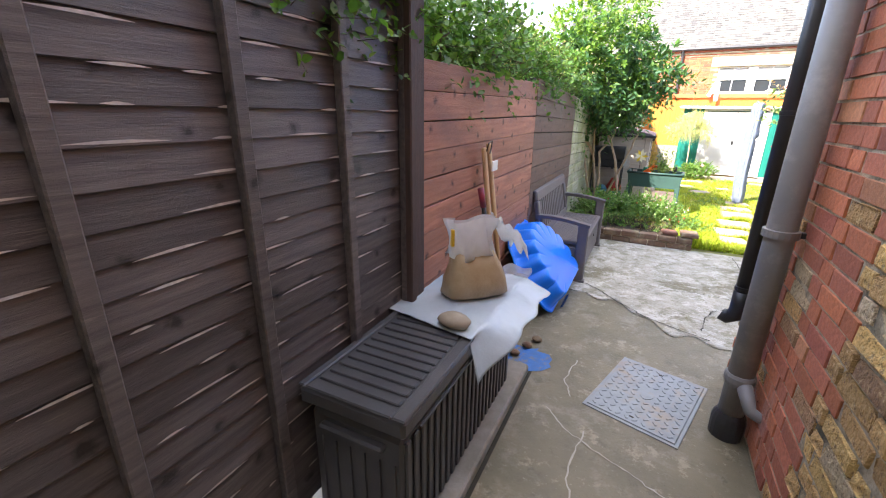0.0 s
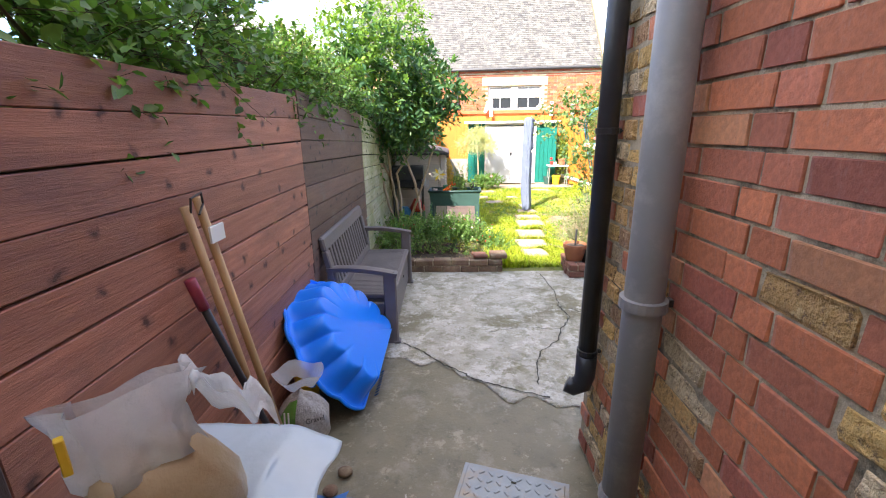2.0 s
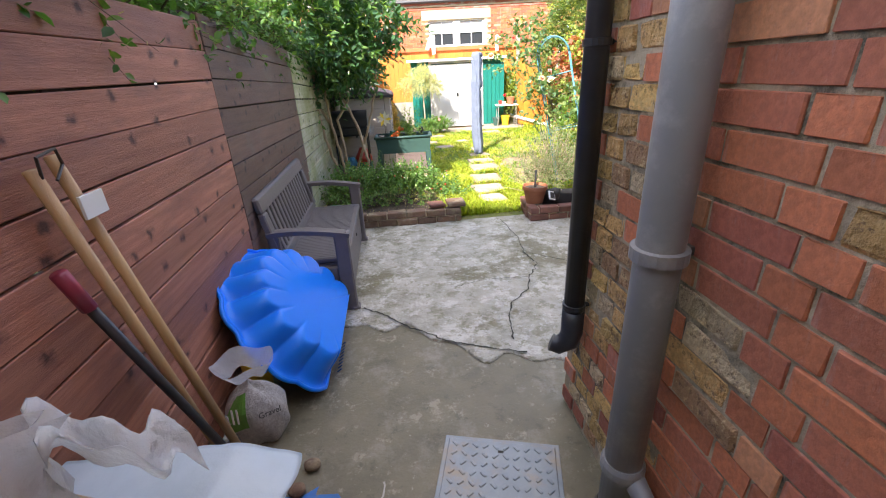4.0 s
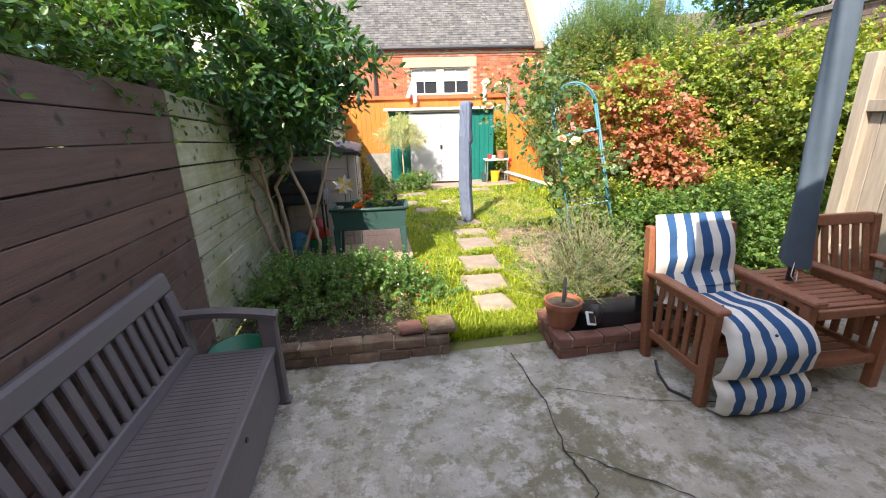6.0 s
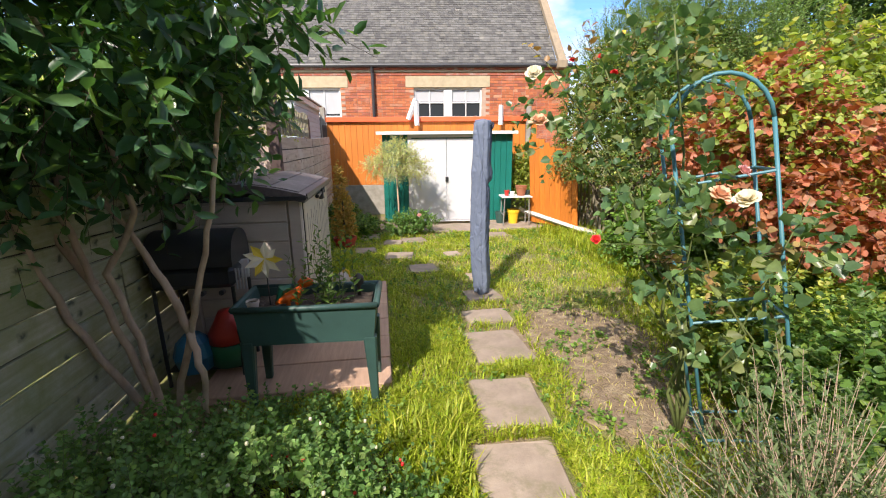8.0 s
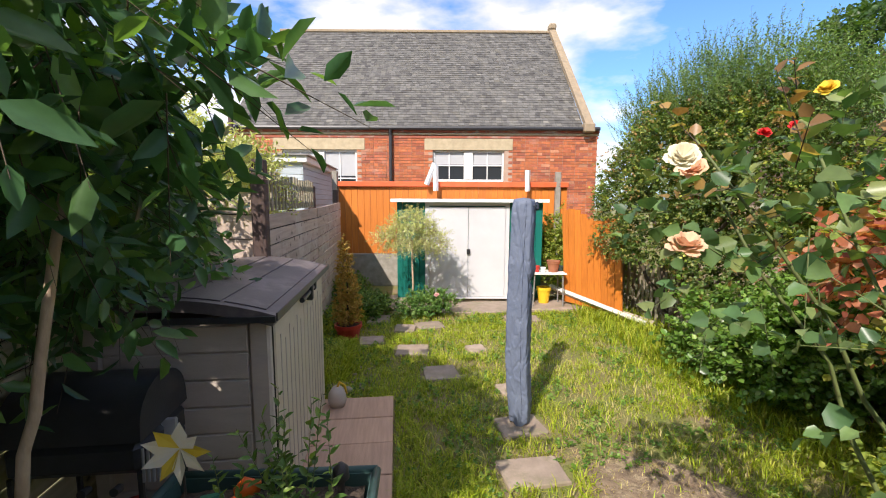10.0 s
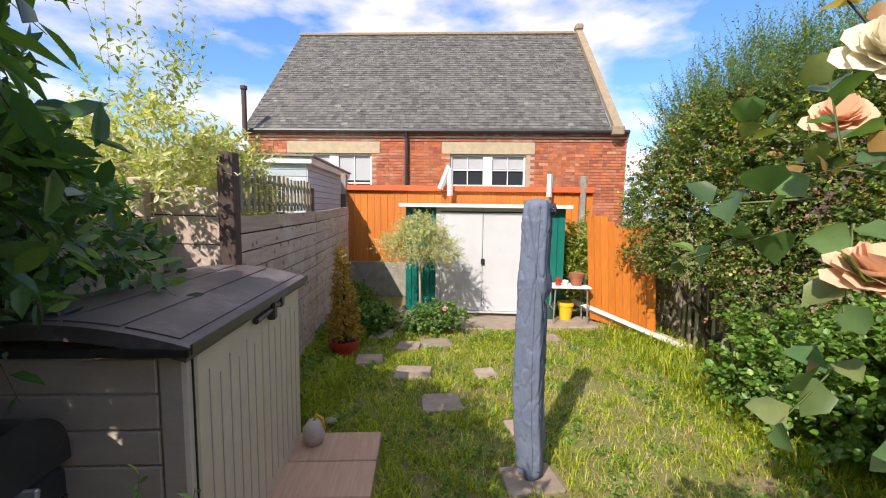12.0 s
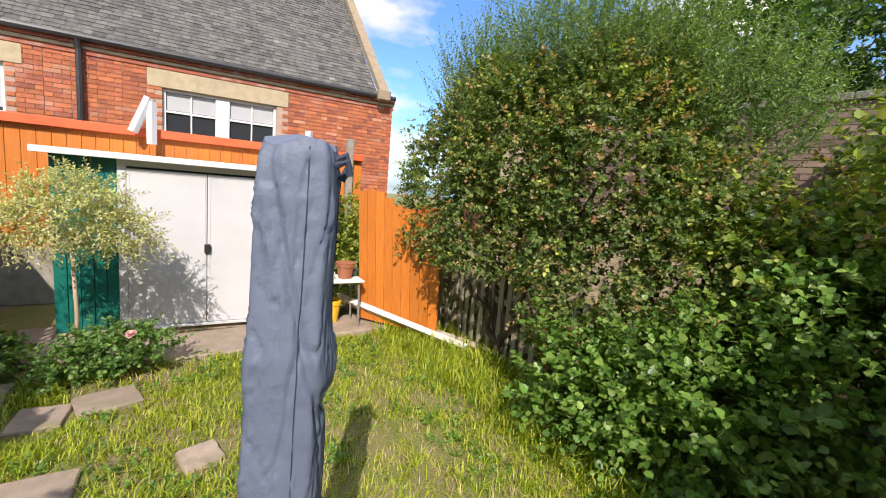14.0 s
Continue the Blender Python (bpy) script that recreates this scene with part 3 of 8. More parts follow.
def blob_points(rng, blobs, n, inner=0.55, lump=0.22):
    """Points in the outer shells of ellipsoids (x, y, z, rx, ry, rz), with their outward ways."""
    vol = np.array([b[3] * b[4] + b[4] * b[5] + b[3] * b[5] for b in blobs])
    pick = rng.choice(len(blobs), n, p=vol / vol.sum())
    B = np.array(blobs)[pick]
    u = unit(rng.normal(size=(n, 3)))
    r = rng.uniform(inner, 1.0, n) ** 0.6
    wob = 1 + lump * np.sin(u[:, 0] * 7 + B[:, 0] * 5) * np.cos(u[:, 2] * 6 + u[:, 1] * 8 + B[:, 1] * 3)
    p = B[:, :3] + u * B[:, 3:] * (r * wob)[:, None]
    out = unit(u / B[:, 3:])
    inside = np.zeros(n, bool)
    for i, b in enumerate(blobs):
        q = (p - np.array(b[:3])) / np.array(b[3:])
        inside |= (np.linalg.norm(q, axis=1) < 0.6) & (pick != i)
    keep = ~inside & (p[:, 2] > 0.02)
    return p[keep], out[keep]


def foliage(seed, name, blobs, n, leaf, material, parent, n_leaves=7, length=0.16, shape=LEAF, up=0.5, droop=0.25, twig=None, inner=0.55,
            lump=0.22, spread=0.9, clip=None, r=0.002):
    rng = np.random.default_rng(seed)
    p, out = blob_points(rng, blobs, n, inner, lump)
    if clip is not None:
        k = clip(p)
        p, out = p[k], out[k]
    way = unit(out + np.array([0, 0, up]) + rng.normal(size=p.shape) * 0.4)
    pos, d, nr, size, tips = sprigs(rng, p, way, length, n_leaves, leaf, shape, droop, spread)
    v, q = leaf_verts(pos, d, nr, size, shape)
    crown = raw_mesh(name, v, q, material, parent)
    if twig is not None:
        stems_mesh("twig", p, tips, r, twig, parent)
    return crown


def branches(rng, base, tips, r0, geo, wobble=0.08, n=6):
    """Curved tapering limbs from the base to each of the tips."""
    for tip in tips:
        a, b = Vector(base), Vector(tip)
        pts = []
        for i in range(n + 1):
            t = i / n
            p = a.lerp(b, t)
            p += Vector((rng.uniform(-1, 1), rng.uniform(-1, 1), rng.uniform(-1, 1) * 0.5)) * wobble * math.sin(math.pi * t)
            p.x += (b.x - a.x) * -0.18 * math.sin(math.pi * t)
            p.y += (b.y - a.y) * -0.18 * math.sin(math.pi * t)
            pts.append(p)
        geo.tube(pts, [r0 * (1 - 0.72 * i / n) for i in range(n + 1)], 7)
    return geo


# ---- ground ----
def ground():
    g = Geo()
    g.box(-60, 60, 5.72, 90, -0.3, 0.0)
    g.box(-60, -0.6, -60, 5.72, -0.3, 0.0)
    g.box(5.4, 60, -60, 5.72, -0.3, 0.0)
    solid("ground", g, M_LAWN, "grassy garden soil with worn bare patches", "lawn", "structure")
    solid("pavement", Geo().box(-0.6, 5.4, -6, 5.72, -0.2, 0.0), M_CONC, "worn olive-stained concrete yard", "paving", "structure")

    # the paler, rougher skim over the far part, its edge broken
    def edge(x):
        return 4.05 - 0.62 * (x - 0.35) + 0.07 * math.sin(x * 9) + 0.05 * math.sin(x * 23 + 1) + (0.25 if x > 1.9 else 0)

    def skim(u, v):
        x = -0.05 + u * 5.4
        e = max(2.6, edge(x))
        y = e + (5.735 - e) * v
        return (x, y, 0.007 + 0.004 * noise.noise((x * 2.3, y * 2.3, 0)) + 0.003 * noise.noise((x * 9, y * 9, 3)))
    solid("pavement", Geo().grid(skim, 110, 60, 0.02), M_SCREED, "rough pale patched cement skim", "paving", "structure", smooth=True)
    crack([(1.92, 5.62), (1.95, 5.1), (1.90, 4.75), (1.93, 4.5), (1.80, 4.3), (1.72, 4.1), (1.56, 3.95), (1.50, 3.8), (1.46, 3.55)], 0.009)
    crack([(1.90, 4.75), (2.2, 4.5), (2.45, 4.3), (2.6, 4.0), (2.95, 3.8), (3.3, 3.4)], 0.007)
    crack([(0.55, 4.1), (0.7, 3.98), (0.85, 3.80), (0.98, 3.70), (1.05, 3.62), (1.25, 3.52), (1.5, 3.42)], 0.012)
    crack([(1.2, 4.25), (1.45, 4.33), (1.8, 4.3)], 0.005)
    crack([(2.05, 5.2), (2.5, 5.0), (3.1, 4.85), (3.9, 4.4)], 0.005)
    for pts in ([(0.82, 1.0), (0.80, 1.35), (0.86, 1.55), (0.80, 1.8), (0.83, 2.1)], [(0.62, 2.2), (0.78, 2.05), (1.0, 1.95), (1.2, 1.85), (1.45, 1.72)],
                [(0.7, 2.75), (0.66, 2.5), (0.72, 2.35)]):
        crack(pts, 0.008, M_RENDERLINE, "thin pale mortar line on the concrete", "mortar line", 0.0025)
    g = Geo()
    rr = random.Random(5)
    pts = [(0.36 + 0.20 * math.cos(a) * rr.uniform(0.55, 1.1), 2.62 + 0.17 * math.sin(a) * rr.uniform(0.6, 1.1), 0.004) for a in np.linspace(0, 6.283, 22)[:-1]]
    g.add(pts + [(p[0], p[1], 0.0) for p in pts], [tuple(range(21))])
    solid("paint_spill", g, M_BLUEPAINT, "splash of bright blue paint on the concrete", "paint stain")
    solid("pavement", Geo().box(-0.25, 0.44, -1.5, 2.48, -0.05, 0.055, 0.01), M_LEDGE, "low pale concrete ledge along the fence", "ledge", "structure")
    solid("crack", Geo().box(0.442, 0.462, -1.5, 2.5, -0.02, 0.003), M_CRACK, "dark earthy joint beside the ledge", "joint", "structure")


def crack(pts, w, material=None, label="dark crack across the cement", category="crack", z=0.0):
    rr = random.Random(int(pts[0][0] * 1000))
    p = []
    for a, b in zip(pts, pts[1:]):
        for i in range(8):
            t = i / 8
            p.append((a[0] + (b[0] - a[0]) * t + rr.uniform(-1, 1) * 0.008, a[1] + (b[1] - a[1]) * t + rr.uniform(-1, 1) * 0.008))
    p.append(pts[-1])
    vs, fs = [], []
    zz = z or 0.0135
    for i, q in enumerate(p):
        a, b = p[max(i - 1, 0)], p[min(i + 1, len(p) - 1)]
        d = math.hypot(b[0] - a[0], b[1] - a[1]) or 1
        nx, ny = -(b[1] - a[1]) / d, (b[0] - a[0]) / d
        h = w / 2 * rr.uniform(0.4, 1.3)
        vs += [(q[0] + nx * h, q[1] + ny * h, zz), (q[0] - nx * h, q[1] - ny * h, zz)]
    fs = [(2 * i, 2 * i + 1, 2 * i + 3, 2 * i + 2) for i in range(len(p) - 1)]
    solid("crack", Geo().add(vs, fs), material or M_CRACK, label, category, "structure")


# ---- walls of brick ----
def wall_east():
    solid("wall_east", Geo().box(1.562, 4.6, -3.6, 3.05, -0.1, 3.4), M_MORTAR, "side wall of red and yellow stock bricks", "brick wall", "structure")
    wall = bpy.data.objects["wall_east"]
    rr = random.Random(11)
    kinds = {}
    for k in range(5):
        for nm, L in (("stretcher", 0.213), ("header", 0.102)):
            for col, m in (("r", M_RBRICK), ("y", M_YBRICK)):
                g = Geo().box(-0.055, 0.0, 0.0, L, 0.0, 0.068, 0.002 if col == "r" else 0.006)
                j = 0.0022 if col == "r" else 0.009
                g.v = [(p[0] + (rr.uniform(-j, j) if p[0] < -0.04 else 0), p[1] + rr.uniform(-j, j) * 0.5, p[2] + rr.uniform(-j, j) * 0.5) for p in g.v]
                kinds[(nm, col, k)] = mesh_of("brick", g, m)
    near, rest = [], {"r": Geo(), "y": Geo()}
    for row in range(43):
        z = 0.025 + row * 0.0787
        flem = row % 2
        y = -0.52 + (0.056 if flem else 0)
        i = 0
        while y < 3.04:
            nm, L = ("stretcher", 0.213) if i % 2 == 0 and not (y > 2.60 and rr.random() < 0.7) else ("header", 0.102)
            if y + L > 3.045:
                nm, L = "header", 0.102
            if y + 0.102 > 3.06:
                break
            mid = y + L / 2
            # stock bricks in the band by the corner, and from the ground up near the start
            py = 0.03
            if mid > 2.665:
                py = 0.9 if z > 0.5 else 0.45
                if mid > 2.93:
                    py = 0.5
            elif mid < 1.86 - 0.03 * (row % 2) and z < 1.16:
                py = 0.93
            elif mid < 1.74 and z < 1.5:
                py = 0.45
            elif mid < 1.74:
                py = 0.12
            elif z < 1.1 and (mid < 1.95 or mid > 2.2):
                py = 0.22
            col = "y" if rr.random() < py else "r"
            near.append((abs(mid - 1.6) + abs(z - 1.2), nm, col, rr.randrange(5), y, z, L))
            y += L + 0.0105
            i += 1
    near.sort(key=lambda q: q[0])
    for n, (_, nm, col, k, y, z, L) in enumerate(near):
        x = 1.562 - 0.003 + rr.uniform(-0.003, 0.003)
        if n < 300:
            ob = new("brick", kinds[(nm, col, k)])
            ob.parent = wall
            ob.location = (x + 0.052, y, z)
        else:
            me = kinds[(nm, col, k)]
            rest[col].add([(v.co.x + x + 0.052, v.co.y + y, v.co.z + z) for v in me.vertices], [tuple(p.vertices) for p in me.polygons])
    part("brick", rest["r"], M_RBRICK_JOINED, wall, kind="stuff")
    part("brick", rest["y"], M_YBRICK_JOINED, wall, kind="stuff")


def joined_brick(m):
    c = m.copy()
    c.name = m.name + "_joined"
    t = c.node_tree
    for n in list(t.nodes):
        if n.bl_idname == "ShaderNodeObjectInfo":
            g = t.nodes.new("ShaderNodeNewGeometry")
            for l in list(n.outputs["Random"].links):
                t.links.new(g.outputs["Random Per Island"], l.to_socket)
    return c


M_RBRICK_JOINED, M_YBRICK_JOINED = joined_brick(M_RBRICK), joined_brick(M_YBRICK)


def closing_walls():
    # unseen tall house block, its height chosen so its shadow covers the yard
    g = Geo().box(-9, 9, -5.2, -3.6, -0.1, 9.75)
    solid("wall_south", g, M_MORTAR, "unseen rear wall of the main house, height set to shade the yard", "house wall", "structure")
    g = Geo()
    y0, y1, z0, z1 = -11.5, -3.4, 9.75, 12.5
    g.add([(-9, y1, z0), (9, y1, z0), (9, -7.4, z1), (-9, -7.4, z1), (-9, y0, z0), (9, y0, z0)], [(0, 1, 2, 3), (3, 2, 5, 4), (0, 3, 4), (1, 5, 2), (0, 4, 5, 1)])
    solid("roof", g, M_SLATE, "unseen slate roof added on the main house wall", "roof", "structure")


# ---- fences ----
def plank_fence(name, label, y0, y1, rows, ztop0, ztop1, material, x=-0.02, slope=0.0, gap=0.006, lean=0.0, seed=1, splits=(0.5,), thick=0.022, axis="y", post_at=(), post_z=None, zlow=0.02):
    """Horizontal boards one above another, with posts behind."""
    f = thing(name, (0, 0, 0), label, "fence")
    rr = random.Random(seed)
    L = y1 - y0
    for r in range(rows):
        a0, a1 = r / rows, (r + 1) / rows
        cuts = [0.0] + [s + rr.uniform(-0.22, 0.22) for s in splits if rr.random() < 0.75] + [1.0]
        for s0, s1 in zip(cuts, cuts[1:]):
            g = Geo()
            u0, u1 = y0 + L * s0 + 0.0015, y0 + L * s1 - 0.0015
            o = rr.uniform(-0.004, 0.004)
            t0, t1 = ztop0 + (ztop1 - ztop0) * s0, ztop0 + (ztop1 - ztop0) * s1
            w = rr.uniform(-0.003, 0.003)
            g.box(x - thick + o, x + o, u0, u1, 0, 1, 0.003)
            vs = []
            for p in g.v:
                top = p[2] > 0.5
                fr = (p[1] - u0) / max(u1 - u0, 1e-6)
                tt = t0 + (t1 - t0) * fr
                low, high = zlow + (tt - zlow) * a0, zlow + (tt - zlow) * a1
                z = (high - gap / 2 + w * fr if top else low + gap / 2 + w) + (min(p[2], 0.003) if not top else max(p[2] - 1, -0.003))
                vs.append((p[0] + lean * z, p[1], z) if axis == "y" else (p[1], -(p[0] + lean * z), z))
            g.v = vs
            part("plank", g, material, f)
    # added dark strips give most joints their shade; light slips through where they stop
    g = Geo()
    for r in range(1, rows):
        u = y0 + 0.01
        while u < y1 - 0.05:
            e = min(y1 - 0.01, u + rr.uniform(0.25, 0.9))
            z = zlow + (ztop0 + (ztop1 - ztop0) * ((u + e) / 2 - y0) / L - zlow) * r / rows
            xa = x - thick - 0.012 + lean * z
            if axis == "y":
                g.box(xa, xa + 0.004, u, e, z - 0.013, z + 0.013)
            else:
                g.box(u, e, -xa - 0.004, -xa, z - 0.013, z + 0.013)
            u = e + (rr.uniform(0.01, 0.05) if rr.random() < 0.4 else 0)
    part("joint_strip", g, M_CRACK, f, kind="stuff")
    for q in post_at:
        z = post_z or max(ztop0, ztop1)
        g = Geo()
        if axis == "y":
            g.box(x - thick - 0.085, x - thick - 0.004, q - 0.05, q + 0.05, -0.1, z, 0.006)
        else:
            g.box(q - 0.05, q + 0.05, -(x - thick) + 0.004, -(x - thick) + 0.085, -0.1, z, 0.006)
        part("post", g, M_POST, f)
    return f


def dark_fence():
    for y0, y1, n in ((-2.6, -0.42, 7), (-0.42, 1.84, 8)):
        f = thing("timber_fence", (0, 0, 0), "dark creosoted feather-lap timber fence panel with upright battens", "fence")
        rr = random.Random(n)
        # gathers thin pale streaks of irregular length along each board's lower edge
        worn = Geo()
        z = 0.12
        while z < 2.28:
            h = 0.084 + rr.uniform(-0.006, 0.006)
            g = Geo().box(-0.075, -0.062, y0, y1, z - 0.012, z + h, 0.002)
            g.v = [(p[0] + (0.008 if p[2] < z + 0.02 else -0.004), p[1], p[2] + 0.006 * math.sin(p[1] * 2 + z * 9)) for p in g.v]
            part("board", g, M_DARK, f)
            u = y0 + rr.uniform(0, 0.2)
            while u < y1 - 0.05:
                L = rr.uniform(0.03, 0.22)
                e = min(u + L, y1 - 0.01)
                zz = lambda y: z - 0.012 + 0.006 * math.sin(y * 2 + z * 9)
                worn.grid(lambda a, b: (-0.0528, u + (e - u) * a, zz(u + (e - u) * a) + (b - 0.25) * (0.0065 * math.sin(math.pi * a) + 0.0012 * noise.noise((a * 9, z * 7, u * 9)) + 0.0006)), 10, 1)
                u = e + rr.uniform(0.01, 0.32)
            z += h - 0.004
        part("worn_edge", worn, M_PALEEDGE, f, "thin pale streaks along the lower edges of the boards", kind="stuff")
        for q in (y0 + 0.18, y0 + 0.60, y0 + 1.02, y0 + 1.43, y0 + 1.845, y1 - 0.02):
            g = Geo().box(-0.052, -0.018, q - 0.021, q + 0.021, 0.05, 2.26, 0.004)
            part("batten", g, M_DARK, f)
        part("cap", Geo().box(-0.11, -0.02, y0, y1, 2.262, 2.29, 0.004), M_DARK, f)
    f = thing("fence_post", (0, 0, 0), "dark red-brown square timber fence post", "fence post")
    part("shaft", Geo().box(-0.10, -0.005, 1.85, 1.945, 0, 2.32, 0.006), M_POST, f)
    part("shaft", Geo().box(-0.05, 0.01, 1.80, 1.846, 0, 2.30, 0.006), M_POST, f)


def fences():
    dark_fence()
    plank_fence("timber_fence", "red-brown stained horizontal plank fence panel", 1.95, 3.97, 13, 1.755, 1.775, M_RED, seed=3, post_at=(2.9,), splits=())
    plank_fence("timber_fence", "dark brown weathered horizontal plank fence panel", 3.975, 5.95, 12, 1.81, 1.73, M_BROWN, seed=5, post_at=(3.97, 5.9), splits=())
    plank_fence("timber_fence", "pale green algae-stained horizontal plank fence panel", 5.955, 7.80, 12, 1.73, 1.60, M_GREENBOARD, seed=9, gap=0.010, post_at=(6.9,), splits=())
    plank_fence("timber_fence", "pale green algae-stained horizontal plank fence panel", 7.805, 9.78, 11, 1.60, 1.60, M_GREENBOARD, seed=12, gap=0.010, post_at=(7.8, 9.7), splits=())
    # the return and the long grey run behind the store
    plank_fence("timber_fence", "weathered grey-brown plank fence panel facing the garden", -0.62, 0.37, 9, 1.82, 1.80, M_GREYBOARD, x=-9.82, seed=14, axis="x", splits=(), thick=0.03)
    f = thing("fence_post", (0, 0, 0), "tall dark brown square timber fence post", "fence post")
    part("shaft", Geo().box(0.375, 0.485, 9.74, 9.84, 0, 2.04, 0.007), M_POST, f)
    f = thing("fence_post", (0, 0, 0), "grey-brown square timber fence post", "fence post")
    part("shaft", Geo().box(-0.2, -0.10, 9.72, 9.81, 0, 1.86, 0.007), M_GREYBOARD, f)
    plank_fence("timber_fence", "long weathered grey horizontal plank fence panel", 9.85, 12.0, 12, 1.61, 1.62, M_GREYBOARD, x=0.47, seed=15, post_at=(10.9,), splits=(), gap=0.012)
    plank_fence("timber_fence", "long weathered grey horizontal plank fence panel", 12.02, 14.3, 12, 1.62, 1.68, M_GREYBOARD, x=0.47, seed=17, post_at=(12.0, 14.2), post_z=1.9, splits=(), gap=0.012)
    t = thing("trellis", (0, 0, 0), "grey picket trellis on top of the plank fence", "trellis")
    rr = random.Random(4)
    for i in range(17):
        y = 9.93 + i * 0.118
        part("slat", Geo().box(0.435, 0.452, y, y + 0.045, 1.63, 1.95 + 0.012 * math.sin(i), 0.003), M_PICKET, t)
    for z in (1.68, 1.86):
        part("rail", Geo().box(0.418, 0.433, 9.86, 11.95, z, z + 0.035, 0.003), M_PICKET, t)
    # orange fence behind the shed
    f = thing("timber_fence", (0, 0, 0), "bright orange stained upright board fence with a red-orange rail", "fence")
    hm = house_m()
    n = 36
    for i in range(n):
        u = -2.75 + i * 0.125
        g = Geo().box(u, u + 0.121, -3.13, -3.11, 0.66 if i < 10 else 0.5, 2.06 + 0.008 * math.sin(i * 2.1), 0.003, hm)
        part("board", g, M_ORANGE, f)
    part("rail", Geo().box(-2.75, 1.75, -3.20, -3.132, 1.98, 2.08, 0.006, hm), M_ORANGERED, f)
    part("base", Geo().box(-2.75, 1.75, -3.14, -3.06, 0.0, 0.655, 0.01, hm), M_LEDGE, f)
    for u in (-2.86, 1.5):
        f2 = thing("fence_post", (0, 0, 0), "pale grey concrete fence post", "fence post")
        part("shaft", Geo().box(u, u + 0.1, -3.2, -3.08, 0, 2.28, 0.01, hm), M_LEDGE, f2)
    for (a, b, lab) in (((-1.02, 2.02), (-0.86, 2.42), "short leaning white timber stake"), ((-0.84, 1.9), (-0.84, 2.38), "short upright white timber stake"), ((0.93, 1.9), (0.93, 2.3), "short upright pale timber stake")):
        p = thing("stake", (0, 0, 0), lab, "stake")
        part("shaft", Geo().tube([hm @ Vector((a[0], -3.28, a[1])), hm @ Vector((b[0], -3.28, b[1]))], 0.05, 4), M_WHITE, p)
    # leaning orange panel at the right
    f = thing("timber_fence", (4.25, 12.2, 0), "bright orange stained fence panel leaning by the low fence", "fence", rz=0)
    A, B = Vector((0.0, 0.55, 0.08)), Vector((0.50, -0.35, 0.08))
    for i in range(9):
        t0, t1 = i / 9, (i + 0.95) / 9
        a, b = A.lerp(B, t0), A.lerp(B, t1)
        lean = Vector((-0.12, -0.06, 1.50 + 0.05 * math.sin(i) - 0.02 * i))
        th = Vector((0.018, 0.01, 0))
        part("board", Geo().add([a, b, b + lean, a + lean, a + th, b + th, b + lean + th, a + lean + th],
                                [(0, 1, 2, 3), (7, 6, 5, 4), (0, 4, 5, 1), (3, 2, 6, 7), (0, 3, 7, 4), (1, 5, 6, 2)]), M_ORANGE, f)
    p = thing("gravel_board", (0, 0, 0), "long pale weathered board lying on the grass", "board")
    part("board", Geo().tube([(4.10, 13.0, 0.28), (4.90, 11.5, 0.05)], 0.045, 4), M_LEDGEWHITE, p)
    part("board", Geo().tube([(4.22, 12.95, 0.2), (5.05, 11.45, 0.04)], 0.045, 4), M_GREYBOARD, p)
    # low picket fence along the right
    f = thing("picket_fence", (0, 0, 0), "low silvered picket fence half hidden by shrubs", "fence")
    for i in range(46):
        y = 7.9 + i * 0.122
        x = 5.02 + 0.02 * math.sin(i)
        lean = 0.02 * math.sin(i * 1.7)
        part("picket", Geo().box(x, x + 0.018, y, y + 0.06, 0.05, 0.84 + 0.03 * math.sin(i * 3.1), 0.003), M_PICKET, f)
    for z in (0.22, 0.58):
        part("rail", Geo().box(5.062, 5.10, 7.85, 13.5, z, z + 0.06, 0.004), M_PICKET, f)
    # right fence of the yard
    f = thing("timber_fence", (0, 0, 0), "greyed upright board fence with a pale capping rail", "fence")
    for i in range(36):
        y = 1.0 + i * 0.142
        part("board", Geo().box(4.93, 4.955, y, y + 0.138, 0.24, 1.84 - 0.12 * (i % 2) * 0.1, 0.003), M_GREYFENCE, f)
    for y in (2.3, 4.2, 6.05):
        part("post", Geo().box(4.86, 4.95, y, y + 0.10, 0, 1.93, 0.006), M_PALEWOOD, f)
    for z in (0.35, 1.5):
        part("rail", Geo().box(4.875, 4.928, 1.0, 6.1, z, z + 0.09, 0.005), M_GREYFENCE, f)
    part("base", Geo().box(4.90, 4.96, 1.0, 6.1, 0.0, 0.235, 0.01), M_LEDGE, f)


M_PALEEDGE = mat("worn_pale_timber", (0.62, 0.57, 0.53), (0.40, 0.36, 0.33), 40, 0.8, 0.2)
M_LEDGEWHITE = mat("white_washed_base", (0.62, 0.60, 0.57), (0.50, 0.48, 0.44), 6, 0.8, 0.3)


# ---- the long house at the end ----
def house_m():
    """The house front's own axes: x along the front, y away, z up."""
    return pose(3.45, 17.55, 0, 0, 0, -6)


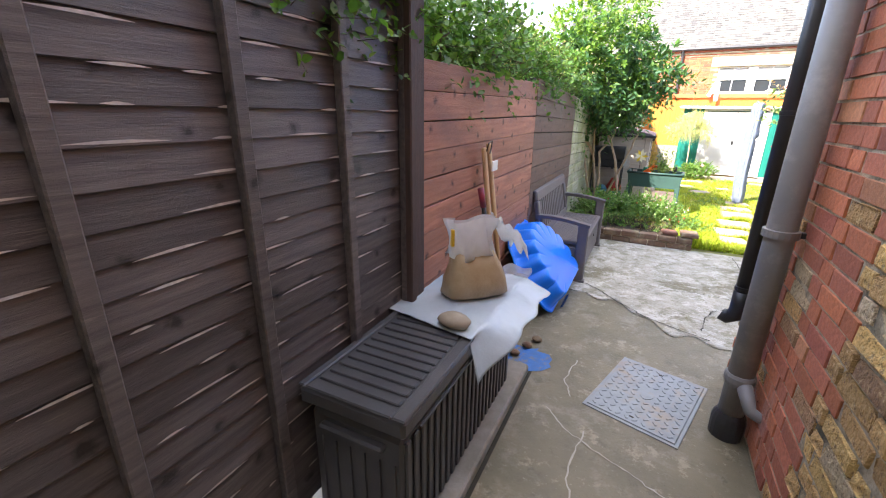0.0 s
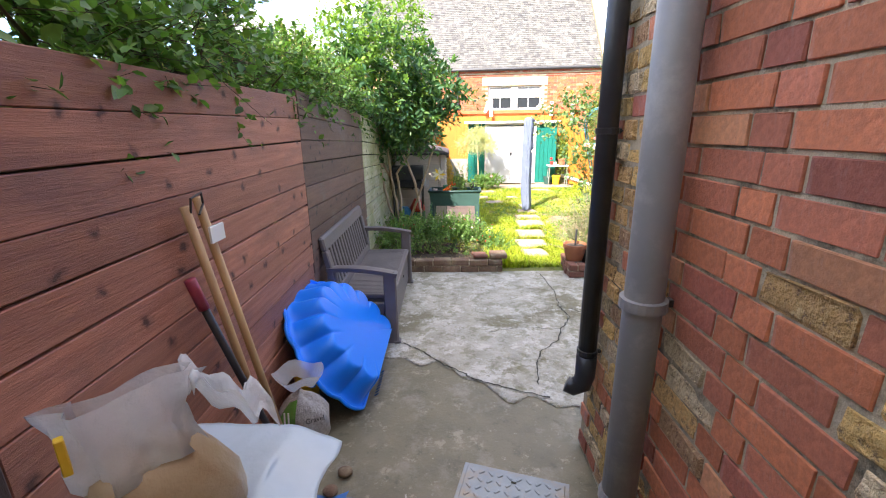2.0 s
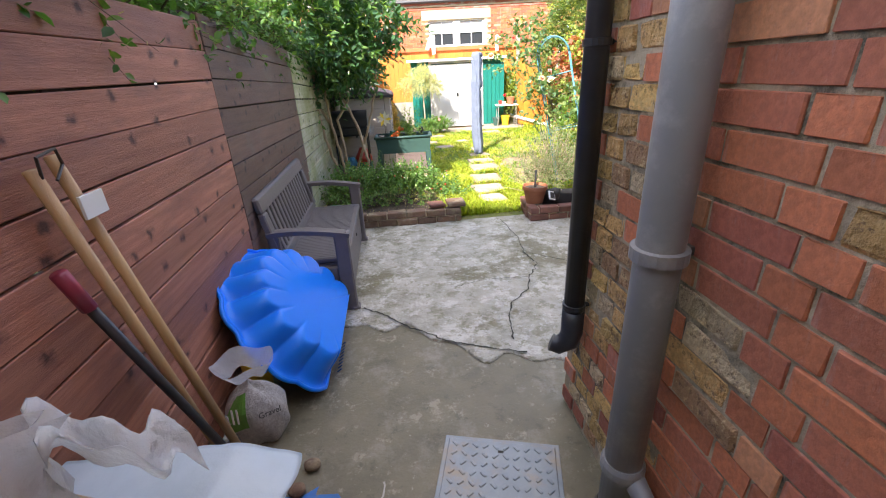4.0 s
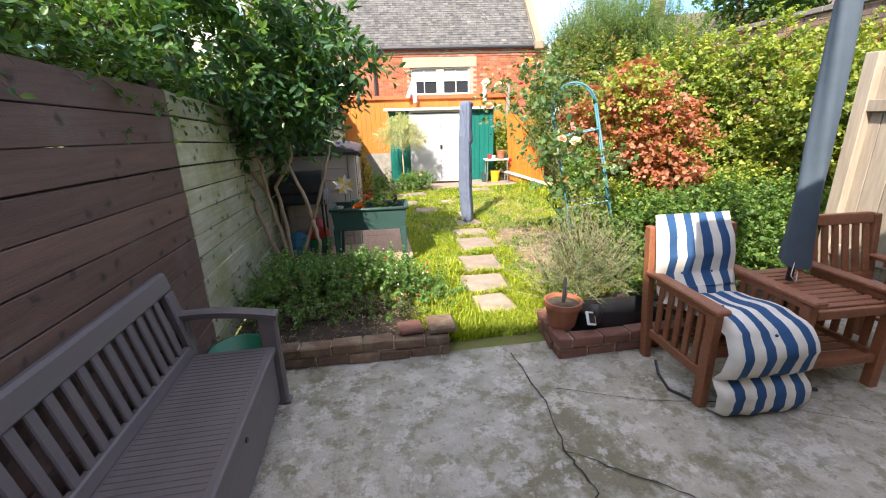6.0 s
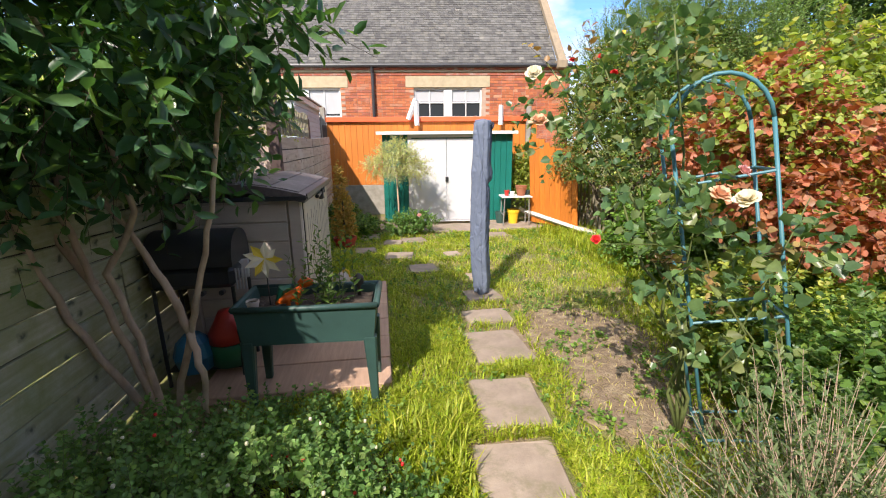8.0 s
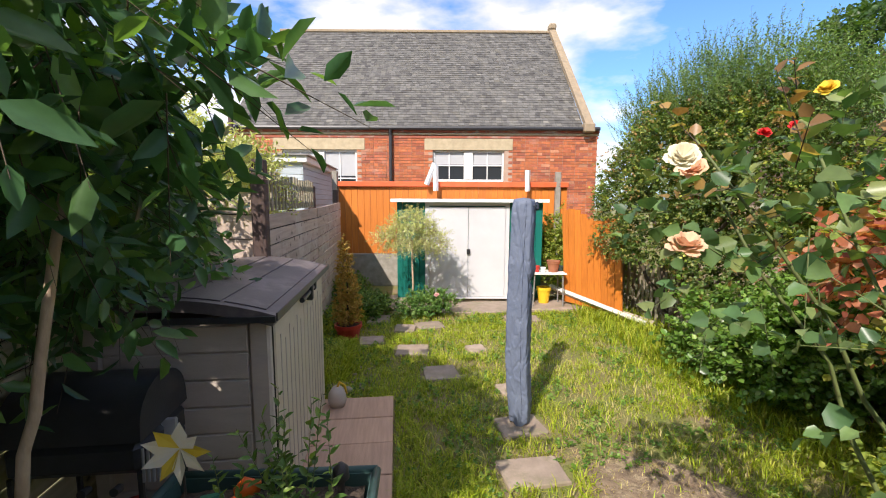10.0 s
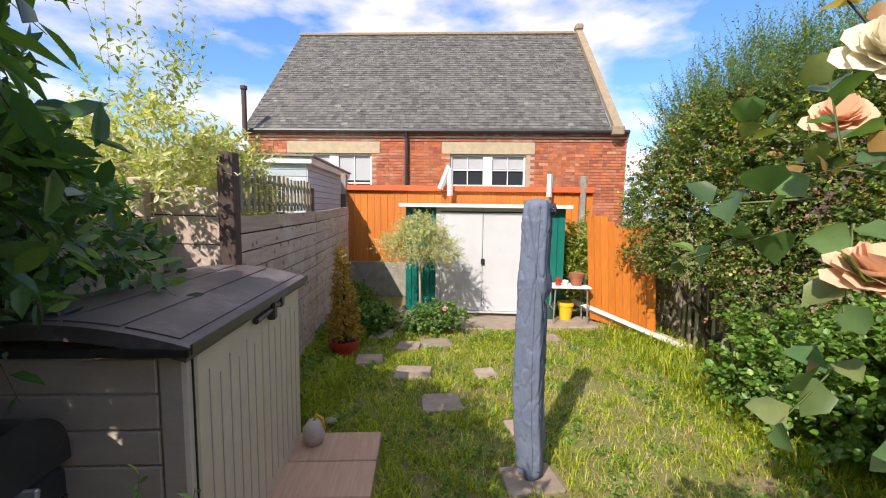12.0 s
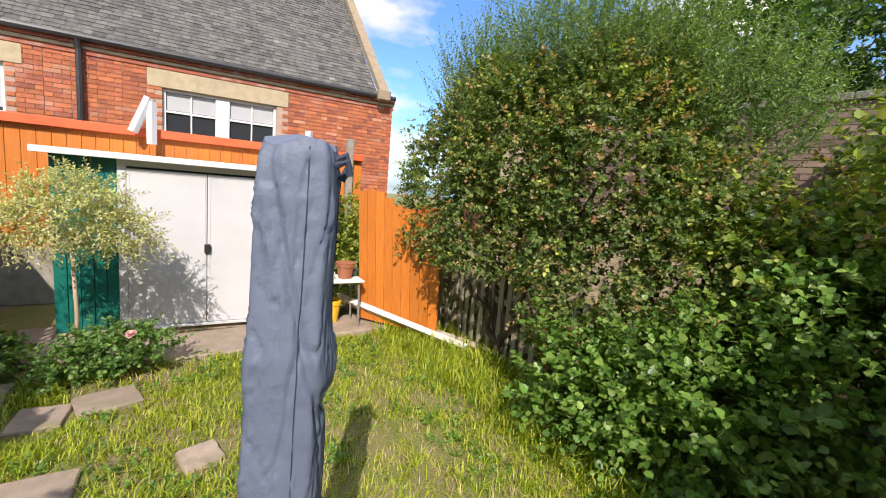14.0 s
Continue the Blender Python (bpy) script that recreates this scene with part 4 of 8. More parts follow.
def house():
    h = thing("house", (0, 0, 0), "long red brick house with steep slate roof and buff lintels", "house")
    hm = house_m()
    X0, X1, ZE = -6.25, 3.45, 3.52
    wins = [(-0.96, 0.96, 2.22, 3.05), (-5.0, -3.0, 1.5, 3.05)]
    w = Geo()
    xs = sorted([X0, X1] + [v for a in wins for v in a[:2]])
    cur = X0
    for a in sorted(wins):
        w.box(cur, a[0], 0, 0.3, 0, ZE, 0, hm)
        w.box(a[0], a[1], 0, 0.3, 0, a[2], 0, hm)
        w.box(a[0], a[1], 0, 0.3, a[3], ZE, 0, hm)
        cur = a[1]
    w.box(cur, X1, 0, 0.3, 0, ZE, 0, hm)
    w.box(X1 - 0.3, X1, 0.3, 8.2, 0, ZE, 0, hm)
    w.box(X0, X0 + 0.3, 0.3, 8.2, 0, ZE, 0, hm)
    part("wall", w, M_HMORTAR, h)
    rr = random.Random(21)
    g = Geo()
    for row in range(8, 46):
        z = row * 0.075
        x = X0 + (0.11 if row % 2 else 0)
        k = 0
        while x < X1 - 0.05:
            L = 0.215 if k % 2 == 0 else 0.103
            k += 1
            x2 = min(x + L, X1)
            if not any(x2 > a[0] - 0.0 and x < a[1] + 0.0 and z + 0.065 > a[2] - 0.06 and z < a[3] + 0.33 for a in wins):
                g.box(x, x2, -0.012 + rr.uniform(-0.002, 0.002), 0.02, z + 0.0, z + 0.065, 0, hm)
            x = x2 + 0.01
    part("brick", g, M_HBRICK, h, kind="stuff")
    for a in wins:
        part("lintel", Geo().box(a[0] - 0.22, a[1] + 0.22, -0.022, 0.12, a[3] + 0.0, a[3] + 0.30, 0.006, hm), M_STONE, h)
        part("sill", Geo().box(a[0] - 0.05, a[1] + 0.05, -0.05, 0.15, a[2] - 0.07, a[2], 0.008, hm), M_STONE, h)
    for i, (z, d) in enumerate(((3.36, 0.03), (3.44, 0.06), (3.50, 0.09))):
        part("cornice", Geo().box(X0, X1 + 0.02, -d, 0.0, z, z + 0.06 - 0.006, 0.004, hm), M_HCORN if i % 2 == 0 else M_STONE, h)
    part("gutter", Geo().tube([hm @ Vector((X0, -0.14, 3.60)), hm @ Vector((X1, -0.14, 3.60))], 0.055, 8), M_BLACKP, h)
    part("downpipe", Geo().tube([hm @ Vector((-2.08, -0.14, 3.58)), hm @ Vector((-2.08, -0.09, 3.42)), hm @ Vector((-2.08, -0.09, 0.2))], 0.045, 8), M_BLACKP, h)
    # roof
    X1r = 3.05
    ZR, D = 7.55, 4.0
    g = Geo()
    for s in (0, 1):
        y0, y1 = (-0.12, D) if s == 0 else (8.12, D)
        g.add([hm @ Vector(p) for p in ((X0 - 0.1, y0, 3.60), (X1r, y0, 3.60), (X1r, y1, ZR), (X0 - 0.1, y1, ZR))], [(0, 1, 2, 3) if s == 0 else (3, 2, 1, 0)])
    g.add([hm @ Vector(p) for p in ((X0, 0.1, 3.5), (X0, 7.9, 3.5), (X0, D, ZR - 0.05), (X1r, 0.1, 3.5), (X1r, 7.9, 3.5), (X1r, D, ZR - 0.05))], [(0, 2, 1), (3, 4, 5)])
    roof = part("roof", g, M_SLATE, h)
    sl = Geo()
    slope = math.hypot(D + 0.12, ZR - 3.60)
    uy, uz = (D + 0.12) / slope, (ZR - 3.60) / slope
    rows = 46
    for r in range(rows):
        s0 = slope * r / rows
        x = X0 - 0.1 + (0.10 if r % 2 else 0)
        while x < X1r:
            wd = 0.15 + rr.uniform(-0.03, 0.03)
            x2 = min(x + wd, X1r)
            s1 = s0 + slope / rows * 1.12
            lift = 0.016 + rr.uniform(-0.004, 0.005)
            j = rr.uniform(-0.006, 0.006)
            P = lambda xx, ss, l: hm @ Vector((xx, -0.12 + uy * ss - uz * l, 3.60 + uz * ss + uy * l))
            sl.add([P(x + 0.003, s0 + j, lift), P(x2 - 0.003, s0 + j, lift), P(x2 - 0.003, s1, 0.006), P(x + 0.003, s1, 0.006), P(x + 0.003, s0 + j, 0.0), P(x2 - 0.003, s0 + j, 0.0)],
                   [(0, 1, 2, 3), (4, 5, 1, 0)])
            x = x2
    part("slate", sl, M_SLATE, h, kind="stuff")
    part("ridge", Geo().box(X0 - 0.12, X1r, D - 0.09, D + 0.09, ZR - 0.03, ZR + 0.07, 0.02, hm), M_RIDGE, h)
    # raised stone coping on the gable
    g = Geo()
    for s in (0, 1):
        y0, y1 = (-0.25, D) if s == 0 else (8.25, D)
        c = [(X1r - 0.02, y0, 3.56), (X1r + 0.20, y0, 3.56), (X1r + 0.20, y1, ZR + 0.02), (X1r - 0.02, y1, ZR + 0.02)]
        g.add([hm @ Vector(p) for p in c] + [hm @ Vector((p[0], p[1], p[2] + 0.17)) for p in c],
              [(4, 5, 6, 7), (3, 2, 1, 0), (0, 1, 5, 4), (1, 2, 6, 5), (2, 3, 7, 6), (3, 0, 4, 7)])
    part("coping", g, M_RIDGE, h)
    part("kneeler", Geo().box(X1r - 0.05, X1r + 0.24, -0.28, 0.06, 3.50, 3.74, 0.03, hm), M_RIDGE, h)
    part("finial", Geo().box(X1r - 0.04, X1r + 0.22, D - 0.16, D + 0.16, ZR + 0.08, ZR + 0.30, 0.05, hm), M_RIDGE, h)
    for wi, a in enumerate(wins):
        window(h, hm, a, 2 if wi == 0 else 2)
    # flue beside the roof's low end
    f = thing("flue", (0, 0, 0), "thin brown metal flue pipe with a cap", "flue")
    part("pipe", Geo().tube([hm @ Vector((-6.15, -0.35, 3.4)), hm @ Vector((-6.15, -0.35, 4.55))], 0.06, 10), M_POST, f)
    part("cap", Geo().tube([hm @ Vector((-6.15, -0.35, 4.56)), hm @ Vector((-6.15, -0.35, 4.64))], 0.085, 10), M_POST, f)


M_HMORTAR = mat("pale_house_mortar", (0.46, 0.33, 0.25), (0.36, 0.25, 0.19), 8, 0.95, 0.3)
M_HCORN = mat("red_cornice_brick", (0.40, 0.11, 0.06), (0.30, 0.09, 0.06), 6, 0.85, 0.3, stain=(0.42, 0.33, 0.28), stain_scale=3)


def window(h, hm, a, sashes):
    x0, x1, z0, z1 = a
    w = new("window")
    w.parent = h
    fr = Geo()
    mid = (x0 + x1) / 2
    fr.box(x0, x1, 0.06, 0.13, z1 - 0.05, z1, 0.004, hm)
    fr.box(x0, x1, 0.06, 0.13, z0, z0 + 0.06, 0.004, hm)
    for q in (x0, x1 - 0.05):
        fr.box(q, q + 0.05, 0.06, 0.13, z0 + 0.062, z1 - 0.052, 0.004, hm)
    fr.box(mid - 0.12, mid + 0.12, 0.05, 0.13, z0 + 0.062, z1 - 0.052, 0.004, hm)
    for s in (-1, 1):
        c = mid + s * (0.12 + (x1 - mid - 0.05)) / 2
        fr.box(c - 0.0125, c + 0.0125, 0.075, 0.1, z0 + 0.062, z1 - 0.052, 0.002, hm)
        lo, hi = (mid + 0.122, x1 - 0.052) if s > 0 else (x0 + 0.052, mid - 0.122)
        zz = (z0 + z1) / 2 + 0.02
        fr.box(lo, c - 0.0135, 0.07, 0.1, zz - 0.018, zz + 0.018, 0.002, hm)
        fr.box(c + 0.0135, hi, 0.07, 0.1, zz - 0.018, zz + 0.018, 0.002, hm)
    part("window_frame", fr, M_WHITE, w)
    part("pane", Geo().box(x0 + 0.04, x1 - 0.04, 0.105, 0.11, z0 + 0.05, z1 - 0.04, 0, hm), M_GLASS, w)
    for s in (-1, 1):
        lo, hi = (mid + 0.125, x1 - 0.055) if s > 0 else (x0 + 0.055, mid - 0.125)
        part("blind", Geo().box(lo, hi, 0.1015, 0.1035, z0 + (z1 - z0) * 0.56, z1 - 0.055, 0, hm), M_BLIND, w)


ground()
closing_walls()
fences()
house()


# ---- things of the alley ----
def manhole():
    t = thing("manhole_cover", (1.113, 2.556, 0.0), "galvanised steel inspection cover with raised studs, set in the concrete", "manhole cover", rz=-16.5)
    part("plate", Geo().box(-0.225, 0.225, -0.30, 0.30, -0.01, 0.012, 0.003), M_GALV, t)
    part("rim", Geo().box(-0.243, 0.243, -0.318, 0.318, -0.02, 0.006, 0.002), M_GALV, t)
    g = Geo()
    for i in range(10):
        for j in range(13):
            x, y = -0.195 + i * 0.0433, -0.27 + j * 0.045
            if abs(x) < 0.05 and abs(y) < 0.08:
                continue
            a = 0.785 if (i + j) % 2 else -0.785
            g.box(-0.014, 0.014, -0.006, 0.006, 0.010, 0.0155, 0.002, pose(x, y, 0, 0, 0, math.degrees(a)))
    part("stud", g, M_GALV, t, kind="stuff")
    part("badge", Geo().lathe(0, 0, [(0.036, 0.010), (0.036, 0.0145), (0.030, 0.0145)], 20).move(Matrix.Diagonal((1, 1.5, 1, 1))), M_GALV, t)
    for y in (-0.25, 0.25):
        part("key_hole", Geo().box(-0.012, 0.012, y - 0.006, y + 0.006, 0.011, 0.0135, 0.002), M_CRACK, t)


def pipes():
    t = thing("soil_pipe", (1.475, 2.42, 0), "thick grey plastic soil pipe clamped to the brick wall", "drain pipe")
    part("pipe", Geo().tube([(0, 0, 0.0), (0, 0, 1.0), (0, 0, 3.2)], 0.056, 20), M_GREYP, t, smooth=True)
    part("foot", Geo().lathe(0, 0, [(0.074, 0), (0.076, 0.09), (0.070, 0.12), (0.060, 0.14)], 20), M_BLACKP, t, "black rubber socket")
    part("collar", Geo().lathe(0, 0, [(0.060, 0.30), (0.066, 0.32), (0.066, 0.345), (0.060, 0.36)], 20), M_GREYP, t)
    part("branch", Geo().tube([(0.01, -0.02, 0.33), (0.03, -0.10, 0.27), (0.04, -0.125, 0.24), (0.075, -0.135, 0.225), (0.11, -0.14, 0.225)], [0.036, 0.03, 0.028, 0.025, 0.025], 12), M_GREYP, t, smooth=True)
    for z in (1.06, 2.0):
        part("clip", Geo().lathe(0, 0, [(0.058, z - 0.018), (0.068, z - 0.016), (0.068, z + 0.016), (0.058, z + 0.018)], 20), M_GREYP, t)
        part("bracket", Geo().box(0.05, 0.10, -0.014, 0.014, z - 0.012, z + 0.012, 0.003), M_IRON, t)
    part("joint", Geo().lathe(0, 0, [(0.058, 1.95), (0.072, 1.99), (0.072, 2.10), (0.058, 2.13)], 20), M_GREYP, t)
    t = thing("rain_pipe", (1.503, 2.905, 0), "thinner black plastic rainwater pipe beside the corner", "drain pipe")
    part("pipe", Geo().tube([(0, 0, 0.50), (0, 0, 3.2)], 0.039, 16), M_BLACKP, t, smooth=True)
    part("shoe", Geo().tube([(0, 0, 0.60), (0, 0, 0.50), (-0.008, 0.005, 0.455), (-0.045, 0.02, 0.425), (-0.07, 0.03, 0.435)], [0.044, 0.044, 0.044, 0.04, 0.038], 14), M_BLACKP, t, smooth=True)
    for z in (0.62, 1.55, 2.3):
        part("clip", Geo().lathe(0, 0, [(0.037, z - 0.012), (0.044, z - 0.010), (0.044, z + 0.010), (0.037, z + 0.012)], 16), M_BLACKP, t)
        part("bracket", Geo().tube([(0.03, 0, z), (0.07, 0.0, z)], 0.01, 8), M_IRON, t)


def deck_box():
    t = thing("storage_box", (0, 0, 0.055), "anthracite resin garden storage box with a ribbed lid, on the ledge", "storage box")
    x0, x1, y0, y1, h = -0.035, 0.385, 1.10, 2.27, 0.595
    g = Geo().box(x0 + 0.03, x1 - 0.02, y0 + 0.02, y1 - 0.02, 0, h - 0.10, 0.012)
    part("body", g, M_BOXP, t)
    n = 22
    for i in range(n):
        y = y0 + 0.05 + i * (y1 - y0 - 0.1) / (n - 1)
        part("rib", Geo().box(x1 - 0.022, x1 - 0.010, y - 0.014, y + 0.014, 0.02, h - 0.115, 0.004), M_BOXP, t)
    for i in range(6):
        x = x0 + 0.075 + i * 0.06
        part("rib", Geo().box(x - 0.002, x + 0.002, y0 + 0.012, y0 + 0.021, 0.03, h - 0.2, 0.001), M_BOXP, t)
    lid = part("lid", Geo().box(x0, x1, y0, y1, h - 0.075, h - 0.008, 0.012), M_BOXP, t)
    part("lid_rim", Geo().box(x1 - 0.045, x1 + 0.003, y0 + 0.0, y1, h - 0.01, h + 0.004, 0.005), M_BOXP, lid)
    part("lid_rim", Geo().box(x0, x0 + 0.03, y0, y1, h - 0.01, h + 0.004, 0.005), M_BOXP, lid)
    part("lid_rim", Geo().box(x0 + 0.032, x1 - 0.047, y0, y0 + 0.035, h - 0.01, h + 0.003, 0.005), M_BOXP, lid)
    for i in range(22):
        y = y0 + 0.062 + i * 0.05
        part("slat", Geo().box(x0 + 0.04, x1 - 0.055, y, y + 0.037, h - 0.01, h + 0.001, 0.004), M_BOXP, lid)
    part("handle", Geo().box(x0 + 0.08, x1 - 0.08, y0 - 0.008, y0 + 0.03, h - 0.155, h - 0.13, 0.008), M_BOXP, t)
    part("hinge", Geo().box(x1 - 0.005, x1 + 0.006, y0 + 0.10, y0 + 0.55, h - 0.095, h - 0.085, 0.002), M_BOXP, t)
    # sheet over the far half
    top = 0.055 + h + 0.008

    def sheet(u, v):
        x = -0.06 + u * 0.62
        y = 1.60 + v * 0.82 + (0.10 * (1 - u)) * (1 - v) - 0.02 * u
        w = 0.006 * noise.noise((x * 9, y * 9, 1)) + 0.004 * noise.noise((x * 24, y * 24, 4))
        z = top + 0.006 + abs(w)
        over = max(0, x - 0.392)
        if over > 0:
            corner = 1.0 - min(1.0, v / 0.35)
            dz = over * (0.35 + 0.65 * corner)
            z -= dz * 1.05
            x = 0.392 + over * (0.85 - 0.55 * corner) + 0.012 * math.sin(y * 22)
        if y > 2.28:
            z -= (y - 2.28) * 0.12
        return (x, y, z)
    solid("plastic_sheet", Geo().grid(sheet, 44, 50, 0.0015), M_SHEET, "white plastic sheet draped over the storage box", "plastic sheet", smooth=True)
    # sack of sand
    t = thing("sand_sack", (0.232, 2.035, top + 0.012), "translucent plastic sack half full of sand, open at the top", "sack", rz=44)

    def sack(r0, zs, wob, seed):
        g = Geo()
        n = 28
        prof = []
        for i, (rx, ry, z, sx) in enumerate(zs):
            ring = []
            for k in range(n):
                a = 2 * math.pi * k / n
                q = 1 + wob * noise.noise((math.cos(a) * 1.6 + seed, math.sin(a) * 1.6, z * 7)) + wob * 0.6 * math.sin(a * 7 + z * 12)
                sq = 1 / max(abs(math.cos(a)), abs(math.sin(a))) ** 0.35
                ring.append((sx + rx * math.cos(a) * q * sq, ry * math.sin(a) * q * sq, z + 0.012 * math.sin(a * 3 + seed) * (z > 0.15)))
            prof.append(ring)
        vs = [p for r in prof for p in r]
        fs = [(i * n + k, i * n + (k + 1) % n, (i + 1) * n + (k + 1) % n, (i + 1) * n + k) for i in range(len(prof) - 1) for k in range(n)]
        fs.append(tuple(reversed(range(n))))
        return g.add(vs, fs)
    part("sand", sack(0, [(0.15, 0.075, 0.0, 0), (0.168, 0.10, 0.02, 0), (0.160, 0.10, 0.09, 0), (0.128, 0.085, 0.16, -0.01), (0.105, 0.066, 0.215, -0.02), (0.02, 0.02, 0.235, -0.02)], 0.05, 2), M_SAND, t, "tan sand seen through the plastic", smooth=True)
    part("bag", sack(0, [(0.112, 0.072, 0.205, -0.02), (0.104, 0.062, 0.25, -0.025), (0.098, 0.058, 0.29, -0.028), (0.100, 0.052, 0.33, -0.03), (0.110, 0.042, 0.365, -0.03), (0.122, 0.03, 0.385, -0.02)], 0.26, 5), M_BAG, t, "crumpled clear plastic", smooth=True)

    def flap(u, v):
        return (0.08 + u * 0.17, -0.03 + (v - 0.5) * 0.12 + 0.03 * math.sin(u * 9), 0.36 - u * 0.13 + 0.035 * math.sin(v * 8 + u * 5) + 0.02 * math.sin(u * 17))
    part("flap", Geo().grid(flap, 16, 10, 0.001), M_BAG, t, smooth=True)
    part("print", Geo().box(-0.145, -0.13, -0.05, -0.03, 0.27, 0.35, 0.002), M_YELLOW, t, "small yellow printed patch")
    pebble("pebble", (0.285, 1.68, top + 0.037), (0.072, 0.052, 0.036), 3, "smooth grey-brown pebble holding the sheet down")


def pebble(name, at, r, seed, label, material=None, group=""):
    g = Geo()
    n, m = 18, 10
    prof = []
    for j in range(1, m):
        b = math.pi * j / m - math.pi / 2
        prof.append((math.cos(b), math.sin(b)))
    vs = [Vector((0, 0, -1))] + [Vector((c * math.cos(2 * math.pi * k / n), c * math.sin(2 * math.pi * k / n), s)) for c, s in prof for k in range(n)] + [Vector((0, 0, 1))]
    vs = [v * (1 + 0.14 * noise.noise(v * 1.4 + Vector((seed * 3.7, 0, 0)))) for v in vs]
    vs = [(at[0] + v.x * r[0], at[1] + v.y * r[1], at[2] + v.z * r[2]) for v in vs]
    fs = [(0, 1 + (k + 1) % n, 1 + k) for k in range(n)]
    for j in range(m - 2):
        for k in range(n):
            a, b = 1 + j * n, 1 + (j + 1) * n
            fs.append((a + k, a + (k + 1) % n, b + (k + 1) % n, b + k))
    e = len(vs) - 1
    fs += [(e, e - n + k, e - n + (k + 1) % n) for k in range(n)]
    return solid(name, g.add(vs, fs), material or M_PEBBLE, label, "stone", smooth=True, group=group)


def tools():
    for (a, b, r, m, lab) in (((0.10, 2.86, 0.03), (0.03, 2.615, 1.33), 0.016, M_HANDLE, "long-handled tool with a pale wooden shaft, leaning on the fence"),
                              ((0.14, 2.90, 0.03), (0.03, 2.69, 1.35), 0.016, M_HANDLE, "pale wooden broom handle leaning on the fence")):
        t = thing("garden_tool", (0, 0, 0), lab, "garden tool", "leaning tools")
        part("handle", Geo().tube([a, b], r, 10), m, t, smooth=True)
        if a[0] < 0.12:
            part("blade", Geo().box(-0.07, 0.07, -0.01, 0.01, 0.0, 0.2, 0.006, pose(a[0] + 0.01, a[1], 0.0, 0, -8, 60)), M_IRON, t)
            part("tag", Geo().box(-0.004, 0.004, -0.01, 0.08, -0.03, 0.03, 0.001, pose(b[0] + 0.04, b[1] + 0.06, 1.22)), M_WHITE, t)
            part("cord", Geo().tube([(0.045, 2.62, 1.31), (0.065, 2.60, 1.36), (0.06, 2.67, 1.37), (0.05, 2.69, 1.33), (0.06, 2.64, 1.30)], 0.004, 6), M_IRON, t)
    t = thing("garden_tool", (0, 0, 0), "black-shafted fork with a maroon grip, leaning on the fence", "garden tool", "leaning tools")
    part("shaft", Geo().tube([(0.15, 2.86, 0.02), (0.055, 2.575, 1.00)], 0.014, 10), M_BLACKP, t, smooth=True)
    part("grip", Geo().tube([(0.056, 2.578, 0.985), (0.046, 2.548, 1.10)], 0.019, 10), M_MAROON, t, smooth=True)
    t = thing("gravel_sack", (0.145, 3.08, 0.0), "crumpled clear sack of grey gravel with a green printed panel", "sack", rz=8)
    t.matrix_world = t.matrix_world @ Matrix.Diagonal((1.05, 1.0, 1.2, 1.0))

    def body(u, v):
        a = u * 2 * math.pi
        w = math.sin(math.pi * min(1, v * 1.05 + 0.14)) ** 0.5
        q = 1 + 0.09 * noise.noise((math.cos(a) * 2, math.sin(a) * 2, v * 5)) + 0.05 * math.sin(a * 6 + v * 9)
        return (0.125 * w * math.cos(a) * q, 0.10 * w * math.sin(a) * q, v * 0.30 + 0.01 * math.sin(a * 3))
    part("sack", Geo().grid(body, 36, 16), M_GRAVELBAG, t, smooth=True)
    part("print", Geo().grid(lambda u, v: tuple(Vector(body(0.60 + u * 0.13, 0.35 + v * 0.4)) * 1.03), 6, 6), M_PRINT, t, "green printed panel")

    def letters(txt, size, mt, uv, nm):
        c = bpy.data.curves.new("lettering", "FONT")
        c.body, c.size, c.extrude = txt, size, 0.0006
        o = new("lettering", c)
        me = bpy.data.meshes.new_from_object(o)
        bpy.data.objects.remove(o)
        me.materials.clear()
        me.materials.append(mt)
        q = new("print", me)
        q.parent = t
        q.matrix_local = pose(*uv)
        tagged(q, nm)
    letters("all", 0.085, M_WHITE, (-0.10, -0.118, 0.17, 80, 0, -12), "white printed word all")
    letters("Gravel", 0.032, M_IRON, (0.035, -0.122, 0.165, 80, 0, 18), "dark printed word Gravel")
    part("neck", Geo().grid(lambda u, v: (0.07 * math.cos(u * 6.28) * (1 + v * 0.7), 0.05 * math.sin(u * 6.28) * (1 + v), 0.29 + v * 0.06 + 0.012 * math.sin(u * 25)), 24, 4), M_BAG, t, smooth=True)
    t = thing("toy_bucket", (0.10, 3.30, 0), "yellow plastic toy part behind the blue shell", "toy")
    part("tub", Geo().lathe(0, 0, [(0.05, 0), (0.07, 0.30), (0.075, 0.33), (0.068, 0.33)], 16), M_YELLOW, t, smooth=True)
    part("spot", Geo().lathe(0.045, -0.05, [(0.02, 0.22), (0.02, 0.26)], 12), M_BLUE, t)
    for i, (x, y) in enumerate(((0.36, 2.75), (0.31, 2.62), (0.40, 2.86))):
        pebble("pebble", (x, y, 0.02), (0.035, 0.03, 0.02), i, "small broken brown stone", M_BEDBRICK)


M_PRINT = mat("green_print", (0.12, 0.30, 0.05), (0.10, 0.26, 0.05), 6, 0.4, 0.1)


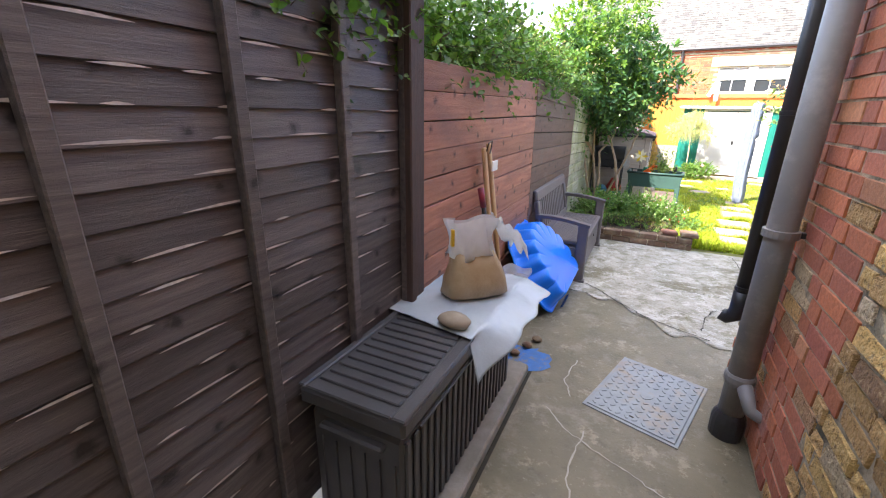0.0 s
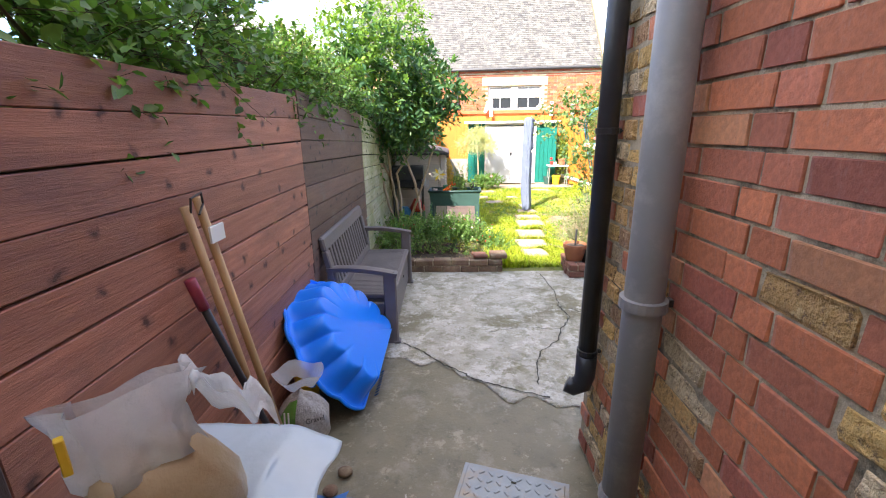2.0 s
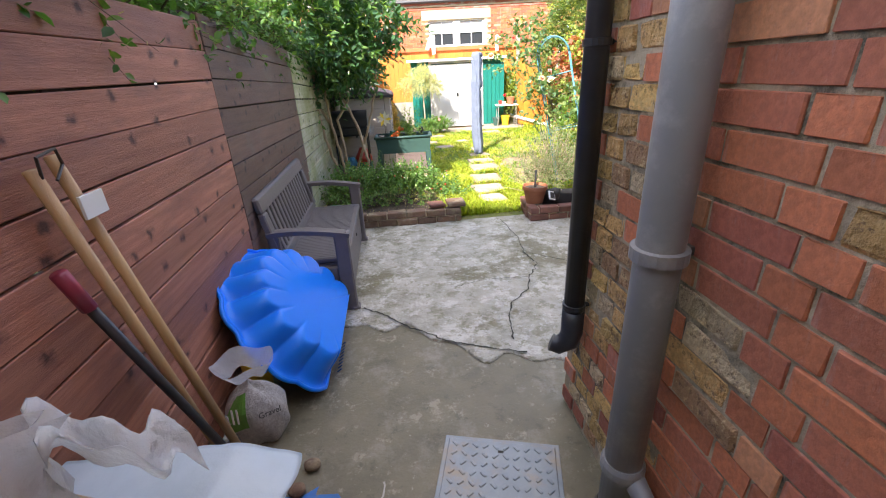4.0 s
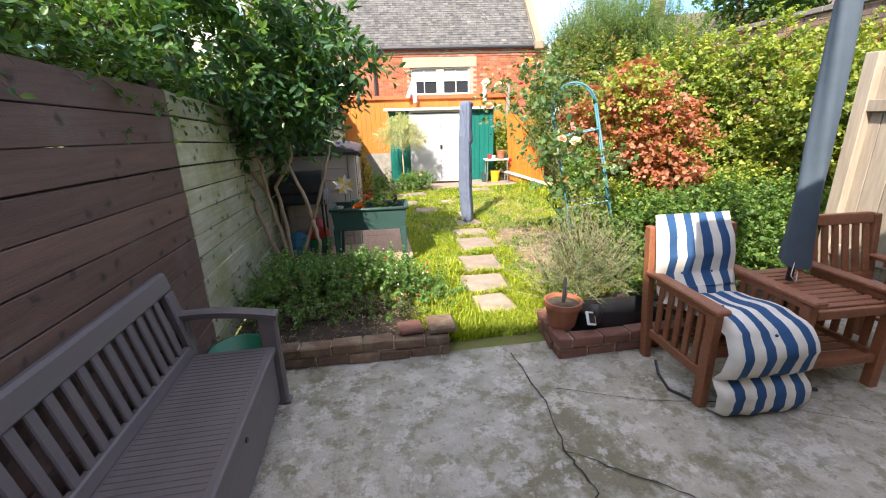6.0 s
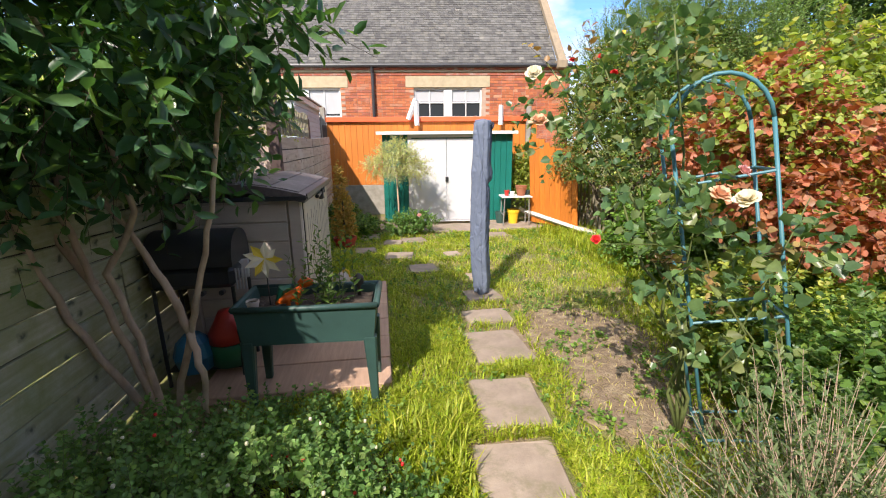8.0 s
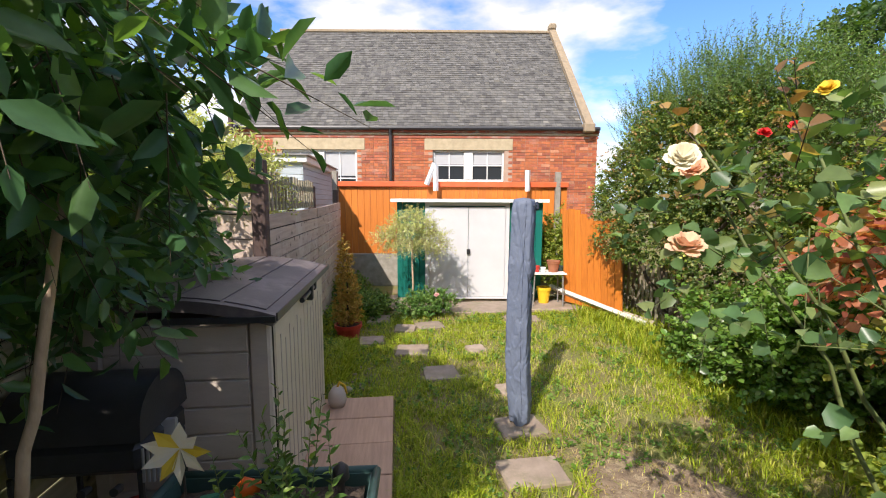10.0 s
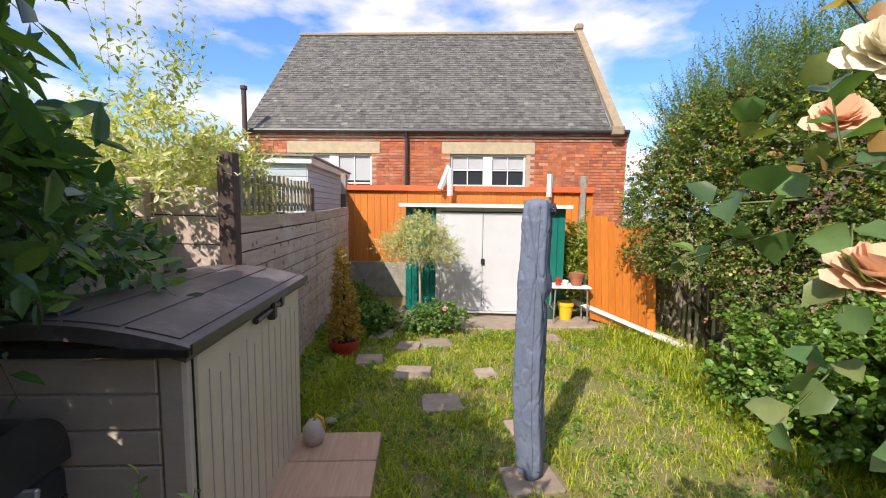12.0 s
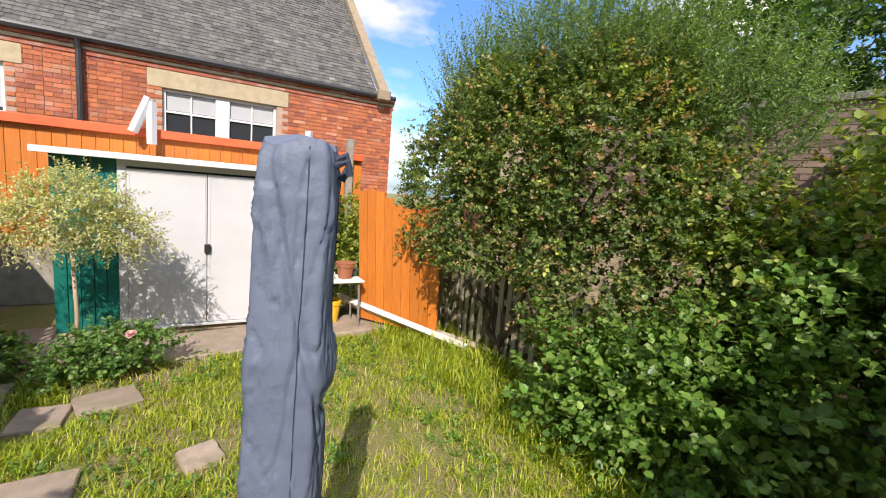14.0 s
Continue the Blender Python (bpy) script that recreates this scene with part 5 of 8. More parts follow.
def shell():
    """Half of a clam-shaped paddling pool, leaning on its straight edge."""
    t = thing("paddling_pool", (0.415, 3.72, 0.012), "bright blue plastic clam-shell sandpit half leaning against the fence", "sandpit")
    th = radians(53)
    U, V, N = Vector((0, 1, 0)), Vector((-math.cos(th), 0.0, math.sin(th))), Vector((math.sin(th), 0, math.cos(th)))
    half = 0.37

    def outline(u):
        """Round the whole rim: the scalloped fan, then back along the straight edge."""
        if u < 0.84:
            b = radians(-36) + radians(252) * (u / 0.84)
            sc = 1 + 0.045 * abs(math.sin(u / 0.84 * math.pi * 11))
            x, y = 0.50 * math.cos(b) * sc, 0.30 + 0.47 * math.sin(b) * sc
        else:
            k = (u - 0.84) / 0.16
            a, c = radians(216), radians(-36)
            x = 0.50 * (math.cos(a) + (math.cos(c) - math.cos(a)) * k)
            y = 0.30 + 0.47 * math.sin(a)
        return x - 0.10 * y, y

    def fan(u, v):
        px, py = outline(u)
        cx, cy = -0.02, 0.27
        x, y = cx + (px - cx) * v, cy + (py - cy) * v
        k = u / 0.84 * math.pi * 11
        lobe = abs(math.sin(k)) if u < 0.84 else 0.6
        # flat flange, steep wall, flat base with shallow grooves between the lobes
        a = 0.70 + 0.06 * lobe
        w = min(1.0, max(0.0, (0.955 - v) / (0.955 - a)))
        d = 0.155 * w * w * (3 - 2 * w)
        if u < 0.84:
            d -= 0.008 * (1 - lobe) ** 4 * max(0.0, min(1.0, (v - 0.48) * 5)) * (1 - max(0, (v - 0.9) * 10))
        return U * x + V * y + N * max(0.0, d)
    part("shell", Geo().grid(lambda u, v: fan(u, 1 - v), 264, 44, 0.003), M_BLUE, t, smooth=True)
    rim = [U * outline(i / 160)[0] + V * outline(i / 160)[1] for i in range(161)]
    part("rim", Geo().tube(rim, 0.011, 6), M_BLUE, t, smooth=True)
    for i in range(9):
        a = U * (-0.30 + i * 0.03) + V * -0.003 + N * 0.04
        part("grip_mark", Geo().tube([a, a + N * 0.03], 0.004, 5), M_NAVY, t)


def bench():
    t = thing("storage_bench", (0, 0, 0), "taupe resin garden storage bench with a slatted back and arms", "bench", rz=0)
    x0, xf, y0, y1 = 0.0, 0.50, 4.10, 5.44
    h = 0.385
    body = part("body", Geo().box(x0 + 0.06, xf - 0.015, y0 + 0.07, y1 - 0.07, 0.05, h - 0.04, 0.008), M_BENCH, t)
    for i in range(9):
        z = 0.085 + i * 0.028
        part("groove", Geo().box(x0 + 0.12, xf - 0.06, y0 + 0.064, y0 + 0.0695, z, z + 0.02, 0.002), M_BENCH, t)
    seat = part("seat", Geo().box(x0 + 0.07, xf + 0.0, y0 + 0.06, y1 - 0.06, h - 0.038, h, 0.008), M_BENCH, t)
    for i in range(40):
        y = y0 + 0.09 + i * 0.0295
        part("groove", Geo().box(x0 + 0.11, xf - 0.035, y, y + 0.024, h + 0.0, h + 0.0025, 0.001), M_BENCH, seat)
    part("latch", Geo().tube([(xf + 0.001, 4.76, 0.31), (xf + 0.008, 4.76, 0.31)], 0.012, 10), M_IRON, t)
    for y in (y0, y1 - 0.06):
        # front leg, rear leg, arm
        part("leg", Geo().box(xf - 0.075, xf + 0.02, y, y + 0.058, 0.0, 0.575, 0.010), M_BENCH, t)
        part("leg", Geo().box(x0 + 0.02, x0 + 0.09, y + 0.004, y + 0.054, 0.0, 0.60, 0.008), M_BENCH, t)
        part("foot", Geo().box(xf - 0.02, xf + 0.035, y - 0.004, y + 0.062, 0.0, 0.03, 0.008), M_BENCH, t)

        def arm(u, v):
            x = x0 + 0.02 + u * (xf + 0.03 - x0 - 0.02)
            z = 0.585 + 0.035 * math.sin(math.pi * (0.25 + u * 0.75)) - 0.02 * u
            return (x, y - 0.008 + v * 0.076, z + 0.004 * math.sin(math.pi * v))
        part("arm", Geo().grid(arm, 14, 3, 0.032), M_BENCH, t, smooth=False)
        part("arm_panel", Geo().box(x0 + 0.09, xf - 0.077, y + 0.012, y + 0.05, 0.05, 0.33, 0.005), M_BENCH, t)
    # the back leans to the fence
    lean = 0.20

    def B(g):
        g.v = [(p[0] - (p[2] - h) * lean, p[1], p[2]) for p in g.v]
        return g
    xb = x0 + 0.085
    part("top_rail", B(Geo().box(xb - 0.02, xb + 0.022, y0 + 0.0, y1, 0.735, 0.835, 0.012)), M_BENCH, t)
    part("bottom_rail", B(Geo().box(xb - 0.015, xb + 0.018, y0 + 0.03, y1 - 0.03, h + 0.001, h + 0.06, 0.006)), M_BENCH, t)
    for y in (y0, y1 - 0.085):
        part("stile", B(Geo().box(xb - 0.02, xb + 0.022, y, y + 0.085, h + 0.03, 0.734, 0.008)), M_BENCH, t)
    n = 14
    for i in range(n):
        y = y0 + 0.135 + i * (y1 - y0 - 0.27 - 0.045) / (n - 1)
        part("slat", B(Geo().box(xb - 0.008, xb + 0.010, y, y + 0.045, h + 0.055, 0.738, 0.005)), M_BENCH, t)
    t = thing("garden_tray", (0.22, 5.62, 0), "dark green plastic tub behind the bench", "tub")
    part("tub", Geo().lathe(0, 0, [(0.10, 0.02), (0.15, 0.24), (0.165, 0.25), (0.165, 0.27), (0.15, 0.27), (0.10, 0.06)], 20), M_TUB, t, smooth=True)


M_TUB = mat("green_plastic", (0.01, 0.16, 0.08), (0.01, 0.13, 0.07), 5, 0.4, 0.1)


def brick_bed(name, label, runs, material, courses, seed):
    """runs: straight rows of bricks, (x, y, angle, count) from the start corner."""
    t = thing(name, (0, 0, 0), label, "brick edging")
    rr = random.Random(seed)
    for (x, y, a, n, w) in runs:
        for c in range(courses):
            m0 = pose(x, y, 0.004 + c * 0.075, 0, 0, a)
            s = -0.0 if c % 2 == 0 else 0.105
            u = 0.0
            k = 0
            while u < n - 0.03:
                L = min(0.205 if not (k == 0 and c % 2) else 0.10, n - u)
                g = Geo().box(u + 0.004, u + L - 0.004, 0.002, w, 0, 0.068, 0.009)
                rot = pose(0, rr.uniform(-0.006, 0.006), rr.uniform(-0.002, 0.003), 0, 0, rr.uniform(-1.5, 1.5) * 0.4)
                g.v = [tuple(Vector(p) + Vector((rr.uniform(-1, 1), rr.uniform(-1, 1), rr.uniform(-1, 1))) * 0.003) for p in g.v]
                g.move(m0 @ rot)
                part("brick", g, material, t)
                u += L
                k += 1
    g = Geo()
    for (x, y, a, n, w) in runs:
        g.box(0.01, n - 0.01, 0.014, w - 0.012, 0, courses * 0.075 - 0.014, 0, pose(x, y, 0, 0, 0, a))
    part("mortar", g, M_MORTAR, t)
    return t


def beds():
    brick_bed("brick_edging", "low wall of old brown bricks edging the planted bed", [(0.02, 5.745, -1.5, 1.50, 0.11), (1.52, 5.82, 90, 0.20, 0.10)], M_BEDBRICK, 2, 3)
    pier = thing("brick_block", (1.36, 5.70, 0.0), "loose old bricks stacked on the end of the edging", "brick")
    part("brick", Geo().box(0.02, 0.21, 0.02, 0.22, 0.156, 0.205, 0.012), M_BEDBRICK, pier)
    part("brick", Geo().box(-0.17, 0.0, 0.05, 0.20, 0.156, 0.195, 0.012, pose(0, 0, 0, 0, 3, 8)), M_RBEDBRICK, pier)
    brick_bed("brick_edging", "low wall of dark red bricks edging the lavender bed", [(2.20, 5.49, 0.5, 1.35, 0.11), (2.30, 5.60, 84, 0.36, 0.10)], M_RBEDBRICK, 2, 8)
    solid("soil_bed", Geo().grid(lambda u, v: (0.0 + u * 1.5, 5.86 + v * 1.3, 0.03 + 0.07 * math.sin(math.pi * u) * (1 - v) + 0.02 * noise.noise((u * 9, v * 9, 0))), 40, 34, 0.05), M_SOIL, "dark bare soil of the planted bed", "soil", "stuff", smooth=True)
    solid("soil_bed", Geo().grid(lambda u, v: (2.30 + u * 2.4, 5.6 + v * (0.62 + 0.6 * u), 0.05 - 0.05 * v + 0.03 * noise.noise((u * 9, v * 9, 3))), 40, 24, 0.05), M_SOIL, "dark soil behind the brick edging", "soil", "stuff", smooth=True)
    solid("soil_patch", Geo().grid(lambda u, v: (3.0 + 0.85 * (u - 0.5) * 2 * math.sqrt(max(0, 1 - (2 * v - 1) ** 2)) * 0.75, 6.9 + v * 1.9, 0.008 + 0.012 * math.sin(math.pi * u) * math.sin(math.pi * v) + 0.01 * noise.noise((u * 8, v * 12, 6))), 30, 40, 0.03), M_DRYSOIL, "bare dry soil patch in the lawn", "soil", "stuff", smooth=True)


def pot(name, at, r, h, material, label, category="plant pot", soil=True, group=""):
    t = thing(name, at, label, category, group)
    part("pot", Geo().lathe(0, 0, [(r * 0.68, 0), (r * 0.92, h * 0.8), (r, h * 0.8), (r, h), (r * 0.9, h), (r * 0.86, h * 0.86), (r * 0.6, h * 0.3)], 24), material, t, smooth=False)
    if soil:
        part("soil", Geo().lathe(0, 0, [(r * 0.84, h * 0.78), (r * 0.86, h * 0.86), (r * 0.4, h * 0.90)], 16), M_SOIL, t)
    return t


def chair(at, cushion):
    t = thing("garden_armchair", at, "orange-brown hardwood garden armchair with slatted sides" + (" and a striped cushion" if cushion else ""), "chair", "companion seats", rz=-2)
    W, D = 0.60, 0.56
    for x in (0.0, W - 0.055):
        part("front_leg", Geo().box(x, x + 0.055, 0, 0.06, 0, 0.56, 0.006), M_TEAK, t)
        g = Geo().box(x + 0.003, x + 0.052, D - 0.06, D, 0, 0.86, 0.006)
        g.v = [(p[0], p[1] + max(0, p[2] - 0.42) * 0.24, p[2]) for p in g.v]
        part("rear_leg", g, M_TEAK, t)
        part("arm", Geo().box(x - 0.012, x + 0.067, -0.03, D + 0.02, 0.562, 0.592, 0.008), M_TEAK, t)
        part("side_rail", Geo().box(x + 0.012, x + 0.043, 0.062, D - 0.062, 0.16, 0.215, 0.004), M_TEAK, t)
        part("side_rail", Geo().box(x + 0.012, x + 0.043, 0.062, D - 0.062, 0.52, 0.56, 0.004), M_TEAK, t)
        for i in range(5):
            y = 0.095 + i * 0.083
            part("slat", Geo().box(x + 0.018, x + 0.037, y, y + 0.04, 0.217, 0.518, 0.003), M_TEAK, t)
    part("front_rail", Geo().box(0.057, W - 0.057, 0.01, 0.04, 0.30, 0.37, 0.004), M_TEAK, t)
    for i in range(8):
        y = 0.01 + i * 0.066
        part("seat_slat", Geo().box(0.057, W - 0.057, y, y + 0.052, 0.372, 0.39, 0.004), M_TEAK, t)

    def B(g):
        g.v = [(p[0], p[1] + max(0, p[2] - 0.42) * 0.24, p[2]) for p in g.v]
        return g
    part("back_rail", B(Geo().box(0.057, W - 0.057, D - 0.05, D - 0.015, 0.80, 0.87, 0.006)), M_TEAK, t)
    part("back_rail", B(Geo().box(0.057, W - 0.057, D - 0.05, D - 0.015, 0.43, 0.48, 0.006)), M_TEAK, t)
    for i in range(6):
        x = 0.085 + i * 0.078
        part("back_slat", B(Geo().box(x, x + 0.045, D - 0.042, D - 0.022, 0.482, 0.798, 0.004)), M_TEAK, t)
    if not cushion:
        return t
    c = thing("seat_cushion", (at[0] + 0.03, at[1], at[2]), "blue and cream striped quilted cushion draped over the armchair", "cushion", rz=-2)
    W2 = 0.50
    # centre line of the cushion from the top of the back down over the seat and to the ground
    line = [(0.615, 0.935), (0.575, 0.80), (0.545, 0.68), (0.52, 0.58), (0.485, 0.48), (0.43, 0.425), (0.36, 0.445), (0.22, 0.46), (0.08, 0.475), (-0.03, 0.455), (-0.085, 0.38), (-0.075, 0.28), (-0.04, 0.215), (-0.09, 0.15), (-0.085, 0.07), (-0.03, 0.03)]
    puff = [0.2, 0.9, 0.95, 0.35, 0.9, 0.6, 0.95, 1.0, 1.0, 1.0, 1.0, 0.9, 0.35, 0.9, 0.9, 0.4]

    def at_line(s):
        f = s * (len(line) - 1)
        i = min(int(f), len(line) - 2)
        k = f - i
        k = k * k * (3 - 2 * k) * 0.35 + k * 0.65
        y = line[i][0] * (1 - k) + line[i + 1][0] * k
        z = line[i][1] * (1 - k) + line[i + 1][1] * k
        d = Vector((0, line[i + 1][0] - line[i][0], line[i + 1][1] - line[i][1])).normalized()
        return Vector((0, y, z)), Vector((0, d.z, -d.y)), puff[i] * (1 - k) + puff[i + 1] * k
    stripes = 9
    for s in range(stripes):
        def strip(u, v, top=True):
            uu = (s + u) / stripes
            p, nr, pf = at_line(v)
            edge = min(1, math.sqrt(max(0, 1 - (2 * uu - 1) ** 8)) + 0.05)
            th = 0.055 * pf * edge * (1 + 0.10 * math.sin(v * 46 + uu * 4) + 0.10 * math.sin(uu * 18.8 + 1))
            wide = 0.5 + (uu - 0.5) * (1 + 0.06 * math.sin(v * 9)) + 0.012 * math.sin(v * 14 + uu * 6)
            q = p + nr * (th if top else 0.004)
            return Vector((wide * W2, 0, 0)) + q
        g = Geo().grid(lambda u, v: strip(u, v), 7, 90)
        g.grid(lambda u, v: strip(1 - u, v, False), 3, 60)
        if s in (0, stripes - 1):
            uu = 0.0 if s == 0 else 1.0
            g.grid(lambda u, v: (strip(uu, v) * (1 - u) + strip(uu, v, False) * u) if s else (strip(uu, v) * u + strip(uu, v, False) * (1 - u)), 3, 60)
        part("stripe", g, M_NAVY if s % 2 else M_CREAM, c, ("navy blue" if s % 2 else "off-white") + " stripe of quilted cotton", smooth=True)
    for v, uu in ((0.2, 0.3), (0.2, 0.7), (0.5, 0.3), (0.5, 0.7), (0.62, 0.5)):
        p, nr, pf = at_line(v)
        q = p + nr * (0.05 * pf + 0.004) + Vector((uu * W2, 0, 0))
        part("button", Geo().box(q.x - 0.007, q.x + 0.007, q.y - 0.007, q.y + 0.007, q.z - 0.007, q.z + 0.007, 0.004), M_NAVY, c)
    part("strap", Geo().tube([(0.0, 0.42, 0.03), (-0.06, 0.30, 0.02), (-0.09, 0.16, 0.015), (-0.03, 0.06, 0.015)], 0.009, 6), M_BLACKP, c)
    part("strap", Geo().tube([(0.5, 0.2, 0.02), (0.60, 0.05, 0.015), (0.72, 0.02, 0.015)], 0.012, 6), M_BLACKP, c)
    return t


def companion_set():
    chair((2.735, 4.90, 0.0), True)
    t = thing("slatted_table", (3.36, 4.86, 0), "orange-brown slatted hardwood table joining the two armchairs", "table", rz=-2)
    for i in range(10):
        x = 0.0
        y = 0.06 + i * 0.055
        part("slat", Geo().box(-0.02, 0.42, y, y + 0.045, 0.505, 0.525, 0.004), M_TEAK, t)
    for z in (0.47, 0.17):
        part("rail", Geo().box(-0.02, 0.42, 0.02, 0.05, z, z + 0.05, 0.004), M_TEAK, t)
        part("rail", Geo().box(-0.02, 0.42, 0.60, 0.63, z, z + 0.05, 0.004), M_TEAK, t)
    for i in range(7):
        y = 0.07 + i * 0.075
        part("shelf_slat", Geo().box(-0.02, 0.42, y, y + 0.055, 0.185, 0.20, 0.003), M_TEAK, t)
    chair((3.80, 4.86, 0.0), False)
    t = thing("parasol", (3.60, 5.28, 0), "closed garden parasol in a grey-blue canvas cover, standing through the table", "parasol")
    part("pole", Geo().tube([(0, 0, 0.0), (-0.012, 0, 0.75), (-0.07, -0.01, 2.4)], 0.019, 12), M_BLACKP, t, smooth=True)
    part("cover", Geo().grid(lambda u, v: ((0.068 - 0.018 * v + 0.012 * math.exp(-v * 12)) * math.cos(u * 6.283) * (1 + 0.10 * math.sin(u * 25 + v * 9)) - 0.075 * v,
                                           (0.068 - 0.018 * v + 0.012 * math.exp(-v * 12)) * math.sin(u * 6.283) * (1 + 0.10 * math.sin(u * 25 + v * 9)), 0.64 + 0.02 * math.sin(u * 6.283) + v * 1.9), 40, 30), M_UCOVER, t, smooth=True)
    part("cord", Geo().tube([(-0.06, -0.05, 0.66), (-0.075, -0.06, 0.58), (-0.03, -0.06, 0.535), (-0.02, -0.05, 0.60)], 0.003, 5), M_WHITE, t)
    part("base", Geo().lathe(0, 0, [(0.2, 0.0), (0.2, 0.04), (0.05, 0.07), (0.03, 0.2)], 20), M_IRON, t)


def small_pots():
    t = pot("plant_pot", (2.31, 5.70, 0.152), 0.13, 0.18, M_TERRA, "terracotta pot standing on the brick edging")
    part("stake", Geo().tube([(0.0, 0.0, 0.1), (0.005, 0, 0.34)], 0.012, 8), M_BLACKP, t)
    t = thing("solar_lamp", (2.44, 5.55, 0.165), "fallen solar garden lamp with a white-edged panel", "lamp")
    part("panel", Geo().box(-0.045, 0.045, -0.045, 0.045, -0.008, 0.008, 0.003, pose(0.0, 0.0, 0.085, 60, 20, 25)), M_WHITE, t)
    part("cell", Geo().box(-0.033, 0.033, -0.033, 0.033, 0.0085, 0.010, 0.001, pose(0.0, 0.0, 0.085, 60, 20, 25)), M_BLACKP, t)
    part("housing", Geo().lathe(0.06, 0.06, [(0.04, 0.03), (0.05, 0.10), (0.035, 0.14), (0.01, 0.15)], 16), M_IRON, t, smooth=True)
    t = thing("planting_trough", (2.72, 5.74, 0.06), "black plastic planting bag behind the brick edging", "planter")
    part("bag", Geo().grid(lambda u, v: (0.30 * math.cos(u * 6.283) * (1 + 0.06 * math.sin(u * 19)), 0.13 * math.sin(u * 6.283) * (1 + 0.08 * math.sin(u * 13)), v * 0.17 + 0.015 * math.sin(u * 21)), 40, 5), M_BLACKP, t, smooth=True)
    pot("plant_pot", (3.05, 5.68, 0.1), 0.09, 0.14, M_BLACKP, "black plastic pot behind the brick edging")


manhole()
pipes()
deck_box()
tools()
shell()
bench()
beds()
companion_set()
small_pots()


# ---- the garden ----
STONES = [(2.02, 6.40, 0.32, 0.34, 4), (2.06, 6.87, 0.42, 0.40, -6), (2.17, 7.42, 0.40, 0.50, -2), (2.30, 8.12, 0.42, 0.50, 3), (2.36, 8.68, 0.42, 0.28, 2), (2.44, 9.22, 0.36, 0.30, 6),
          (1.94, 10.26, 0.36, 0.32, 3), (1.68, 10.93, 0.37, 0.32, -3), (2.55, 9.85, 0.26, 0.2, 8), (2.42, 10.9, 0.22, 0.22, 10), (1.95, 11.85, 0.36, 0.3, 12), (1.62, 11.75, 0.28, 0.3, -8), (3.3, 12.05, 0.5, 0.3, -5), (1.25, 12.2, 0.32, 0.4, 0), (1.2, 11.3, 0.3, 0.3, 4)]


def stones():
    rr = random.Random(8)
    for (x, y, w, d, a) in STONES:
        c = [(sx * w / 2 * rr.uniform(0.9, 1.04), sy * d / 2 * rr.uniform(0.9, 1.04)) for sx, sy in ((1, 1), (-1, 1), (-1, -1), (1, -1))]
        ring = []
        for a0, b0 in zip(c, c[1:] + c[:1]):
            for k in range(5):
                f = (0.04, 0.25, 0.5, 0.75, 0.96)[k]
                ring.append((a0[0] + (b0[0] - a0[0]) * f + rr.uniform(-0.005, 0.005), a0[1] + (b0[1] - a0[1]) * f + rr.uniform(-0.005, 0.005)))
        n = len(ring)
        vs = [(p[0], p[1], -0.03) for p in ring] + [(p[0], p[1], 0.018) for p in ring] + [(p[0] * 0.96, p[1] * 0.96, 0.026 + rr.uniform(-0.002, 0.002)) for p in ring]
        fs = [(r * n + k, r * n + (k + 1) % n, (r + 1) * n + (k + 1) % n, (r + 1) * n + k) for r in (0, 1) for k in range(n)] + [tuple(range(2 * n, 3 * n))]
        ob = solid("stepping_stone", Geo().add(vs, fs), M_PAVER, "worn sandstone stepping stone sunk in the grass", "stepping stone", group="stepping stones")
        ob.matrix_world = pose(x, y, 0, 0, 0, a)
    t = thing("timber_deck", (0, 0, 0), "pinkish weathered boards laid on the ground beside the planter", "decking")
    for i in range(6):
        y = 7.68 + i * 0.345
        part("board", Geo().box(0.30, 1.475, y, y + 0.339, 0.0, 0.05 + 0.002 * (i % 2), 0.005), M_DECK, t)
    for (x0, x1, y0, y1) in ((1.85, 3.35, 12.35, 13.0), (1.2, 1.83, 12.7, 13.6), (3.36, 4.5, 12.42, 13.0)):
        solid("paving_slab", Geo().box(x0, x1, y0, y1, -0.02, 0.045, 0.012), M_PAVER, "worn sandstone slab in front of the metal shed", "paving slab", group="shed slabs")


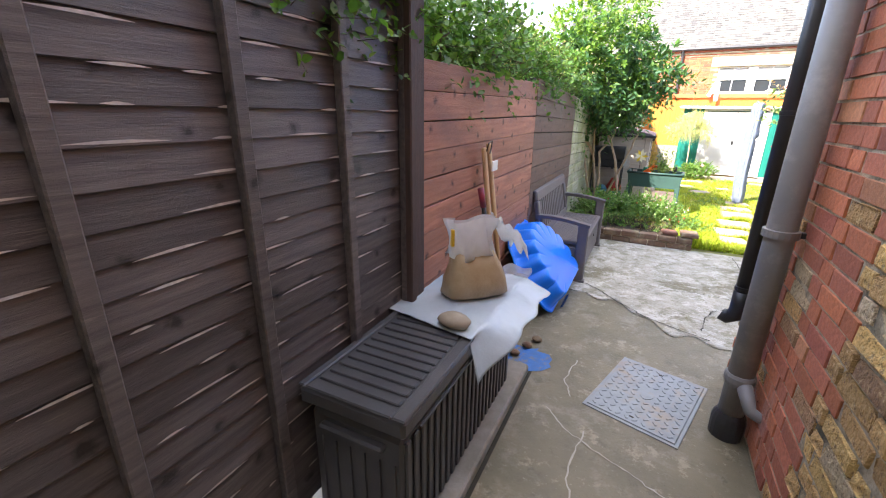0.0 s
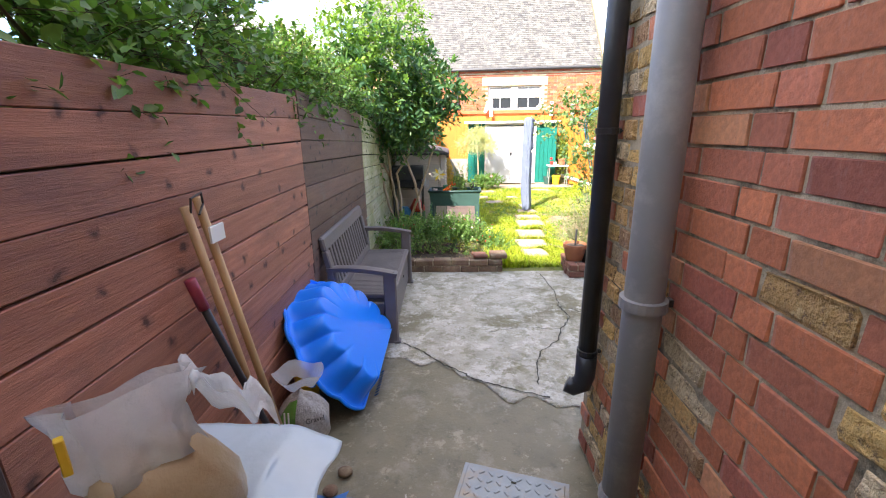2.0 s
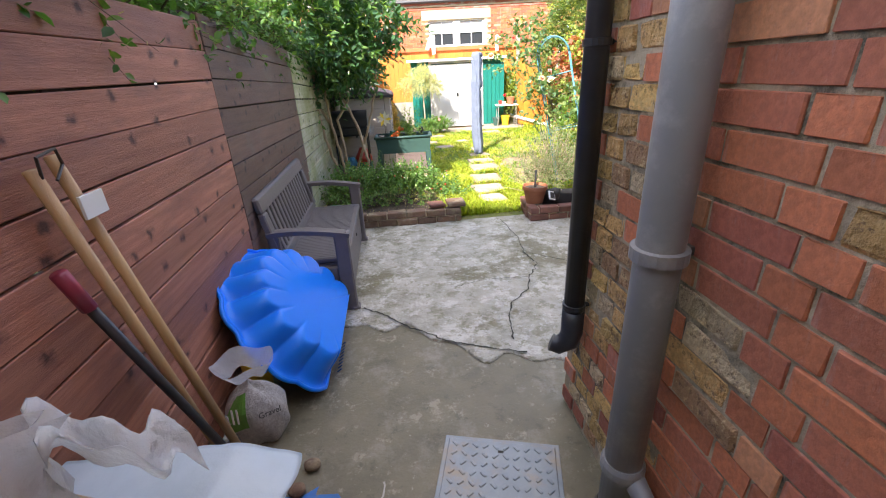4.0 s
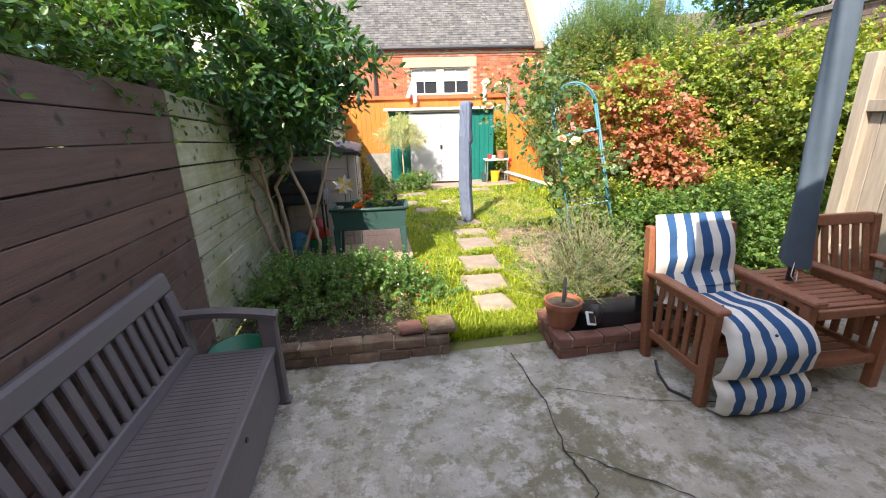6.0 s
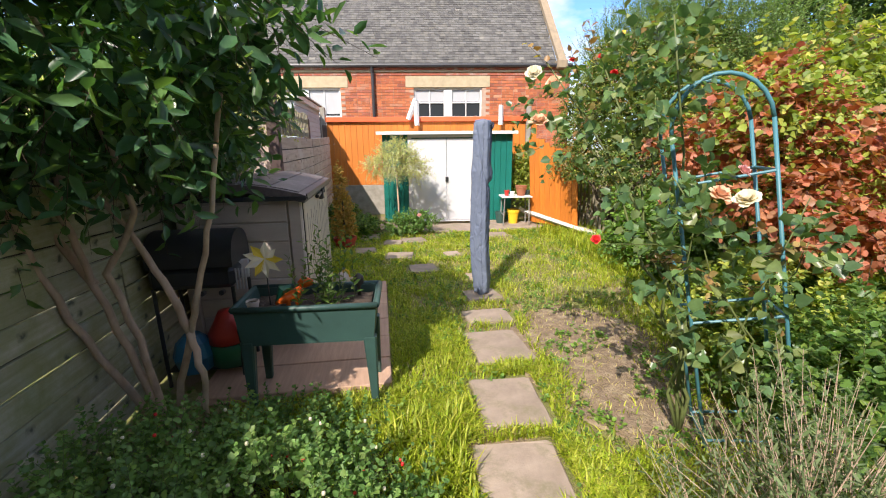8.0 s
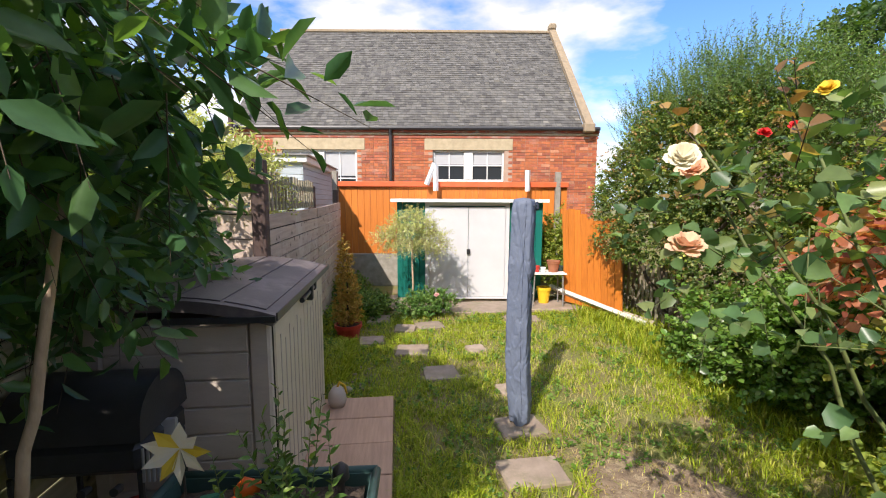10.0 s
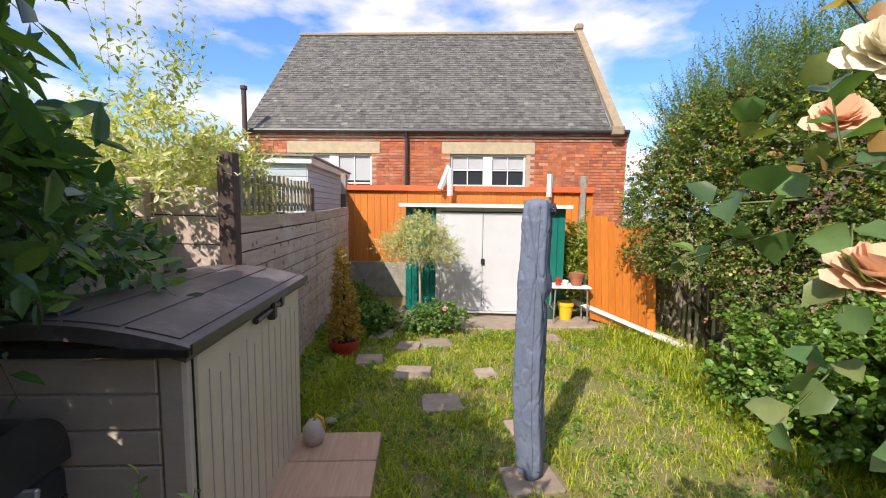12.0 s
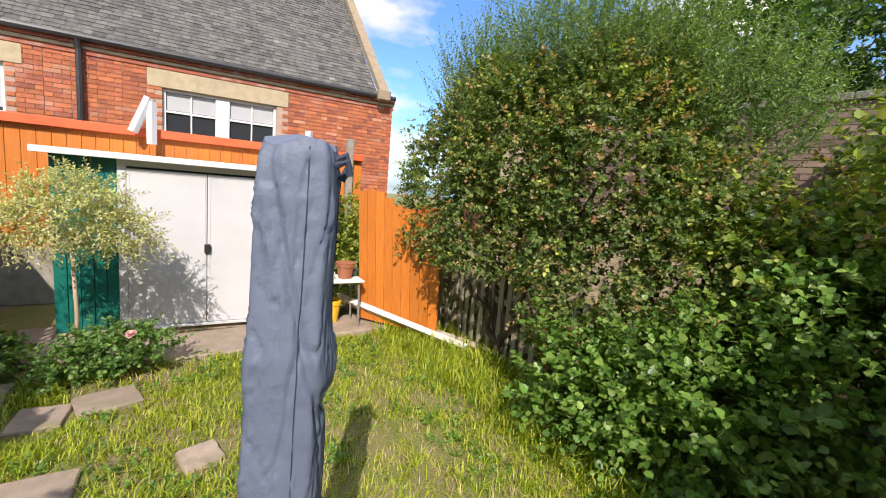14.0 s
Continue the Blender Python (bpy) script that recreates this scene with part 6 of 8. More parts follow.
def planter():
    t = thing("raised_planter", (1.03, 7.70, 0.0), "dark green resin planter on four tapered legs, filled with soil", "planter", rz=-3)
    z0 = 0.04
    W, D, H = 0.385, 0.19, 0.62
    g = Geo()
    for (a, b) in ((1.0, 0.93),):
        top = [(-W, -D), (W, -D), (W, D), (-W, D)]
        vs = [(x * 0.94, y * 0.92, z0 + 0.40) for x, y in top] + [(x, y, z0 + H) for x, y in top] + [(x * 0.95, y * 0.9, z0 + H) for x, y in top] + [(x * 0.9, y * 0.85, z0 + 0.50) for x, y in top]
        fs = [(k + r * 4, (k + 1) % 4 + r * 4, (k + 1) % 4 + r * 4 + 4, k + r * 4 + 4) for r in range(3) for k in range(4)] + [(3, 2, 1, 0)]
        g.add(vs, fs)
    part("trough", g, M_PLANTER, t)
    for s in (-1, 1):
        part("rim", Geo().tube([(-W - 0.005, s * (D + 0.003), z0 + H), (W + 0.005, s * (D + 0.003), z0 + H)], 0.017, 10), M_PLANTER, t, smooth=True)
        part("rim", Geo().tube([(s * (W + 0.003), -D, z0 + H), (s * (W + 0.003), D, z0 + H)], 0.017, 10), M_PLANTER, t, smooth=True)
        for q in (-1, 1):
            x, y = s * (W - 0.045), q * (D - 0.04)
            lg = Geo().box(x - 0.038, x + 0.038, y - 0.03, y + 0.03, 0.0, 1.0, 0.01)
            lg.v = [(x + (p[0] - x) * (0.55 + 0.45 * p[2]) + s * 0.012 * (1 - p[2]), y + (p[1] - y) * (0.55 + 0.45 * p[2]), z0 + 0.01 + p[2] * 0.41) for p in lg.v]
            part("leg", lg, M_PLANTER, t)
    part("soil", Geo().grid(lambda u, v: ((u - 0.5) * 2 * W * 0.9, (v - 0.5) * 2 * D * 0.86, z0 + 0.575 + 0.015 * noise.noise((u * 9, v * 6, 1))), 24, 14), M_SOIL, t, smooth=True)
    zt = z0 + 0.58
    # plants in it
    rng = np.random.default_rng(40)
    v = thing("potted_shoots", (1.03, 7.70, zt), "thin leafy green shoots growing in the planter", "plant", rz=-3)
    o, w = [], []
    for i in range(15):
        x, y = rng.uniform(-0.12, 0.36), rng.uniform(-0.14, 0.14)
        if i < 9:
            x = rng.uniform(0.05, 0.15)
        o.append((x, y, 0))
        w.append((rng.normal() * 0.16, rng.normal() * 0.16, 1))
    o, w = np.array(o), np.array(w)
    pos, d, nr, size, tips = sprigs(rng, o, w, 0.36, 22, 0.052, LONGLEAF, -0.02, 0.9)
    vv, q = leaf_verts(pos, d, nr, size, LONGLEAF)
    raw_mesh("leaves", vv, q, L_LOW, v)
    stems_mesh("stem", o, tips, 0.0025, M_GSTEM, v)
    p = thing("toy_dinosaur", (0.93, 7.66, zt), "small orange and green plastic dinosaur ornament", "toy", rz=20)
    part("body", Geo().tube([(-0.10, 0, 0.03), (-0.04, 0, 0.05), (0.02, 0, 0.07), (0.05, 0, 0.10)], [0.008, 0.028, 0.036, 0.02], 10), M_TOYORANGE, p, smooth=True)
    part("head", Geo().tube([(0.04, 0, 0.12), (0.07, 0, 0.135), (0.115, 0, 0.125)], [0.022, 0.036, 0.018], 10), M_TOYORANGE, p, smooth=True)
    for x in (-0.03, 0.02):
        for y in (-0.02, 0.02):
            part("leg", Geo().tube([(x, y, 0.0), (x, y, 0.05)], 0.011, 8), M_TOYORANGE, p)
    part("plate", Geo().tube([(-0.09, 0.03, 0.02), (-0.05, 0.03, 0.10), (0.0, 0.03, 0.11)], [0.01, 0.03, 0.012], 6), M_TUB, p)
    p = thing("windmill_flower", (0.785, 7.72, zt + 0.05), "pale yellow and white plastic windmill flower on a stick", "ornament")
    part("stick", Geo().tube([(0, 0, -0.06), (0, -0.01, 0.20)], 0.004, 6), M_IRON, p)
    for i in range(9):
        a = i * 0.70
        c = Vector((0, -0.02, 0.23))
        out = Vector((math.cos(a), -0.25 - 0.2 * (i % 2), math.sin(a))).normalized()
        sd = out.cross(Vector((0, -1, 0.2))).normalized()
        L = 0.115
        g = Geo().add([c, c + out * L * 0.5 + sd * 0.026, c + out * L, c + out * L * 0.5 - sd * 0.022 + Vector((0, -0.012, 0))], [(0, 1, 2), (0, 2, 3)])
        part("petal", g, F_YEL if i % 3 == 0 else F_CREAM, p)
    pot("plant_pot", (0.73, 7.58, zt), 0.035, 0.075, M_SHEDSIDE, "small tilted grey plastic pot in the planter")
    p = thing("solar_lamp", (1.30, 7.78, zt), "small dark solar lamp standing in the planter", "lamp")
    part("head", Geo().lathe(0, 0, [(0.012, 0), (0.012, 0.06), (0.032, 0.08), (0.028, 0.12), (0.008, 0.14)], 14), M_IRON, p, smooth=True)


M_TOYORANGE = mat("orange_plastic", (0.72, 0.13, 0.01), (0.65, 0.10, 0.01), 6, 0.4, 0.1)
M_SILVER = mat("brushed_steel_panel", (0.50, 0.52, 0.55), (0.42, 0.44, 0.47), 6, 0.35, 0.1, metal=0.6)
M_BBQBLUE = mat("blue_plastic_bag", (0.02, 0.15, 0.26), (0.02, 0.12, 0.22), 6, 0.4, 0.4, 14)


def barbecue():
    t = thing("barbecue", (0.27, 8.10, 0.0), "black hooded barbecue on thin legs with a steel front panel", "barbecue")
    part("hood", Geo().grid(lambda u, v: (-0.24 + 0.5 * u, 0.18 * math.cos(math.pi * v), 0.80 + 0.21 * max(0.0, math.sin(math.pi * v)) ** 0.7), 12, 14), M_BLACKP, t, smooth=True)
    part("hood_end", Geo().add([(-0.24, 0.18 * math.cos(math.pi * k / 10), 0.80 + 0.21 * max(0.0, math.sin(math.pi * k / 10)) ** 0.7) for k in range(11)], [tuple(range(11))]), M_BLACKP, t)
    part("hood_end", Geo().add([(0.26, 0.18 * math.cos(math.pi * k / 10), 0.80 + 0.21 * max(0.0, math.sin(math.pi * k / 10)) ** 0.7) for k in range(11)], [tuple(reversed(range(11)))]), M_BLACKP, t)
    part("bowl", Geo().box(-0.24, 0.26, -0.18, 0.18, 0.66, 0.799, 0.03), M_BLACKP, t)
    part("front_panel", Geo().box(0.02, 0.30, -0.235, -0.215, 0.645, 0.77, 0.006, pose(0, 0, 0, -14, 0, 8)), M_SILVER, t)
    for i in range(2):
        part("knob", Geo().tube([(0.10 + i * 0.11, -0.235, 0.66), (0.10 + i * 0.11, -0.27, 0.665)], 0.016, 10), M_BLACKP, t)
    for x in (-0.22, 0.24):
        for y in (-0.16, 0.16):
            part("leg", Geo().tube([(x, y, 0.0), (x, y, 0.67)], 0.012, 8), M_BLACKP, t)
    part("shelf", Geo().box(-0.22, 0.24, -0.16, 0.16, 0.10, 0.115, 0.003), M_BLACKP, t)
    for i in range(4):
        part("tool", Geo().tube([(0.29 + i * 0.018, -0.22, 0.80), (0.29 + i * 0.018, -0.225, 0.67)], 0.005, 6), M_SILVER, t)
    g = thing("plastic_crate", (0.42, 8.02, 0.12), "red and green plastic garden caddy under the barbecue", "caddy")
    part("base", Geo().lathe(0, 0, [(0.12, 0.0), (0.13, 0.14), (0.11, 0.16)], 18), M_TUB, g, smooth=True)
    part("lid", Geo().lathe(0, 0, [(0.13, 0.16), (0.125, 0.22), (0.08, 0.30), (0.05, 0.36)], 18), M_REDPOT, g, smooth=True)
    g = thing("plastic_bag", (0.22, 7.95, 0.12), "crumpled blue plastic bag under the barbecue", "bag")
    part("bag", Geo().lathe(0, 0, [(0.10, 0.0), (0.125, 0.1), (0.10, 0.19), (0.05, 0.24)], 11), M_BBQBLUE, g)


def storage_store():
    t = thing("garden_store", (0, 0, 0), "beige resin garden store with vertical-grooved doors and dark taupe lid", "garden store")
    x0, x1, y0, y1, h = 0.06, 0.895, 8.34, 9.74, 1.155
    part("body", Geo().box(x0, x1 - 0.022, y0 + 0.02, y1 - 0.02, 0.0, h, 0.01), M_SHEDSIDE, t)
    part("corner", Geo().box(x1 - 0.10, x1, y0, y0 + 0.09, 0, h, 0.012), M_SHEDSIDE, t)
    part("corner", Geo().box(x0 - 0.01, x0 + 0.07, y0 + 0.004, y0 + 0.06, 0, h, 0.012), M_SHEDSIDE, t)
    for i in range(8):
        z = 0.03 + i * 0.138
        part("side_board", Geo().box(x0 + 0.075, x1 - 0.105, y0 + 0.006, y0 + 0.019, z, z + 0.130, 0.005), M_SHEDSIDE, t)
    for (a, b) in ((y0 + 0.055, (y0 + y1) / 2 - 0.004), ((y0 + y1) / 2 + 0.004, y1 - 0.03)):
        d = part("door", Geo().box(x1 - 0.021, x1 + 0.012, a, b, 0.03, h - 0.01, 0.008), M_SHEDBEIGE, t)
        n = 6
        for i in range(n):
            y = a + 0.05 + (b - a - 0.1) * (i + 0.5) / n
            part("groove", Geo().box(x1 + 0.0121, x1 + 0.0155, y - 0.006, y + 0.006, 0.12, h - 0.12 - 0.05 * (i % 2), 0.001), M_SHEDSIDE, d)
    part("hinge_gap", Geo().box(x1 - 0.02, x1 + 0.006, y0 + 0.045, y0 + 0.052, 0.02, h - 0.02, 0.001), M_CRACK, t)
    lt = part("latch", Geo().tube([(x1 + 0.03, 8.92, h - 0.05), (x1 + 0.03, 9.25, h - 0.035)], 0.017, 8), M_BLACKP, t)
    part("latch_arm", Geo().box(x1 + 0.01, x1 + 0.055, 9.12, 9.17, h - 0.10, h + 0.02, 0.008), M_BLACKP, lt)
    part("latch_arm", Geo().box(x1 + 0.01, x1 + 0.05, 9.26, 9.31, h - 0.06, h + 0.03, 0.008), M_BLACKP, lt)

    part("lid_rim", Geo().box(x1 + 0.050, x1 + 0.058, y0 - 0.05, y1 + 0.05, h + 0.004, h + 0.045, 0.003), M_BLACKP, t)
    part("lid_rim", Geo().box(x0 - 0.03, x1 + 0.049, y0 - 0.058, y0 - 0.0505, h - 0.002, h + 0.03, 0.003), M_BLACKP, t)
    # arched lid
    def lid(u, v, lift=0.0):
        x = x0 - 0.04 + u * (x1 + 0.05 - x0 + 0.04)
        y = y0 - 0.05 + v * (y1 - y0 + 0.10)
        z = h + 0.03 + 0.085 * max(0.0, math.sin(math.pi * min(1, 0.10 + u * 0.9))) ** 0.9 + lift
        return (x, y, z)
    part("lid", Geo().grid(lid, 24, 10, 0.055), M_SHEDLID, t)
    for i in range(4):
        u0 = 0.06 + i * 0.225
        part("lid_panel", Geo().grid(lambda u, v: lid(u0 + u * 0.205, 0.03 + v * 0.94, 0.006), 6, 8, 0.008), M_SHEDLID, t)
    p = thing("watering_can", (1.02, 9.62, 0.052), "dark grey plastic watering jug with a yellow handle", "jug")
    part("jug", Geo().lathe(0, 0, [(0.06, 0), (0.075, 0.05), (0.07, 0.11), (0.035, 0.16)], 16), M_SHEDSIDE, p, smooth=True)
    part("handle", Geo().tube([(0.0, 0, 0.15), (0.02, 0, 0.20), (0.06, 0, 0.17), (0.075, 0, 0.10)], 0.010, 8), M_YELLOW, p, smooth=True)
    for i, (x, y, r) in enumerate(((0.98, 9.85, 0.07), (0.92, 10.0, 0.06), (1.06, 9.95, 0.05), (0.98, 10.08, 0.05))):
        pebble("rock", (x, y, r * 0.5), (r, r * 0.8, r * 0.6), 20 + i, "grey rounded garden rock beside the store", group="rocks")


def lawn_debris():
    rr = random.Random(61)
    for i in range(26):
        x, y, r = rr.uniform(0.93, 1.25), rr.uniform(9.85, 10.7), rr.uniform(0.012, 0.03)
        pebble("pebble", (x, y, r * 0.4), (r, r * 0.8, r * 0.5), 60 + i, "small grey-brown stone lying beside the store", M_PAVER, group="small stones")


def dryer_cover():
    t = thing("covered_rotary_dryer", (2.43, 9.26, 0.0), "closed rotary clothes dryer in a slate-blue fabric cover", "clothes dryer")
    part("pole", Geo().tube([(0.02, 0, 0), (0.02, 0, 1.6)], 0.022, 12), M_GALV, t)

    def body(u, v):
        a = u * 2 * math.pi
        prof = [(0.0, 0.072), (0.02, 0.078), (0.08, 0.084), (0.18, 0.088), (0.5, 0.088), (0.66, 0.084), (0.72, 0.088), (0.80, 0.084), (0.93, 0.083), (0.985, 0.078), (1.0, 0.070)]
        for (v0, r0), (v1, r1) in zip(prof, prof[1:]):
            if v <= v1:
                k = (v - v0) / (v1 - v0)
                r = r0 + (r1 - r0) * k
                break
        z = 0.035 + v * 1.695
        # soft square section with vertical pleats and slack creases
        sq = 1 / max(abs(math.cos(a + 0.5)), abs(math.sin(a + 0.5))) ** 0.62
        w = 1 + 0.012 * math.sin(a * 5 + 2.2 * math.sin(z * 2.1))
        q1 = noise.noise((math.cos(a) * 1.6 + z * 1.5, math.sin(a) * 1.6, z * 2.6))
        q2 = noise.noise((math.cos(a) * 2.6 - z * 3, math.sin(a) * 2.6 + 7, z * 5.0))
        q3 = noise.noise((math.cos(a) * 3.4 + z * 9, math.sin(a) * 3.4 - z * 4, z * 11.0))
        cr = 0.06 * (1 - min(1, abs(q1) * 16)) - 0.085 * (1 - min(1, abs(q2) * 14)) + 0.035 * q1 - 0.035 * (1 - min(1, abs(q3) * 10))
        bag = 0.16 * math.exp(-((z - 1.22) / 0.075) ** 2) * max(0, math.cos(a - 0.1)) - 0.30 * math.exp(-((z - 1.14) / 0.03) ** 2) * max(0, math.cos(a - 0.1)) ** 2
        fold = -0.16 * math.exp(-((z - 1.31 + 0.35 * (a - 4.7)) / 0.035) ** 2) * max(0, math.sin(-a))
        r *= sq * (w + cr + bag + fold)
        dx = -0.012 * math.sin(z * 2.2) + (0.02 if z < 0.2 else 0.02 * math.exp(-(z - 0.2) * 5))
        return (r * math.cos(a) + dx, r * math.sin(a) * 0.92, z + 0.010 * math.sin(a * 3) * (v > 0.95) + (0.02 * math.sin(a * 4) if v < 0.03 else 0))
    part("cover", Geo().grid(body, 96, 170), M_COVER, t, smooth=True)
    part("cover_top", Geo().grid(lambda u, v: tuple(Vector(body(u, 1.0)) * (1 - v) + Vector((0.0, 0.0, 1.75)) * v), 48, 6), M_COVER, t, smooth=True)
    # seams stand a little proud of the cloth
    for a0, vr in ((0.735, (0.03, 0.99)), (0.98, (0.05, 0.98))):
        pts = []
        for i in range(60):
            v = vr[0] + (vr[1] - vr[0]) * i / 59
            p = Vector(body(a0, v))
            out = Vector((p.x, p.y, 0)).normalized()
            pts.append(p + out * 0.0008)
        part("seam", Geo().tube(pts, 0.0014, 5), M_SEAM, t)
    part("hook", Geo().tube([(0.070, -0.02, 1.70), (0.095, -0.03, 1.715), (0.10, -0.035, 1.69), (0.085, -0.03, 1.66)], 0.009, 7), M_SEAM, t)
    part("hook", Geo().tube([(0.060, -0.06, 1.69), (0.08, -0.075, 1.70), (0.085, -0.075, 1.67)], 0.008, 7), M_SEAM, t)


def metal_shed():
    hm = house_m()
    t = thing("metal_shed", (0, 0, 0), "teal green metal shed with pale grey double doors", "shed")
    Y = -4.50
    part("floor", Geo().box(-1.45, 0.93, Y + 0.02, Y + 1.15, 0.0, 0.08, 0.01, hm), M_PAVER, t)
    for (a, b) in ((-1.47, -1.0), (0.40, 0.95)):
        n = 5
        for i in range(n):
            u0, u1 = a + (b - a) * i / n, a + (b - a) * (i + 1) / n
            part("wall_panel", Geo().box(u0 + 0.002, u1 - 0.002, Y + 0.02 + 0.008 * (i % 2), Y + 0.05, 0.085, 1.70, 0.003, hm), M_TEAL, t)
    for u in (-1.47, 0.92):
        part("side_wall", Geo().box(u, u + 0.03, Y + 0.052, Y + 1.12, 0.085, 1.66, 0.003, hm), M_TEAL, t)
    for u in (-1.0, 0.33):
        part("door_post", Geo().box(u, u + 0.065, Y - 0.012, Y + 0.05, 0.085, 1.70, 0.004, hm), M_SHEDDOOR, t)
    part("door_head", Geo().box(-1.0, 0.395, Y - 0.014, Y + 0.02, 1.635, 1.70, 0.004, hm), M_SHEDDOOR, t)
    part("threshold", Geo().box(-1.0, 0.395, Y - 0.03, Y + 0.02, 0.075, 0.10, 0.003, hm), M_SHEDDOOR, t)
    for (a, b) in ((-0.932, -0.288), (-0.282, 0.327)):
        d = part("door", Geo().box(a, b, Y - 0.008, Y + 0.018, 0.105, 1.60, 0.004, hm), M_SHEDDOOR, t)
        part("door_edge", Geo().box(a, b, Y - 0.012, Y - 0.0085, 1.585, 1.615, 0.001, hm), M_SHEDDOOR, d)
        for q in (a + 0.015, b - 0.025):
            part("door_edge", Geo().box(q, q + 0.010, Y - 0.0125, Y - 0.0085, 0.12, 1.58, 0.001, hm), M_SHEDDOOR, d)
    part("handle", Geo().box(-0.31, -0.255, Y - 0.04, Y - 0.009, 0.83, 0.92, 0.006, hm), M_BLACKP, t)
    part("roof", Geo().box(-1.56, 1.02, Y - 0.10, Y + 1.2, 1.712, 1.735, 0.004, hm), M_SHEDDOOR, t)
    part("roof_edge", Geo().box(-1.56, 1.02, Y - 0.115, Y - 0.101, 1.69, 1.745, 0.003, hm), M_WHITE, t)
    part("back_wall", Geo().box(-1.44, 0.92, Y + 1.10, Y + 1.125, 0.085, 1.66, 0.003, hm), M_TEAL, t)


def table_and_pots():
    t = thing("folding_table", (3.92, 12.72, 0.0), "small white folding table on thin grey legs", "table", rz=-6)
    part("top", Geo().box(-0.28, 0.28, -0.19, 0.19, 0.560, 0.585, 0.008), M_WHITE, t)
    for x in (-0.24, 0.24):
        for y in (-0.15, 0.15):
            part("leg", Geo().tube([(x, y, 0.045), (x * 0.93, y, 0.56)], 0.011, 8), M_GREYP, t)
        part("brace", Geo().tube([(x, -0.15, 0.25), (x, 0.15, 0.25)], 0.008, 6), M_GREYP, t)
    t2 = pot("plant_pot", (4.02, 12.70, 0.586), 0.105, 0.17, M_TERRA, "terracotta pot on the folding table")
    part("rim_tile", Geo().lathe(0, 0, [(0.11, 0.171), (0.11, 0.18), (0.02, 0.18)], 18), M_TERRA, t2)
    pot("plant_pot", (3.84, 12.66, 0.586), 0.045, 0.08, M_WHITE, "small white pot on the folding table", soil=False)
    pot("plant_pot", (3.75, 12.70, 0.586), 0.05, 0.10, M_REDPOT, "small red pot on the folding table", soil=False)
    pot("plant_pot", (4.16, 12.78, 0.586), 0.07, 0.08, M_PLANTER, "low dark green pot on the folding table")
    pot("plant_pot", (3.93, 12.85, 0.045), 0.12, 0.26, M_YELLOW, "yellow tub under the folding table")
    pot("plant_pot", (3.70, 12.90, 0.045), 0.11, 0.22, M_PLANTER, "dark green tub under the folding table")


def rosette(parent, at, r, material, seed, n=22):
    rr = random.Random(seed)
    g = Geo()
    c = Vector(at)
    g.v.append(tuple(c))
    axis = Vector((rr.uniform(-0.6, 0.2), rr.uniform(-0.9, -0.2), rr.uniform(0.3, 0.9))).normalized()
    s = axis.cross(Vector((0, 0, 1))).normalized()
    w = axis.cross(s)
    for i in range(n):
        a = i * 2.399
        k = (i + 1) / n
        out = s * math.cos(a) + w * math.sin(a)
        sd = axis.cross(out)
        L, W = r * (0.3 + 0.6 * k), r * 0.40
        rise = r * (0.75 - 0.65 * k)
        m = len(g.v)
        g.v += [tuple(c + out * L * along + sd * W * across + axis * rise * up)
                for along, across, up in ((0.45, 0.9, 0.8), (0.9, 0.7, 1.0), (1.05, 0.0, 0.85), (0.9, -0.7, 1.0), (0.45, -0.9, 0.8))]
        g.f += [(0, m, m + 1, m + 2), (0, m + 2, m + 3, m + 4)]
    return part("bloom", g, material, parent, "", smooth=False)


